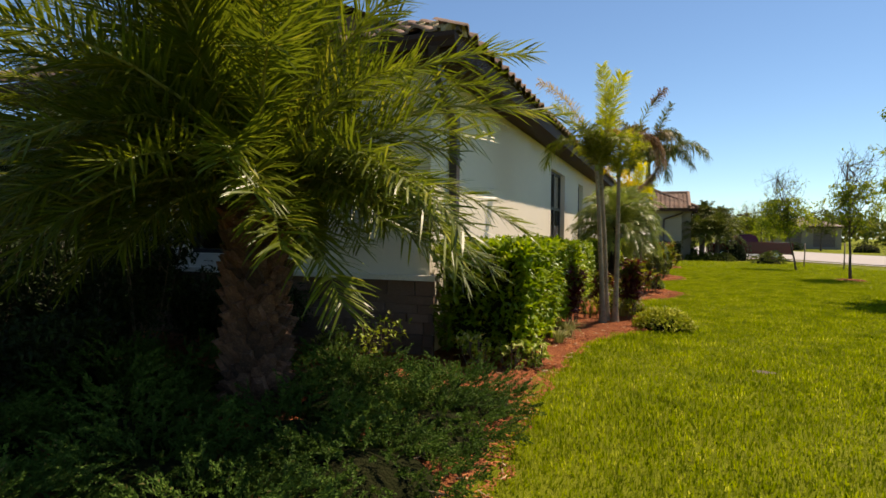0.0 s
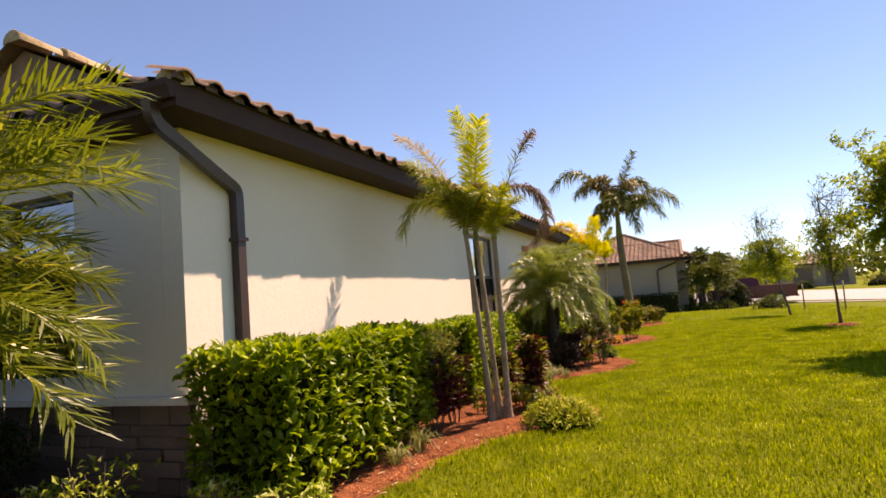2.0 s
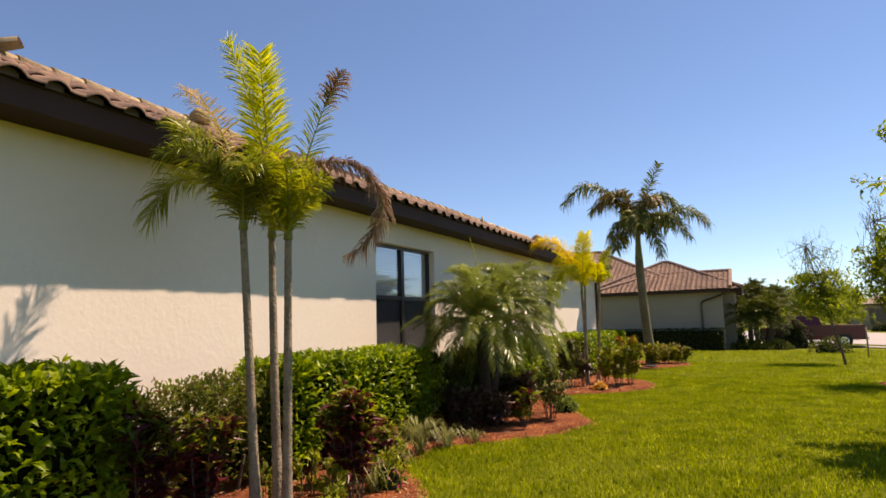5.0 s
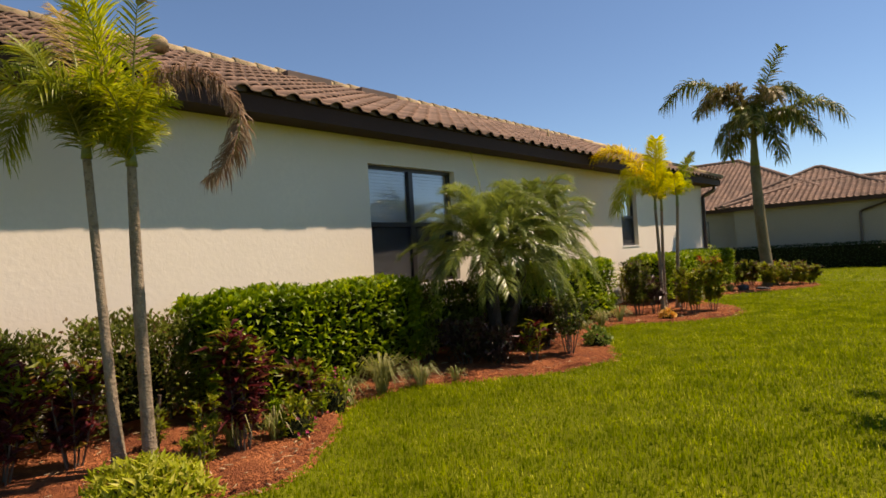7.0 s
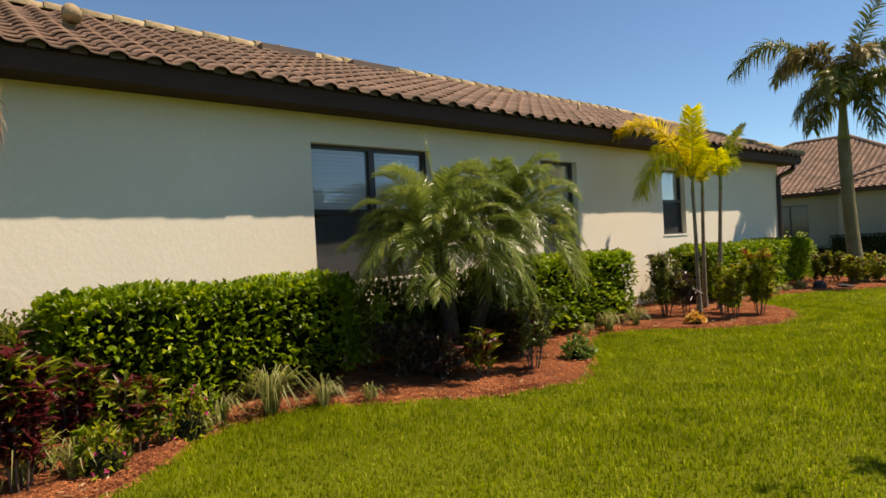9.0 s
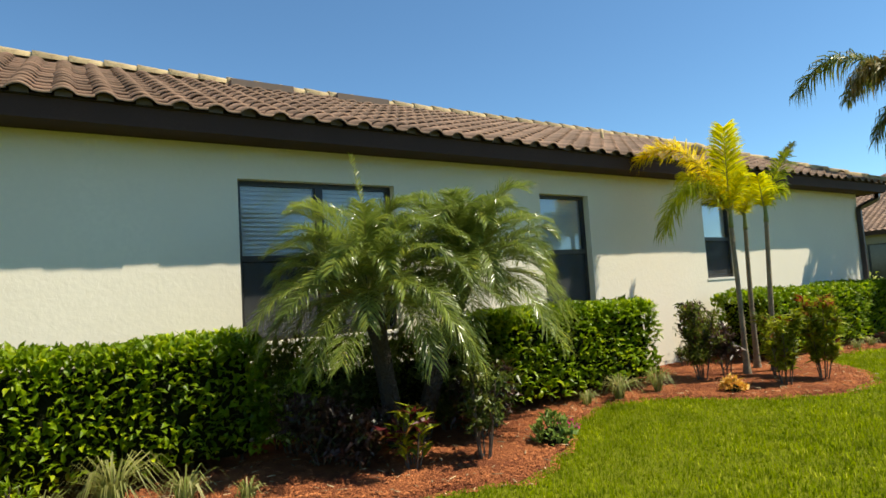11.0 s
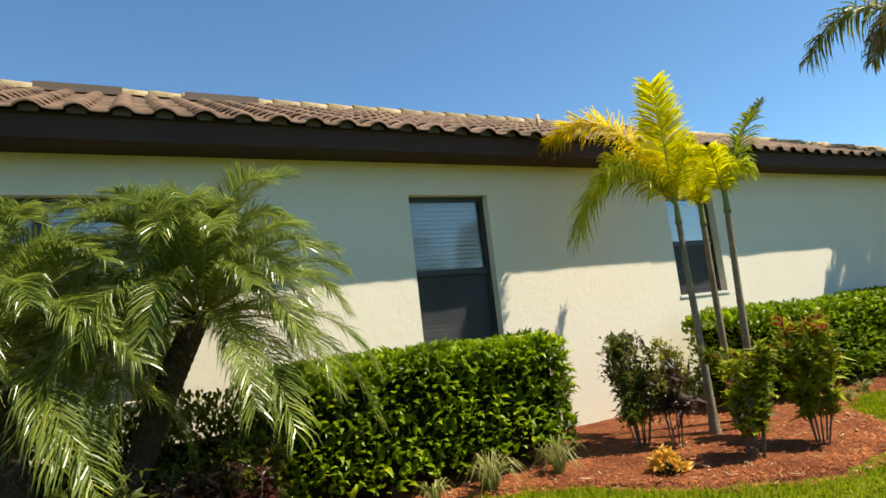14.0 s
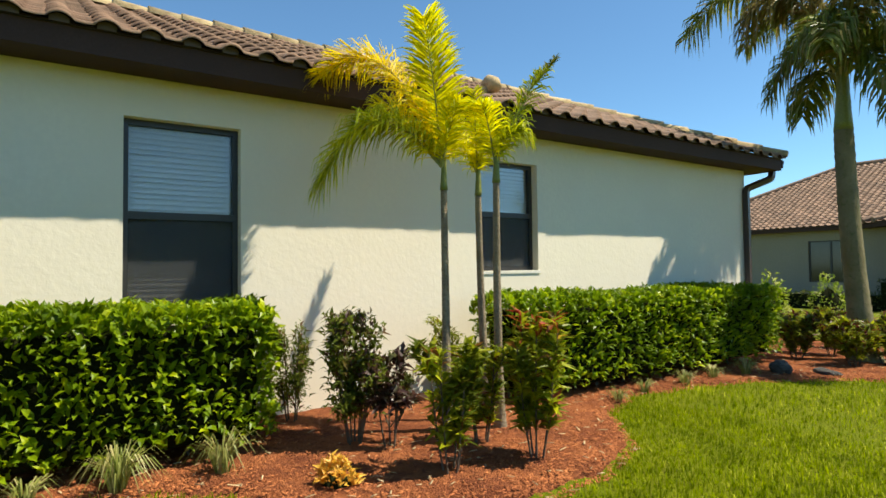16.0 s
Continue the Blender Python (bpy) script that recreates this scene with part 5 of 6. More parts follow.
# Three-stemmed yellowing palm near the corner
palm = thing("palm_tree", "three-stemmed slender palm with yellowing and dried fronds", "palm tree", (-1.38, 10.15, 0.03), "triple palms in the mulch bed")
for b, m, t in (((-1.34, 9.92, -0.05), (-1.37, 9.87, 1.05), (-1.45, 9.85, 2.14)), ((-1.30, 10.10, -0.05), (-1.33, 10.06, 1.05), (-1.42, 10.12, 2.11)), ((-1.19, 10.06, -0.05), (-1.16, 10.03, 1.05), (-1.17, 10.03, 2.06))):
    ringed_trunk(palm, (b, m, t), 0.036, 0.026, M_TRUNK, 0.07, 2.1, "trunk", "slim ringed grey-brown stem")
    ringed_trunk(palm, (t, (t[0] + 0.01, t[1], t[2] + 0.35)), 0.032, 0.016, M_SHAFT, 0.1, 1.15, "crown_shaft", "green crown shaft")
HA, HB, HC = (-1.45, 9.85, 2.28), (-1.41, 10.12, 2.28), (-1.17, 10.03, 2.22)
DRY, STRAW = "dried brown frond", "frond turning from yellow to brown"
for p0, p1, p2, mat, pairs, leaf, hang, plume, label in (
        (HB, (-1.30, 9.92, 2.95), (-1.12, 9.66, 3.38), M_FR_LIMEYEL, 170, 0.27, 0.15, 0.6, "tall yellow-green frond"), (HB, (-1.28, 9.85, 3.05), (-1.38, 9.6, 3.50), M_FR_LIMEYEL, 150, 0.22, 0.2, 0.6, "tall yellow-green frond"),
        (HA, (-1.70, 9.9, 3.15), (-2.28, 9.96, 3.45), M_FR_STRAW, 130, 0.25, 0.5, 0.8, STRAW), (HA, (-1.75, 9.7, 2.9), (-2.0, 9.65, 3.02), M_FR_LIME, 130, 0.27, 0.4, 0.8, "yellow-green frond"),
        (HA, (-1.92, 9.62, 2.85), (-2.08, 9.52, 2.22), M_FR_LIME, 130, 0.28, 0.7, 0.5, "drooping green frond"),
        (HC, (-0.92, 9.98, 2.75), (-0.72, 9.95, 3.08), M_FR_LIME, 60, 0.20, 0.3, 0.5, "thin sparse frond"), (Vector((-0.76, 9.955, 3.0)), (-0.68, 9.95, 3.12), (-0.60, 9.94, 3.22), M_FR_BROWN, 60, 0.16, 0.7, 1.0, DRY),
        (Vector((-1.32, 10.08, 2.60)), (-0.72, 10.36, 2.85), (-0.64, 10.52, 2.42), M_FR_BROWN, 230, 0.16, 1.2, 0.7, DRY), (Vector((-0.65, 10.52, 2.46)), (-0.58, 10.56, 2.15), (-0.90, 10.42, 1.95), M_FR_BROWN, 130, 0.15, 1.2, 0.7, DRY),
        (Vector((-1.30, 9.98, 2.50)), (-1.22, 9.96, 2.78), (-1.28, 9.84, 2.62), M_FR_STRAW, 90, 0.16, 0.9, 1.0, STRAW),
        (HC, (-1.08, 10.1, 2.5), (-1.02, 10.12, 2.72), M_FR_YEL, 90, 0.18, 0.5, 0.8, "yellow frond"), (HC, (-1.05, 9.9, 2.6), (-0.95, 9.72, 2.55), M_FR_LIMEYEL, 90, 0.24, 0.5, 0.8, "yellow-green frond"),
        (HA, (-1.55, 9.55, 2.75), (-1.65, 9.3, 2.62), M_FR_LIME, 110, 0.26, 0.5, 0.8, "yellow-green frond"), (HB, (-1.5, 10.3, 2.75), (-1.6, 10.42, 2.75), M_FR_LIME, 110, 0.22, 0.5, 0.8, "yellow-green frond"),
        (HB, (-1.2, 9.75, 2.7), (-1.12, 9.5, 2.5), M_FR_LIME, 110, 0.26, 0.5, 0.8, "yellow-green frond")):
    dry = mat is M_FR_BROWN
    frond(palm, p0, p1, p2, pairs, leaf, 0.0095 if dry else 0.0098, mat, hang, 0.06, 0.3, 0.012, label, ragged=0.25 if label.startswith("thin") else 0.0, plume=plume)
fr = random.Random(77)
for h in (HA, HB, HC):
    for k in range(8):
        a, e, ln = k * 2.4 + fr.uniform(-0.3, 0.3), radians(fr.uniform(20, 75)), fr.uniform(0.32, 0.52)
        d = Vector((math.cos(a) * math.cos(e), math.sin(a) * math.cos(e), math.sin(e)))
        d = Vector((d.x, d.y, max(d.z, 0.75))).normalized() if h is not HA else d
        b = Vector(h) + Vector((0, 0, fr.uniform(-0.16, 0.1)))
        frond(palm, b, b + d * ln * 0.55, b + d * ln + Vector((0, 0, -0.25 * ln)), 62, 0.22 if h is HA else 0.16, 0.0095, M_FR_OLIVE if h is HA else M_FR_LIMEYEL if fr.random() < 0.6 else M_FR_LIME, 0.35, 0.06, 0.3, 0.011, "yellow-green frond", plume=0.9)

# Second triple palm, bright yellow
palm = thing("palm_tree", "three-stemmed slender palm with bright yellow fronds", "palm tree", (-1.38, 19.95, 0.03), "triple palms in the mulch bed")
for b, m, t in (((-1.39, 19.67, -0.05), (-1.38, 19.66, 1.0), (-1.42, 19.68, 1.98)), ((-1.56, 20.22, -0.05), (-1.5, 20.1, 1.0), (-1.44, 20.05, 1.96)), ((-1.27, 20.12, -0.05), (-1.18, 20.02, 1.0), (-1.10, 19.97, 2.02))):
    ringed_trunk(palm, (b, m, t), 0.038, 0.026, M_TRUNK, 0.07, 1.9, "trunk", "slim ringed grey-brown stem")
    ringed_trunk(palm, (t, (t[0] + 0.01, t[1], t[2] + 0.3)), 0.030, 0.016, M_SHAFT, 0.1, 1.15, "crown_shaft", "yellow-green crown shaft")
HA, HB, HC = (-1.39, 19.64, 2.16), (-1.44, 20.05, 2.12), (-1.11, 19.97, 2.16)
for p0, p1, p2, mat, pairs, leaf, hang, plume, label in (
        (HA, (-1.34, 19.56, 2.8), (-1.20, 19.36, 3.27), M_FR_YEL, 175, 0.29, 0.25, 0.45, "bright yellow frond"), (HA, (-1.70, 19.36, 3.5), (-2.30, 18.99, 3.04), M_FR_GOLD, 250, 0.28, 0.45, 0.8, "golden yellow frond"),
        (HA, (-1.62, 19.1, 2.98), (-1.78, 18.76, 1.98), M_FR_LIMEYEL, 240, 0.30, 0.75, 0.55, "drooping green-tipped frond"), (HA, (-1.66, 19.45, 2.75), (-1.84, 19.3, 2.72), M_FR_YEL, 110, 0.24, 0.6, 0.8, "bright yellow frond"),
        (HA, (-1.52, 19.6, 2.6), (-1.62, 19.58, 2.72), M_FR_GOLD, 90, 0.24, 0.5, 0.8, "golden yellow frond"), (HA, (-1.28, 19.66, 2.55), (-1.18, 19.68, 2.66), M_FR_YEL, 90, 0.22, 0.6, 0.8, "bright yellow frond"),
        (HB, (-1.8, 20.1, 2.95), (-2.12, 20.06, 3.02), M_FR_YEL, 70, 0.12, 0.4, 0.3, "thin yellow frond"), (HB, (-1.44, 20.03, 2.5), (-1.42, 20.0, 2.86), M_FR_YEL, 90, 0.16, 0.4, 0.6, "thin yellow spear frond"), (HB, (-1.56, 20.0, 2.5), (-1.66, 19.96, 2.45), M_FR_YEL, 80, 0.22, 0.6, 0.8, "bright yellow frond"),
        (HB, (-1.36, 20.1, 2.5), (-1.32, 20.15, 2.5), M_FR_YEL, 80, 0.22, 0.6, 0.8, "bright yellow frond"),
        (HC, (-1.05, 20.12, 2.6), (-0.96, 20.36, 2.94), M_FR_LIMEYEL, 120, 0.22, 0.5, 0.6, "yellow-green frond"), (Vector((-0.99, 20.29, 2.84)), (-0.95, 20.4, 2.96), (-0.92, 20.47, 3.07), M_FR_OLIVE, 50, 0.10, 0.2, 0.4, "dull green frond tip"),
        (HC, (-1.1, 19.9, 2.55), (-1.08, 19.82, 2.62), M_FR_YEL, 90, 0.22, 0.7, 0.8, "yellow frond"), (HC, (-1.02, 20.05, 2.5), (-0.94, 20.12, 2.42), M_FR_LIMEYEL, 80, 0.20, 0.8, 0.7, "yellow-green frond")):
    frond(palm, p0, p1, p2, pairs, leaf * 1.2, 0.0135, mat, hang * 1.15, 0.07, 0.3, 0.011, label, plume=plume)

# Royal palm beyond the far corner
palm = thing("palm_tree", "tall royal palm with a ringed trunk and drooping feather fronds", "palm tree", (-1.05, 26.75, ground_z(-1.05, 26.75)))
ringed_trunk(palm, ((-1.05, 26.75, -0.2), (-1.22, 26.75, 1.3), (-1.27, 26.8, 3.35)), 0.16, 0.125, M_TRUNK_GREY, 0.12, 1.8, "trunk", "ringed olive-brown trunk, swollen at the foot")
ringed_trunk(palm, ((-1.27, 26.8, 3.33), (-1.25, 26.8, 4.45)), 0.12, 0.06, M_SHAFT, 0.4, 1.1, "crown_shaft", "green crown shaft")
for p0z, p1, p2, leaf, hang, plume, mat, label in (
        (4.3, (-0.98, 26.8, 5.5), (-0.43, 26.75, 6.45), 0.42, 0.25, 0.5, M_FR_ROYAL, "upright newest frond"), (4.35, (-2.5, 26.65, 6.95), (-3.62, 26.55, 5.45), 0.55, 1.15, 0.3, M_FR_ROYAL, "arching feather frond"),
        (4.3, (-1.75, 26.35, 6.15), (-2.35, 26.1, 5.15), 0.55, 1.15, 0.45, M_FR_ROYALDRY, "frond turning golden brown"), (4.3, (-1.5, 26.6, 6.1), (-1.95, 26.5, 5.4), 0.5, 1.1, 0.5, M_FR_ROYALDRY, "frond turning golden brown"),
        (4.1, (-1.75, 26.5, 5.15), (-2.12, 26.4, 3.98), 0.46, 1.15, 0.35, M_FR_ROYAL, "drooping feather frond"), (4.05, (-0.75, 26.5, 4.9), (-0.52, 26.4, 3.45), 0.46, 1.15, 0.35, M_FR_ROYAL, "drooping feather frond"),
        (4.35, (-0.72, 26.95, 6.15), (0.02, 27.1, 5.0), 0.5, 1.1, 0.35, M_FR_ROYAL, "arching feather frond"), (4.1, (0.2, 26.65, 5.5), (0.95, 26.55, 4.3), 0.52, 1.1, 0.35, M_FR_ROYAL, "arching feather frond"),
        (4.25, (-1.5, 27.5, 5.8), (-1.75, 28.3, 4.9), 0.5, 1.1, 0.4, M_FR_ROYAL, "arching feather frond"), (4.2, (-0.8, 27.5, 5.5), (-0.4, 28.3, 4.5), 0.5, 1.1, 0.4, M_FR_ROYAL, "arching feather frond"),
        (4.1, (-1.1, 26.1, 5.2), (-0.95, 25.5, 4.3), 0.46, 1.1, 0.4, M_FR_ROYAL, "drooping feather frond"),
        (4.0, (-1.75, 27.1, 4.8), (-2.1, 27.4, 3.8), 0.46, 1.15, 0.4, M_FR_ROYAL, "drooping feather frond"),
        (4.2, (-0.3, 26.4, 5.3), (0.35, 26.2, 3.95), 0.48, 1.1, 0.4, M_FR_ROYAL, "drooping feather frond"), (4.15, (-1.05, 26.2, 5.4), (-1.45, 25.7, 4.4), 0.46, 1.1, 0.4, M_FR_ROYAL, "drooping feather frond"),
        (4.3, (-1.9, 26.9, 6.2), (-2.8, 27.0, 5.1), 0.46, 1.1, 0.4, M_FR_ROYAL, "arching feather frond"), (4.3, (-0.9, 26.4, 5.8), (-0.45, 26.0, 5.0), 0.48, 1.1, 0.4, M_FR_ROYALDRY, "frond turning golden brown")):
    frond(palm, (-1.26, 26.8, p0z), p1, p2, 130, leaf * 1.05, 0.034, mat, hang, 0.14, 0.2, 0.03, label, 0.35, 0.12, plume + 0.22)

# Two pygmy date palms growing together
palm = thing("date_palm", "double-stemmed pygmy date palm with glossy arching fronds", "palm tree", (-1.72, 14.75, 0.03))
for b, m, t in (((-1.58, 14.58, -0.05), (-1.55, 14.45, 0.7), (-1.5, 14.32, 1.42)), ((-1.66, 14.82, -0.05), (-1.62, 15.0, 0.7), (-1.55, 15.42, 1.55))):
    ringed_trunk(palm, (b, m, t), 0.085, 0.08, M_PYGTRUNK, 0.05, 1.3, "trunk", "rough dark stem")


def pygmy_head(c, seed, count, length, fall):
    """A full head of thin arching fronds: the inner ones stand up, the outer ones curl over and hang."""
    pr = random.Random(seed)
    for i in range(count):
        u = (i + 0.5) / count
        a = i * 2.39996 + pr.uniform(-0.35, 0.35)
        e = radians(84 - 84 * u + pr.uniform(-14, 14))
        ln = length * pr.uniform(0.8, 1.15)
        out = Vector((math.cos(a), math.sin(a), 0))
        p0 = c + out * 0.05 + Vector((0, 0, -0.16 * u))
        p1 = p0 + (out * math.cos(e) + Vector((0, 0, math.sin(e)))) * ln * 0.56
        reach = ln * (0.28 + 0.44 * math.cos(e)) * pr.uniform(0.85, 1.1)
        drop = ln * (0.46 * math.sin(e) - (fall + 0.4 * pr.random()) * u ** 2.2) + pr.uniform(-0.1, 0.1)
        p2 = p0 + out * reach + Vector((0, 0, max(drop, -0.4 - fall)))
        frond(palm, p0, p1, p2, int(70 * ln), 0.235 * pr.uniform(0.85, 1.1), 0.0072, M_FR_PYG, 0.32 + 0.35 * u, 0.12, 0.5, 0.008, sweep=0.75, plume=0.18)


pygmy_head(Vector((-1.5, 14.32, 1.47)), 3, 74, 1.30, 0.36)
pygmy_head(Vector((-1.55, 15.42, 1.64)), 8, 84, 1.32, 0.56)
for b, m, t in (((-1.5, 14.34, 1.6), (-1.50, 14.33, 2.1), (-1.62, 14.26, 2.62)), ((-1.55, 15.44, 1.7), (-1.5, 15.6, 2.2), (-1.45, 15.95, 2.42))):
    frond(palm, b, m, t, 26, 0.10, 0.009, M_FR_LIME, 0.1, 0.3, 0.2, 0.008, label="unopened spear frond")

# Large date palm at the front corner
palm = thing("date_palm", "stout date palm with a scaly trunk and stiff arching fronds", "palm tree", (-3.15, 4.79, 0.03))
trunk = ringed_trunk(palm, ((-3.15, 4.79, -0.06), (-3.14, 4.79, 1.36)), 0.165, 0.155, M_BOOT, 0.1, 1.15, "trunk", "thick trunk of old leaf bases")
boot = Mesh()
boot.add([(0.0, -0.01, -0.05), (0.058, 0.0, 0.03), (-0.058, 0.0, 0.03), (0.040, 0.045, 0.045), (-0.040, 0.045, 0.045), (0.016, 0.085, 0.115), (-0.016, 0.085, 0.115), (0.03, 0.0, 0.12), (-0.03, 0.0, 0.12)],
         [(0, 1, 3), (0, 3, 4), (0, 4, 2), (4, 3, 5, 6), (1, 7, 5, 3), (2, 4, 6, 8), (6, 5, 7, 8)])
BOOT = boot.data("leaf_base", M_BOOT)
for i in range(190):
    a, z = i * 2.39996 + rnd.uniform(-0.12, 0.12), 0.04 + 1.36 * i / 190
    r = 0.165 - 0.008 * z / 1.4
    ob = part("leaf_base", BOOT, None, trunk)
    ob.matrix_basis = (Matrix.Translation((-3.145 + math.cos(a) * r, 4.79 + math.sin(a) * r, z)) @ Matrix.Rotation(a - math.pi / 2 + rnd.uniform(-0.2, 0.2), 4, "Z")
                       @ Matrix.Rotation(rnd.uniform(-0.25, 0.15), 4, "X") @ Matrix.Scale(rnd.uniform(0.8, 1.3), 4))
crown(palm, (-3.13, 4.78, 1.66), 96, 2.1, [M_FR_DATE], 84, 0.36, 0.0135, (0, 88), 0.40, 0.12, 0.35, 0.017, 0.10, 5, 0.8, 0.12, 0.75, 0.56)
for i in range(34):
    a, e, ln = rnd.uniform(2.0, 5.0), radians(rnd.uniform(22, 72)), rnd.uniform(1.9, 2.4)
    d = Vector((math.cos(a) * math.cos(e), math.sin(a) * math.cos(e), math.sin(e)))
    p0 = Vector((-3.13, 4.78, 1.66))
    frond(palm, p0, p0 + d * ln * 0.55, p0 + d * ln + Vector((0, 0, -0.3 * ln)), 84, 0.36, 0.0135, M_FR_DATE, 0.12, 0.10, 0.35, 0.017, sweep=0.8, plume=0.75)

for i in range(26):
    a, ln = 2.3 + 2.2 * i / 25 + rnd.uniform(-0.1, 0.1), rnd.uniform(1.5, 2.1)
    out, p0 = Vector((math.cos(a), math.sin(a), 0)), Vector((-3.13, 4.78, 1.6))
    rise = rnd.uniform(0.1, 0.7)
    frond(palm, p0, p0 + out * ln * 0.55 + Vector((0, 0, rise)), p0 + out * ln * 0.95 + Vector((0, 0, rise * 0.7 - rnd.uniform(0.4, 0.9))), 84, 0.34, 0.0135, M_FR_DATE, 0.15, 0.10, 0.35, 0.017, sweep=0.85, plume=0.6)

# the low fronds that arch out over the junipers and the lawn's edge
kept = rnd.getstate()
for p1, p2 in (((-1.85, 4.6, 1.85), (-1.56, 4.53, 1.02)), ((-2.1, 5.1, 1.85), (-1.38, 5.2, 1.28)), ((-2.25, 5.2, 1.6), (-1.6, 5.25, 1.02)),
               ((-1.95, 4.3, 1.85), (-1.35, 3.9, 1.28)), ((-2.2, 5.15, 2.6), (-1.4, 5.35, 2.45)), ((-2.1, 5.1, 2.3), (-1.2, 5.25, 2.02))):
    frond(palm, (-3.13, 4.78, 1.66), p1, p2, 84, 0.32, 0.0135, M_FR_DATE, 0.12, 0.14, 0.35, 0.017, sweep=0.9, plume=0.6)
rnd.setstate(kept)


# ---- young street trees on the lawn ----
def tree(label, base, top, r0, limbs, leaf_mat, n_leaf, leaf, seed, crown_c, crown_r, twig=0.5, group="young street trees", bare=99.0):
    """A tapered trunk, limbs and twigs that fill an uneven crown; leaves in small bunches on the twigs."""
    r = random.Random(seed)
    base, top, cc = Vector(base), Vector(top), Vector(crown_c)
    ob = thing("tree", label, "tree", base, group)
    tr = Mesh()
    line = [base.lerp(top, i / 8) + Vector((noise.noise((i * 0.7, seed, 0)) * 0.05, noise.noise((i * 0.7, seed, 5)) * 0.05, -0.1 if i == 0 else 0)) for i in range(9)]
    tr.tube(line, [r0 * (1.35 if i == 0 else 1) * (1 - 0.8 * i / 8) for i in range(9)], 9)
    part("trunk", tr, M_BARK, ob, "slender grey-brown trunk", True)
    br, lv, tips = Mesh(), Mesh(), []
    for k in range(limbs):
        i = r.randint(3, 8)
        a, e = k * 2.4 + r.uniform(-0.4, 0.4), r.uniform(0.15, 1.0)
        q = r.uniform(0.55, 1.05)
        end = cc + Vector((math.cos(a) * crown_r[0] * q, math.sin(a) * crown_r[0] * q, r.uniform(-0.8, 1.0) * crown_r[1] * q))
        st = line[i]
        mid = st.lerp(end, 0.5) + Vector((r.uniform(-0.15, 0.15), r.uniform(-0.15, 0.15), 0.15))
        pts = [st * (1 - u) ** 2 + mid * 2 * u * (1 - u) + end * u * u for u in (0, 0.25, 0.5, 0.75, 1)]
        thin = 0.6 if bare < 90 else 1.0
        br.tube(pts, [thin * w for w in (0.022, 0.017, 0.012, 0.008, 0.004)], 5)
        for _ in range(6):
            j = r.randint(1, 4)
            tip = pts[j] + Vector((r.gauss(0, 1), r.gauss(0, 1), r.gauss(0.25, 0.8))) * twig * 0.45
            if tip.z > bare:
                tip = pts[j] + Vector(((tip.x - pts[j].x) * 0.5, (tip.y - pts[j].y) * 0.5, abs(tip.z - pts[j].z) + 0.1))
            br.tube([pts[j], pts[j].lerp(tip, 0.5) + Vector((0, 0, 0.03)), tip], [0.007 * thin, 0.005 * thin, 0.002 * thin], 4)
            tips.append((pts[j], tip))
    if bare < 90:
        for _ in range(34):
            st = line[r.randint(4, 8)]
            end = Vector((cc.x + r.uniform(-0.7, 0.7) * crown_r[0], cc.y + r.uniform(-0.7, 0.7) * crown_r[0], cc.z + crown_r[1] * r.uniform(0.6, 1.25)))
            mid = st.lerp(end, 0.45) + Vector((r.uniform(-0.1, 0.1), r.uniform(-0.1, 0.1), 0.05))
            br.tube([st, mid, end], [0.008, 0.005, 0.002], 4)
            for _k in range(3):
                p = mid.lerp(end, r.uniform(0.1, 0.9))
                br.tube([p, p + Vector((r.uniform(-0.2, 0.2), r.uniform(-0.2, 0.2), r.uniform(0.1, 0.35)))], [0.004, 0.0015], 4)
    part("branch", br, M_BARK, ob)
    for _ in range(n_leaf):
        a, b = tips[r.randrange(len(tips))]
        p = a.lerp(b, r.uniform(0.2, 1.1)) + Vector((r.gauss(0, 1), r.gauss(0, 1), r.gauss(0, 1))) * 0.05
        if p.z > bare and r.random() > 0.06:
            continue
        s = leaf * r.uniform(0.6, 1.2)
        d = Vector((r.gauss(0, 1), r.gauss(0, 1), r.gauss(-0.1, 0.8)))
        lv.leaf(p, d, Vector((r.gauss(0, 0.6), r.gauss(0, 0.6), 1)), s, s * 0.42, 0.2)
    if n_leaf:
        part("crown", lv, leaf_mat, ob, "", kind="stuff")
    return ob


tree("leafy young shade tree with fresh green leaves", (4.75, 14.9, 0.0), (4.75, 14.9, 3.6), 0.06, 110, M_TREE, 42000, 0.10, 21, (4.9, 14.9, 2.4), (1.5, 1.1), 0.55)
tree("thin young tree with sparse new leaves on the lawn", (4.37, 21.1, ground_z(4.4, 21.1)), (4.25, 21.2, 3.25), 0.038, 40, M_TREE, 4200, 0.10, 22, (4.5, 21.2, 2.3), (0.75, 1.05), 0.55, bare=2.75)
tree("young tree with bare upper branches", (4.25, 27.8, ground_z(4.2, 27.8)), (3.55, 28.0, 3.5), 0.036, 44, M_TREE, 6500, 0.12, 23, (3.75, 28.0, 2.2), (0.95, 1.35), 0.6, bare=2.7)
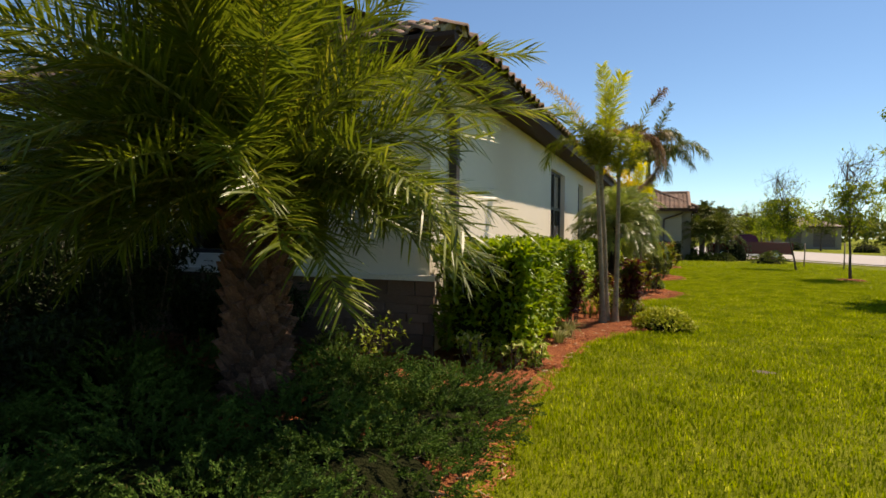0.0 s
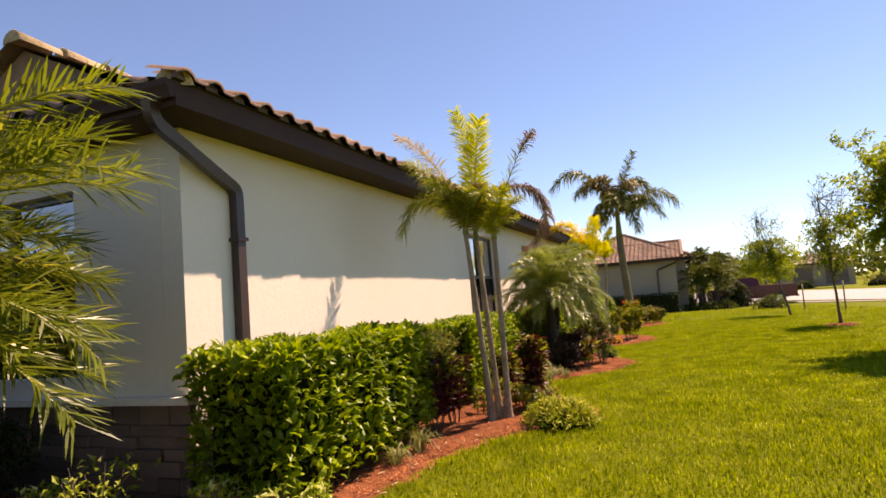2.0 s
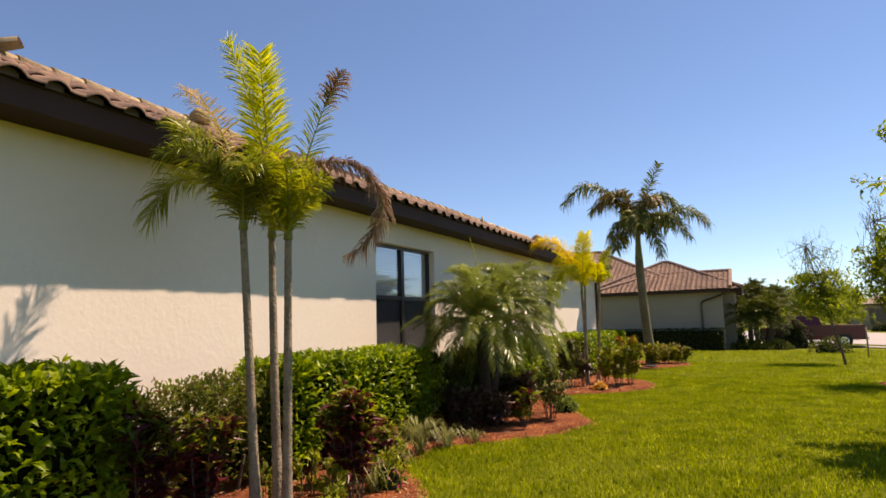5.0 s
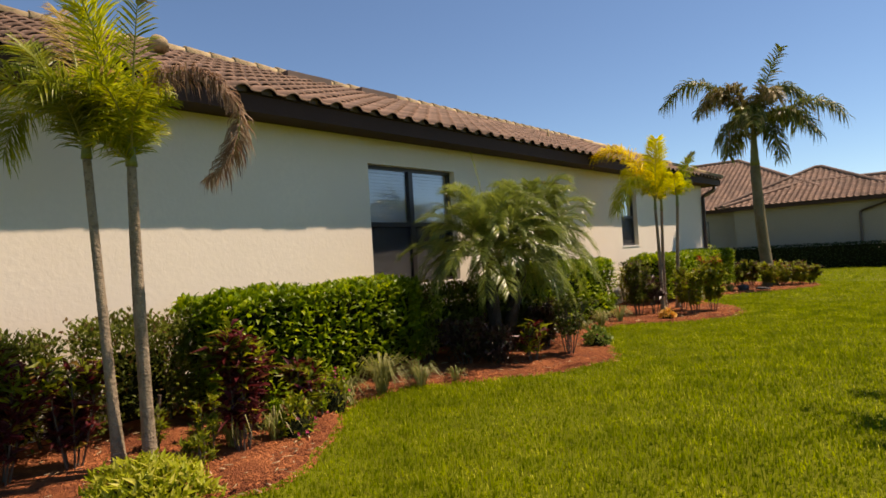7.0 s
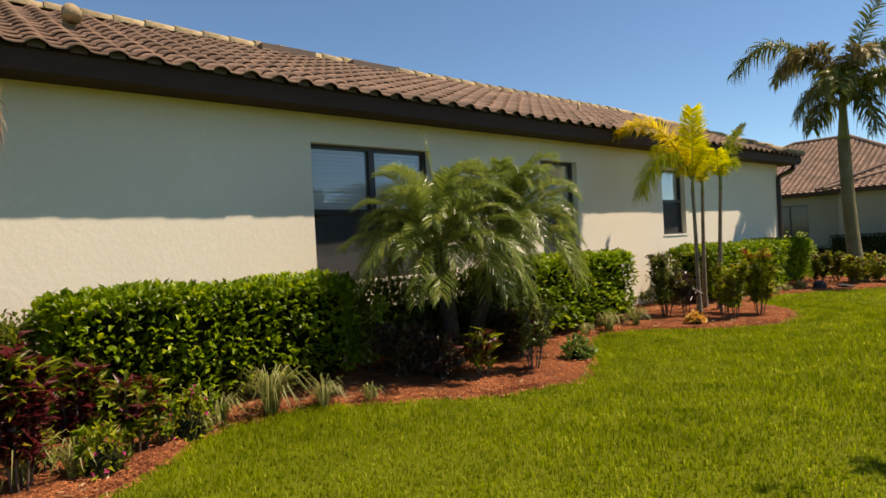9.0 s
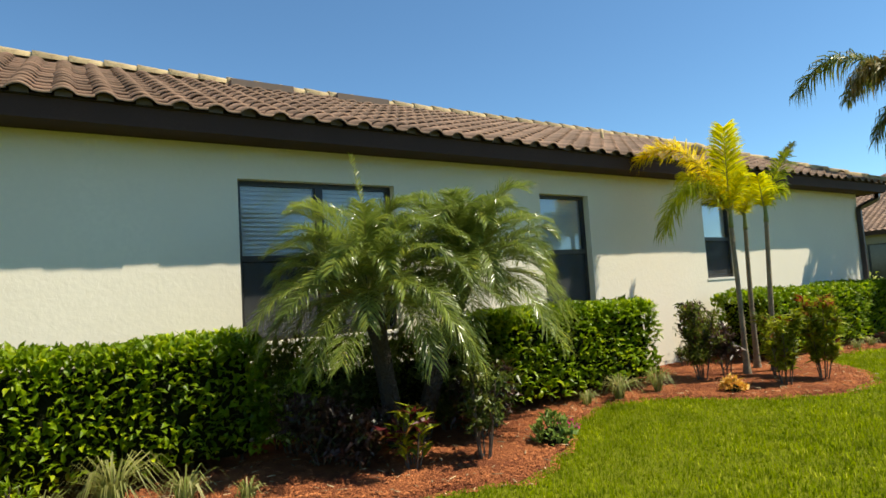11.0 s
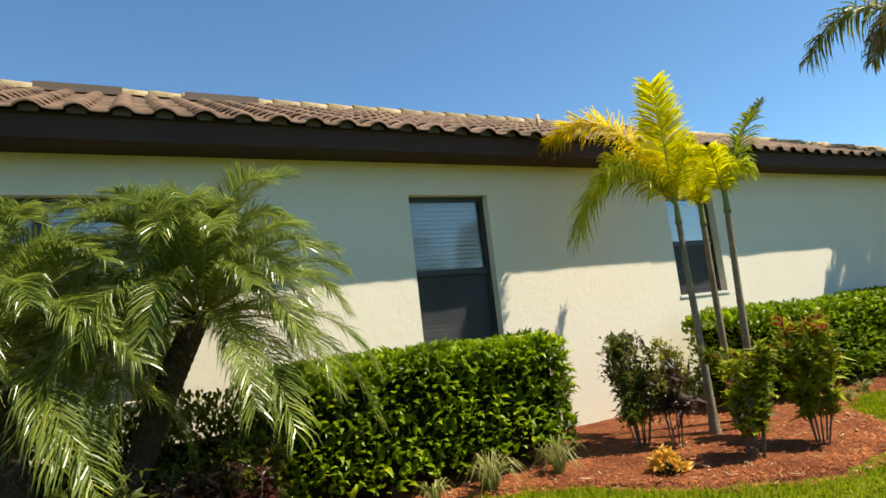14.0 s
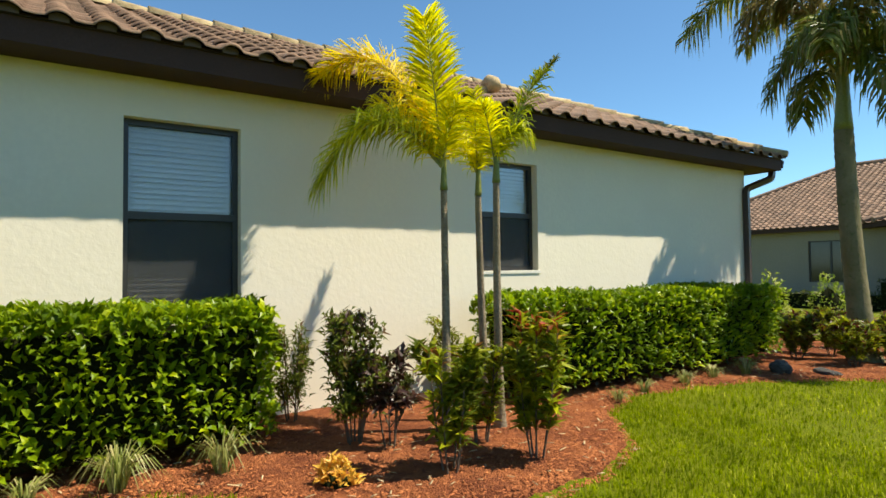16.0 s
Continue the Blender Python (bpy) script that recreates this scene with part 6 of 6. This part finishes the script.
for x, y, r in ((4.37, 21.1, 0.42), (4.75, 14.9, 0.4)):
    me = Mesh()
    z = ground_z(x, y)
    ring = 18
    for q, h in ((1.0, 0.0), (0.75, 0.035), (0.3, 0.05), (0.03, 0.05)):
        for i in range(ring):
            a = 2 * math.pi * i / ring
            k = r * q * (1 + 0.12 * noise.noise((math.cos(a) * 2, math.sin(a) * 2, y)))
            me.v.append((x + math.cos(a) * k, y + math.sin(a) * k, z + h))
    for j in range(3):
        for i in range(ring):
            me.f.append((j * ring + i, j * ring + (i + 1) % ring, (j + 1) * ring + (i + 1) % ring, (j + 1) * ring + i))
    tagged(new("mulch_ring", me.data("mulch_ring", M_MULCH, True)), "ring of brown mulch round a young tree", "mulch ring", kind="structure")
for x, y in ((5.6, 33.5), (6.6, 31.0)):
    me = Mesh()
    z = ground_z(x, y)
    me.tube([(x, y, z - 0.1), (x + 0.02, y, z + 1.15)], [0.03, 0.026], 7)
    tagged(new("stake", me.data("stake", M_POST, True)), "thin wooden tree stake on the lawn", "stake", "lawn stakes")

# Stones by the far bed edge
def rock(x, y, r, label, mat):
    bm = bmesh.new()
    bmesh.ops.create_icosphere(bm, subdivisions=2, radius=1)
    for v in bm.verts:
        q = 1 + 0.25 * noise.noise(v.co * 1.7 + Vector((x, y, 0)))
        v.co = Vector((v.co.x * r[0] * q + x, v.co.y * r[1] * q + y, v.co.z * r[2] * q + bed_z(x, y) + r[2] * 0.5))
    me = bpy.data.meshes.new("rock")
    bm.to_mesh(me)
    bm.free()
    me.materials.append(mat)
    tagged(new("rock", me), label, "rock")


rock(-1.22, 24.62, (0.13, 0.11, 0.11), "rounded dark grey garden stone", M_ROCK)
rock(-0.82, 24.95, (0.15, 0.07, 0.045), "flat pale-topped garden stone", M_ROCK)
rock(-0.95, 25.1, (0.1, 0.08, 0.04), "low dark garden stone", M_ROCK)


# ---- the neighbouring house and the far side of the street ----
def hip_house(name, label, x0, x1, y0, y1, zb, ze, zr, over, openings, wall_mat, roof_mat, tiles=False, gable=False):
    """A simple hip-roofed house: walls, roof, eaves, and openings on its -y side: (x0, x1, z0, z1, kind)."""
    ob = thing(name, label, "house", ((x0 + x1) / 2, (y0 + y1) / 2, zb))
    holes = [q[:4] for q in openings]
    part("wall", wall_along_x(y0, y0 + 0.2, x0, x1, zb - 0.4, ze + 0.1, holes), wall_mat, ob)
    for q in ((x0, x0 + 0.2, y0 + 0.202, y1), (x1 - 0.2, x1, y0 + 0.202, y1), (x0 + 0.202, x1 - 0.202, y1 - 0.2, y1), (x0 + 0.3, x1 - 0.3, y0 + 0.8, y0 + 0.9)):
        me = Mesh()
        me.box(*q, zb - 0.4, ze + 0.1)
        part("wall", me, wall_mat, ob)
    for a, b, c, d, kind in openings:
        me = Mesh()
        if kind == "window":
            for q in ((a, a + 0.06, c, d), (b - 0.06, b, c, d), (a + 0.06, b - 0.06, d - 0.06, d), (a + 0.06, b - 0.06, c, c + 0.06), ((a + b) / 2 - 0.04, (a + b) / 2 + 0.04, c + 0.06, d - 0.06)):
                me.box(q[0], q[1], y0 + 0.06, y0 + 0.12, q[2], q[3])
            win = part("window", me, M_BRONZE, ob)
            me = Mesh()
            me.box(a + 0.06, b - 0.06, y0 + 0.09, y0 + 0.095, c + 0.06, d - 0.06)
            part("pane", me, M_DARKPANE, win)
        else:
            k = 4
            for i in range(k):
                me.box(a, b, y0 + 0.08, y0 + 0.13, c + (d - c) * i / k + 0.01, c + (d - c) * (i + 1) / k - 0.01)
            part("garage_door", me, M_GARAGE, ob)
    e0, e1, f0, f1 = x0 - over, x1 + over, y0 - over, y1 + over
    run = min((e1 - e0), (f1 - f0)) / 2
    me = Mesh()
    if (e1 - e0) >= (f1 - f0):
        r0, r1 = (e0 + run, (f0 + f1) / 2, zr), (e1 - (0 if gable else run), (f0 + f1) / 2, zr)
        fs = [(0, 1, 5, 4), (2, 3, 4, 5), (1, 2, 5), (3, 0, 4), (3, 2, 1, 0)]
    else:
        r0, r1 = ((e0 + e1) / 2, f0 + run, zr), ((e0 + e1) / 2, f1 - run, zr)
        fs = [(0, 1, 4), (1, 2, 5, 4), (2, 3, 5), (3, 0, 4, 5), (3, 2, 1, 0)]
    me.add([(e0, f0, ze + 0.16), (e1, f0, ze + 0.16), (e1, f1, ze + 0.16), (e0, f1, ze + 0.16), r0, r1], fs)
    rf = part("roof", me, roof_mat, ob)
    me = Mesh()
    eave_ring(me, e1 - 0.02, f0 + 0.02, f1 - 0.02, e0 + 0.02, 0.03, ze - 0.03, ze + 0.15)
    me.box(e0 + 0.05, e1 - 0.05, f0 + 0.05, y0 - 0.01, ze, ze + 0.02)
    part("fascia", me, M_FASCIA, ob)
    if tiles:
        # courses of S-tiles on the front slope
        sl = (zr - ze - 0.16) / run
        an = math.atan(sl)
        me = Mesh()
        nk = int(run / math.cos(an) / COURSE)
        for k in range(nk):
            s = k * COURSE - 0.04
            w = s * math.cos(an)
            y, z = f0 + w, ze + 0.17 + s * math.sin(an)
            for j in range(int((e1 - e0) / 0.2905)):
                x = e0 + 0.15 + j * 0.2905
                if e0 + w < x < e1 - (0 if gable else w):
                    m = Matrix.Translation((x, y, z)) @ Matrix.Rotation(-math.pi / 2, 4, "Z") @ Matrix.Rotation(an, 4, "Y")
                    me.add([m @ v for v in tv[TN:]], [tuple(i - TN for i in f) for f in tf if min(f) >= TN])
        part("roof_tiles", me, M_TILE, rf, "", True, "stuff")
        for p, q in (((e0, f0, ze + 0.2), r0), ((e1, f0, ze + 0.2), r1), (r0, r1)):
            mc = Mesh()
            mc.tube([Vector(p) + Vector((0, 0, 0.05)), Vector(q) + Vector((0, 0, 0.05))], 0.12, 8)
            part("ridge", mc, M_TILE, rf)
    return ob


# These walls face away from the sun; their stucco colour includes that shade.
hip_house("neighbour_house", "neighbouring cream house, wall shade in its colour, with brown tiled hip roof", -17.5, -1.6, 45.6, 58.5, -0.55, 2.85, 6.5, 0.45,
          [(-14.5, -12.7, 0.55, 2.4, "window"), (-10.1, -8.3, 0.55, 2.4, "window")], M_STUCCO_FAR_SHADE, M_TILE, True)
hip_house("neighbour_wing", "middle tiled wing of the neighbouring house", -7.2, 1.05, 45.3, 53.2, -0.55, 2.85, 5.15, 0.45, [], M_STUCCO_FAR_SHADE, M_TILE, True)
hip_house("neighbour_wing", "low gabled wing of the neighbouring house", -6.6, 0.45, 44.6, 50.4, -0.55, 2.85, 4.22, 0.45, [], M_STUCCO_FAR_SHADE, M_TILE, True, True)
me = Mesh()
me.tube(bent([(0.5, 44.2, 2.85), (0.5, 44.3, 2.7), (-0.7, 44.52, 2.3), (-0.7, 44.52, -0.4)], 0.15), 0.06, 4)
tagged(new("downspout", me.data("downspout", M_SPOUT)), "dark downspout on the neighbouring house", "downspout")
hip_house("far_house", "pale far house with a grey roof across the street", 13.2, 21.0, 92.0, 100.0, -0.6, 2.3, 3.9, 0.4, [(14.2, 16.4, -0.3, 1.9, "garage"), (17.8, 20.3, -0.3, 1.9, "garage")], M_STUCCO_FAR_SHADE, M_FARROOF)
hip_house("far_house", "pale far house behind the street trees", 31.0, 45.0, 90.0, 98.0, -0.6, 2.4, 4.1, 0.4, [(33, 37.5, -0.3, 1.9, "garage"), (39.5, 41.0, 0.3, 1.7, "window")], M_STUCCO_FAR_SHADE, M_FARROOF)


def far_hedge(x0, x1, y0, y1, h, label, mat, dens=130, leaf=0.13):
    zb = ground_z((x0 + x1) / 2, y0)
    ob = thing("hedge", label, "hedge", ((x0 + x1) / 2, (y0 + y1) / 2, zb), "hedges by the neighbouring house")
    core, lv = Mesh(), Mesh()
    core.box(x0 + 0.1, x1 - 0.1, y0 + 0.1, y1 - 0.1, zb - 0.1, zb + h - 0.1)
    part("inside", core, M_CORE_SHADE, ob)
    for _ in range(int((x1 - x0) * (h + y1 - y0) * dens)):
        if rnd.random() < 0.6:
            p, nrm = Vector((rnd.uniform(x0, x1), y0 + rnd.uniform(0, 0.15), zb + rnd.uniform(0.03, h))), Vector((0, -1, 0.2))
        else:
            p, nrm = Vector((rnd.uniform(x0, x1), rnd.uniform(y0, y1), zb + h - rnd.uniform(0, 0.12))), Vector((0, 0, 1))
        lv.leaf(p, nrm + rdir() * 0.9, nrm + rdir() * 0.5, leaf * rnd.uniform(0.7, 1.2), leaf * 0.45, 0.2)
    part("foliage", lv, mat, ob, kind="stuff")


# The shaded side of this hedge is put into its leaf colour.
far_hedge(-6.6, 0.5, 43.0, 43.9, 1.22, "hedge below the neighbouring wall, its shade put into the leaf colour", M_DEEP_SHADE)
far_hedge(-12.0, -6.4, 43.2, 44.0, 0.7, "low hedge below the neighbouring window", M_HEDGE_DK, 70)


def bush(x, y, r, h, mat, label, n=500, leaf=0.16, group="bushes beyond the lawn"):
    zb = ground_z(x, y)
    ob = thing("bush", label, "bush", (x, y, zb), group)
    core, lv = Mesh(), Mesh()
    ri = 12
    for j in range(5):
        b = math.pi / 2 * j / 4
        for i in range(ri):
            a = 2 * math.pi * i / ri
            q = 0.78 * (1 + 0.25 * noise.noise((math.cos(a) * 1.5 + x, math.sin(a) * 1.5 + y, b)))
            core.v.append((x + math.cos(a) * math.cos(b) * r * q, y + math.sin(a) * math.cos(b) * r * q, zb - 0.05 + math.sin(b) * h * q))
    for j in range(4):
        for i in range(ri):
            core.f.append((j * ri + i, j * ri + (i + 1) % ri, (j + 1) * ri + (i + 1) % ri, (j + 1) * ri + i))
    part("inside", core, M_CORE_SHADE, ob, "", True)
    for _ in range(n):
        a, b = rnd.uniform(0, 2 * math.pi), math.asin(rnd.random() ** 0.8)
        nrm = Vector((math.cos(a) * math.cos(b), math.sin(a) * math.cos(b), math.sin(b)))
        q = 1 + 0.3 * noise.noise((nrm.x * 1.5 + x, nrm.y * 1.5 + y, b)) + rnd.uniform(-0.2, 0.08)
        s = leaf * rnd.uniform(0.6, 1.2)
        lv.leaf((x + nrm.x * r * q, y + nrm.y * r * q, zb + max(0.03, nrm.z * h * q)), nrm + rdir() * 0.8, nrm + rdir() * 0.5, s, s * 0.45, 0.2)
    part("foliage", lv, mat, ob, kind="stuff")


for x, y, r, h, m in ((1.3, 44.5, 0.55, 0.5, M_FARLEAF), (2.2, 44.2, 0.65, 0.45, M_FARLEAF), (3.1, 44.4, 0.7, 0.45, M_FARLEAF), (5.0, 39.6, 0.85, 0.70, M_FARLEAF), (3.95, 46.0, 0.8, 1.45, M_DEEP_SHADE), (3.3, 47.2, 0.9, 1.3, M_DEEP_SHADE),
                      (0.95, 46.6, 0.6, 1.5, M_DEEP_SHADE), (14.0, 84.0, 1.2, 1.0, M_FARLEAF), (20.0, 78.0, 1.5, 1.2, M_FARLEAF), (24.0, 74.0, 1.5, 1.4, M_FARLEAF), (30.5, 76.0, 1.8, 1.5, M_FARLEAF)):
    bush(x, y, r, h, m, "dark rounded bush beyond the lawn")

for x, y, r, h in ((-3.62, 29.2, 0.42, 1.2), (-5.35, 36.0, 0.55, 1.25)):
    bush(x, y, r, h, M_VARIEG, "pale variegated shrub beyond the house corner", 420, 0.12)
for x, y, h, ln, s in ((1.75, 45.5, 1.9, 1.75, 31), (2.75, 45.8, 2.1, 1.8, 32), (2.1, 50.5, 3.2, 1.7, 33), (3.3, 51.0, 3.0, 1.6, 34)):
    zb = ground_z(x, y)
    palm = thing("palm_tree", "squat feather palm with upright yellow-green fronds", "palm tree", (x, y, zb), "palms by the neighbouring house")
    ringed_trunk(palm, ((x, y, zb - 0.1), (x, y, zb + h)), 0.15, 0.13, M_BARK, 0.2, 1.2)
    crown(palm, (x, y, zb + h), 46, ln, [M_FARLEAF if s < 33 else M_HEDGE_DK], 28, 0.40, 0.042, (-15, 80), 0.45, 0.3, 0.4, 0.02, 0.12, s, plume=0.5)

for x, y, h, cr, nl, s, bare in ((5.2, 52.0, 3.9, (1.6, 1.5), 6000, 41, 2.6), (8.2, 60.0, 3.6, (1.5, 1.3), 4500, 42, 9), (6.8, 56.0, 4.2, (1.4, 1.6), 3000, 43, 2.6), (17.0, 84.0, 5.0, (2.4, 1.8), 3500, 44, 9), (22.0, 70.0, 4.6, (2.2, 1.7), 3500, 45, 9),
                           (28.0, 66.0, 5.5, (3.0, 2.0), 4500, 46, 9), (2.0, 70.0, 5.0, (2.5, 1.8), 3000, 47, 9), (-1.0, 75.0, 5.0, (2.8, 1.8), 3000, 48, 9), (6.0, 88.0, 5.0, (3.0, 1.8), 3500, 49, 9), (33.0, 72.0, 5.5, (3.0, 2.0), 3500, 50, 9), (11.0, 98.0, 5.0, (3.2, 2.0), 3500, 51, 9)):
    zb = ground_z(x, y)
    tree("leafy tree beyond the street, with some bare branches", (x, y, zb), (x, y, zb + h), 0.09, 36, M_FARLEAF if s > 43 else M_TREE, nl, 0.2, s, (x, y, zb + h * 0.62), cr, 0.9, "trees beyond the lawn", bare)
# woods on the horizon
lv = Mesh()
for _ in range(9000):
    a = rnd.uniform(-0.35, 1.25)
    d = rnd.uniform(130, 160)
    x, y = math.sin(a) * d, math.cos(a) * d
    hmax = 4.6 + 3.0 * noise.noise((x * 0.05, y * 0.05, 3))
    lv.leaf((x, y, -0.6 + hmax * rnd.random() ** 0.7), rdir(), rdir(1), rnd.uniform(1.0, 2.0), 0.9, 0.2)
tagged(new("far_woods", lv.data("far_woods", M_FARLEAF)), "line of far trees on the horizon", "woods", kind="stuff")


# Red pickup parked beyond the lawn
def pickup(x, y, zb, length=5.3):
    ob = thing("pickup_truck", "dark red pickup truck parked beyond the lawn", "truck", (x, y, zb))
    me = Mesh()
    prof = [(0, 0.45), (0, 1.24), (2.05, 1.27), (2.2, 1.72), (2.5, 1.80), (3.3, 1.78), (3.75, 1.25), (5.1, 1.12), (5.25, 0.95), (5.25, 0.45)]
    for w in (0.0, 1.85):
        for a, b in prof:
            ins = 0.14 if b > 1.4 else 0.0
            me.v.append((x + 5.25 - a, y + (w + ins if w == 0 else w - ins), zb + b))
    k = len(prof)
    for i in range(k):
        me.f.append((i, (i + 1) % k, k + (i + 1) % k, k + i))
    me.f += [tuple(range(k - 1, -1, -1)), tuple(range(k, 2 * k))]
    part("body", me, M_RED, ob, "dark red painted body")
    for a in (1.05, 4.25):
        for w in (0.0, 1.62):
            t = Mesh()
            t.tube([(x + 5.25 - a, y + w - 0.02, zb + 0.38), (x + 5.25 - a, y + w + 0.24, zb + 0.38)], 0.38, 18)
            ty = part("tyre", t, M_RUBBER, ob)
            t = Mesh()
            t.tube([(x + 5.25 - a, y + w - 0.03, zb + 0.38), (x + 5.25 - a, y + w + 0.25, zb + 0.38)], 0.22, 14)
            part("rim", t, M_CHROME, ty)
    for x0, x1 in ((2.32, 2.85), (2.92, 3.42)):
        t = Mesh()
        t.add([(x + 5.25 - x0, y + 0.10, zb + 1.34), (x + 5.25 - x1, y + 0.10, zb + 1.34), (x + 5.25 - x1 + 0.1, y + 0.128, zb + 1.7), (x + 5.25 - x0, y + 0.128, zb + 1.7)], [(0, 1, 2, 3)])
        part("side_window", t, M_BRONZE, ob)
    t = Mesh()
    t.box(x + 5.24, x + 5.28, y + 0.05, y + 0.2, zb + 0.7, zb + 0.95)
    part("tail_lamp", t, M_RED, ob)
    t = Mesh()
    t.box(x + 5.2, x + 5.34, y + 0.1, y + 1.75, zb + 0.42, zb + 0.56)
    part("bumper", t, M_CHROME, ob)


pickup(2.2, 46.6, ground_z(5, 46))

# ---- repeated pieces of the house, last ----
for m in singles:
    ob = part("roof_tile", TILE, None, roof)
    ob.matrix_basis = m
for m in CAPS:
    ob = part("ridge_cap", CAP, None, roof)
    ob.matrix_basis = m
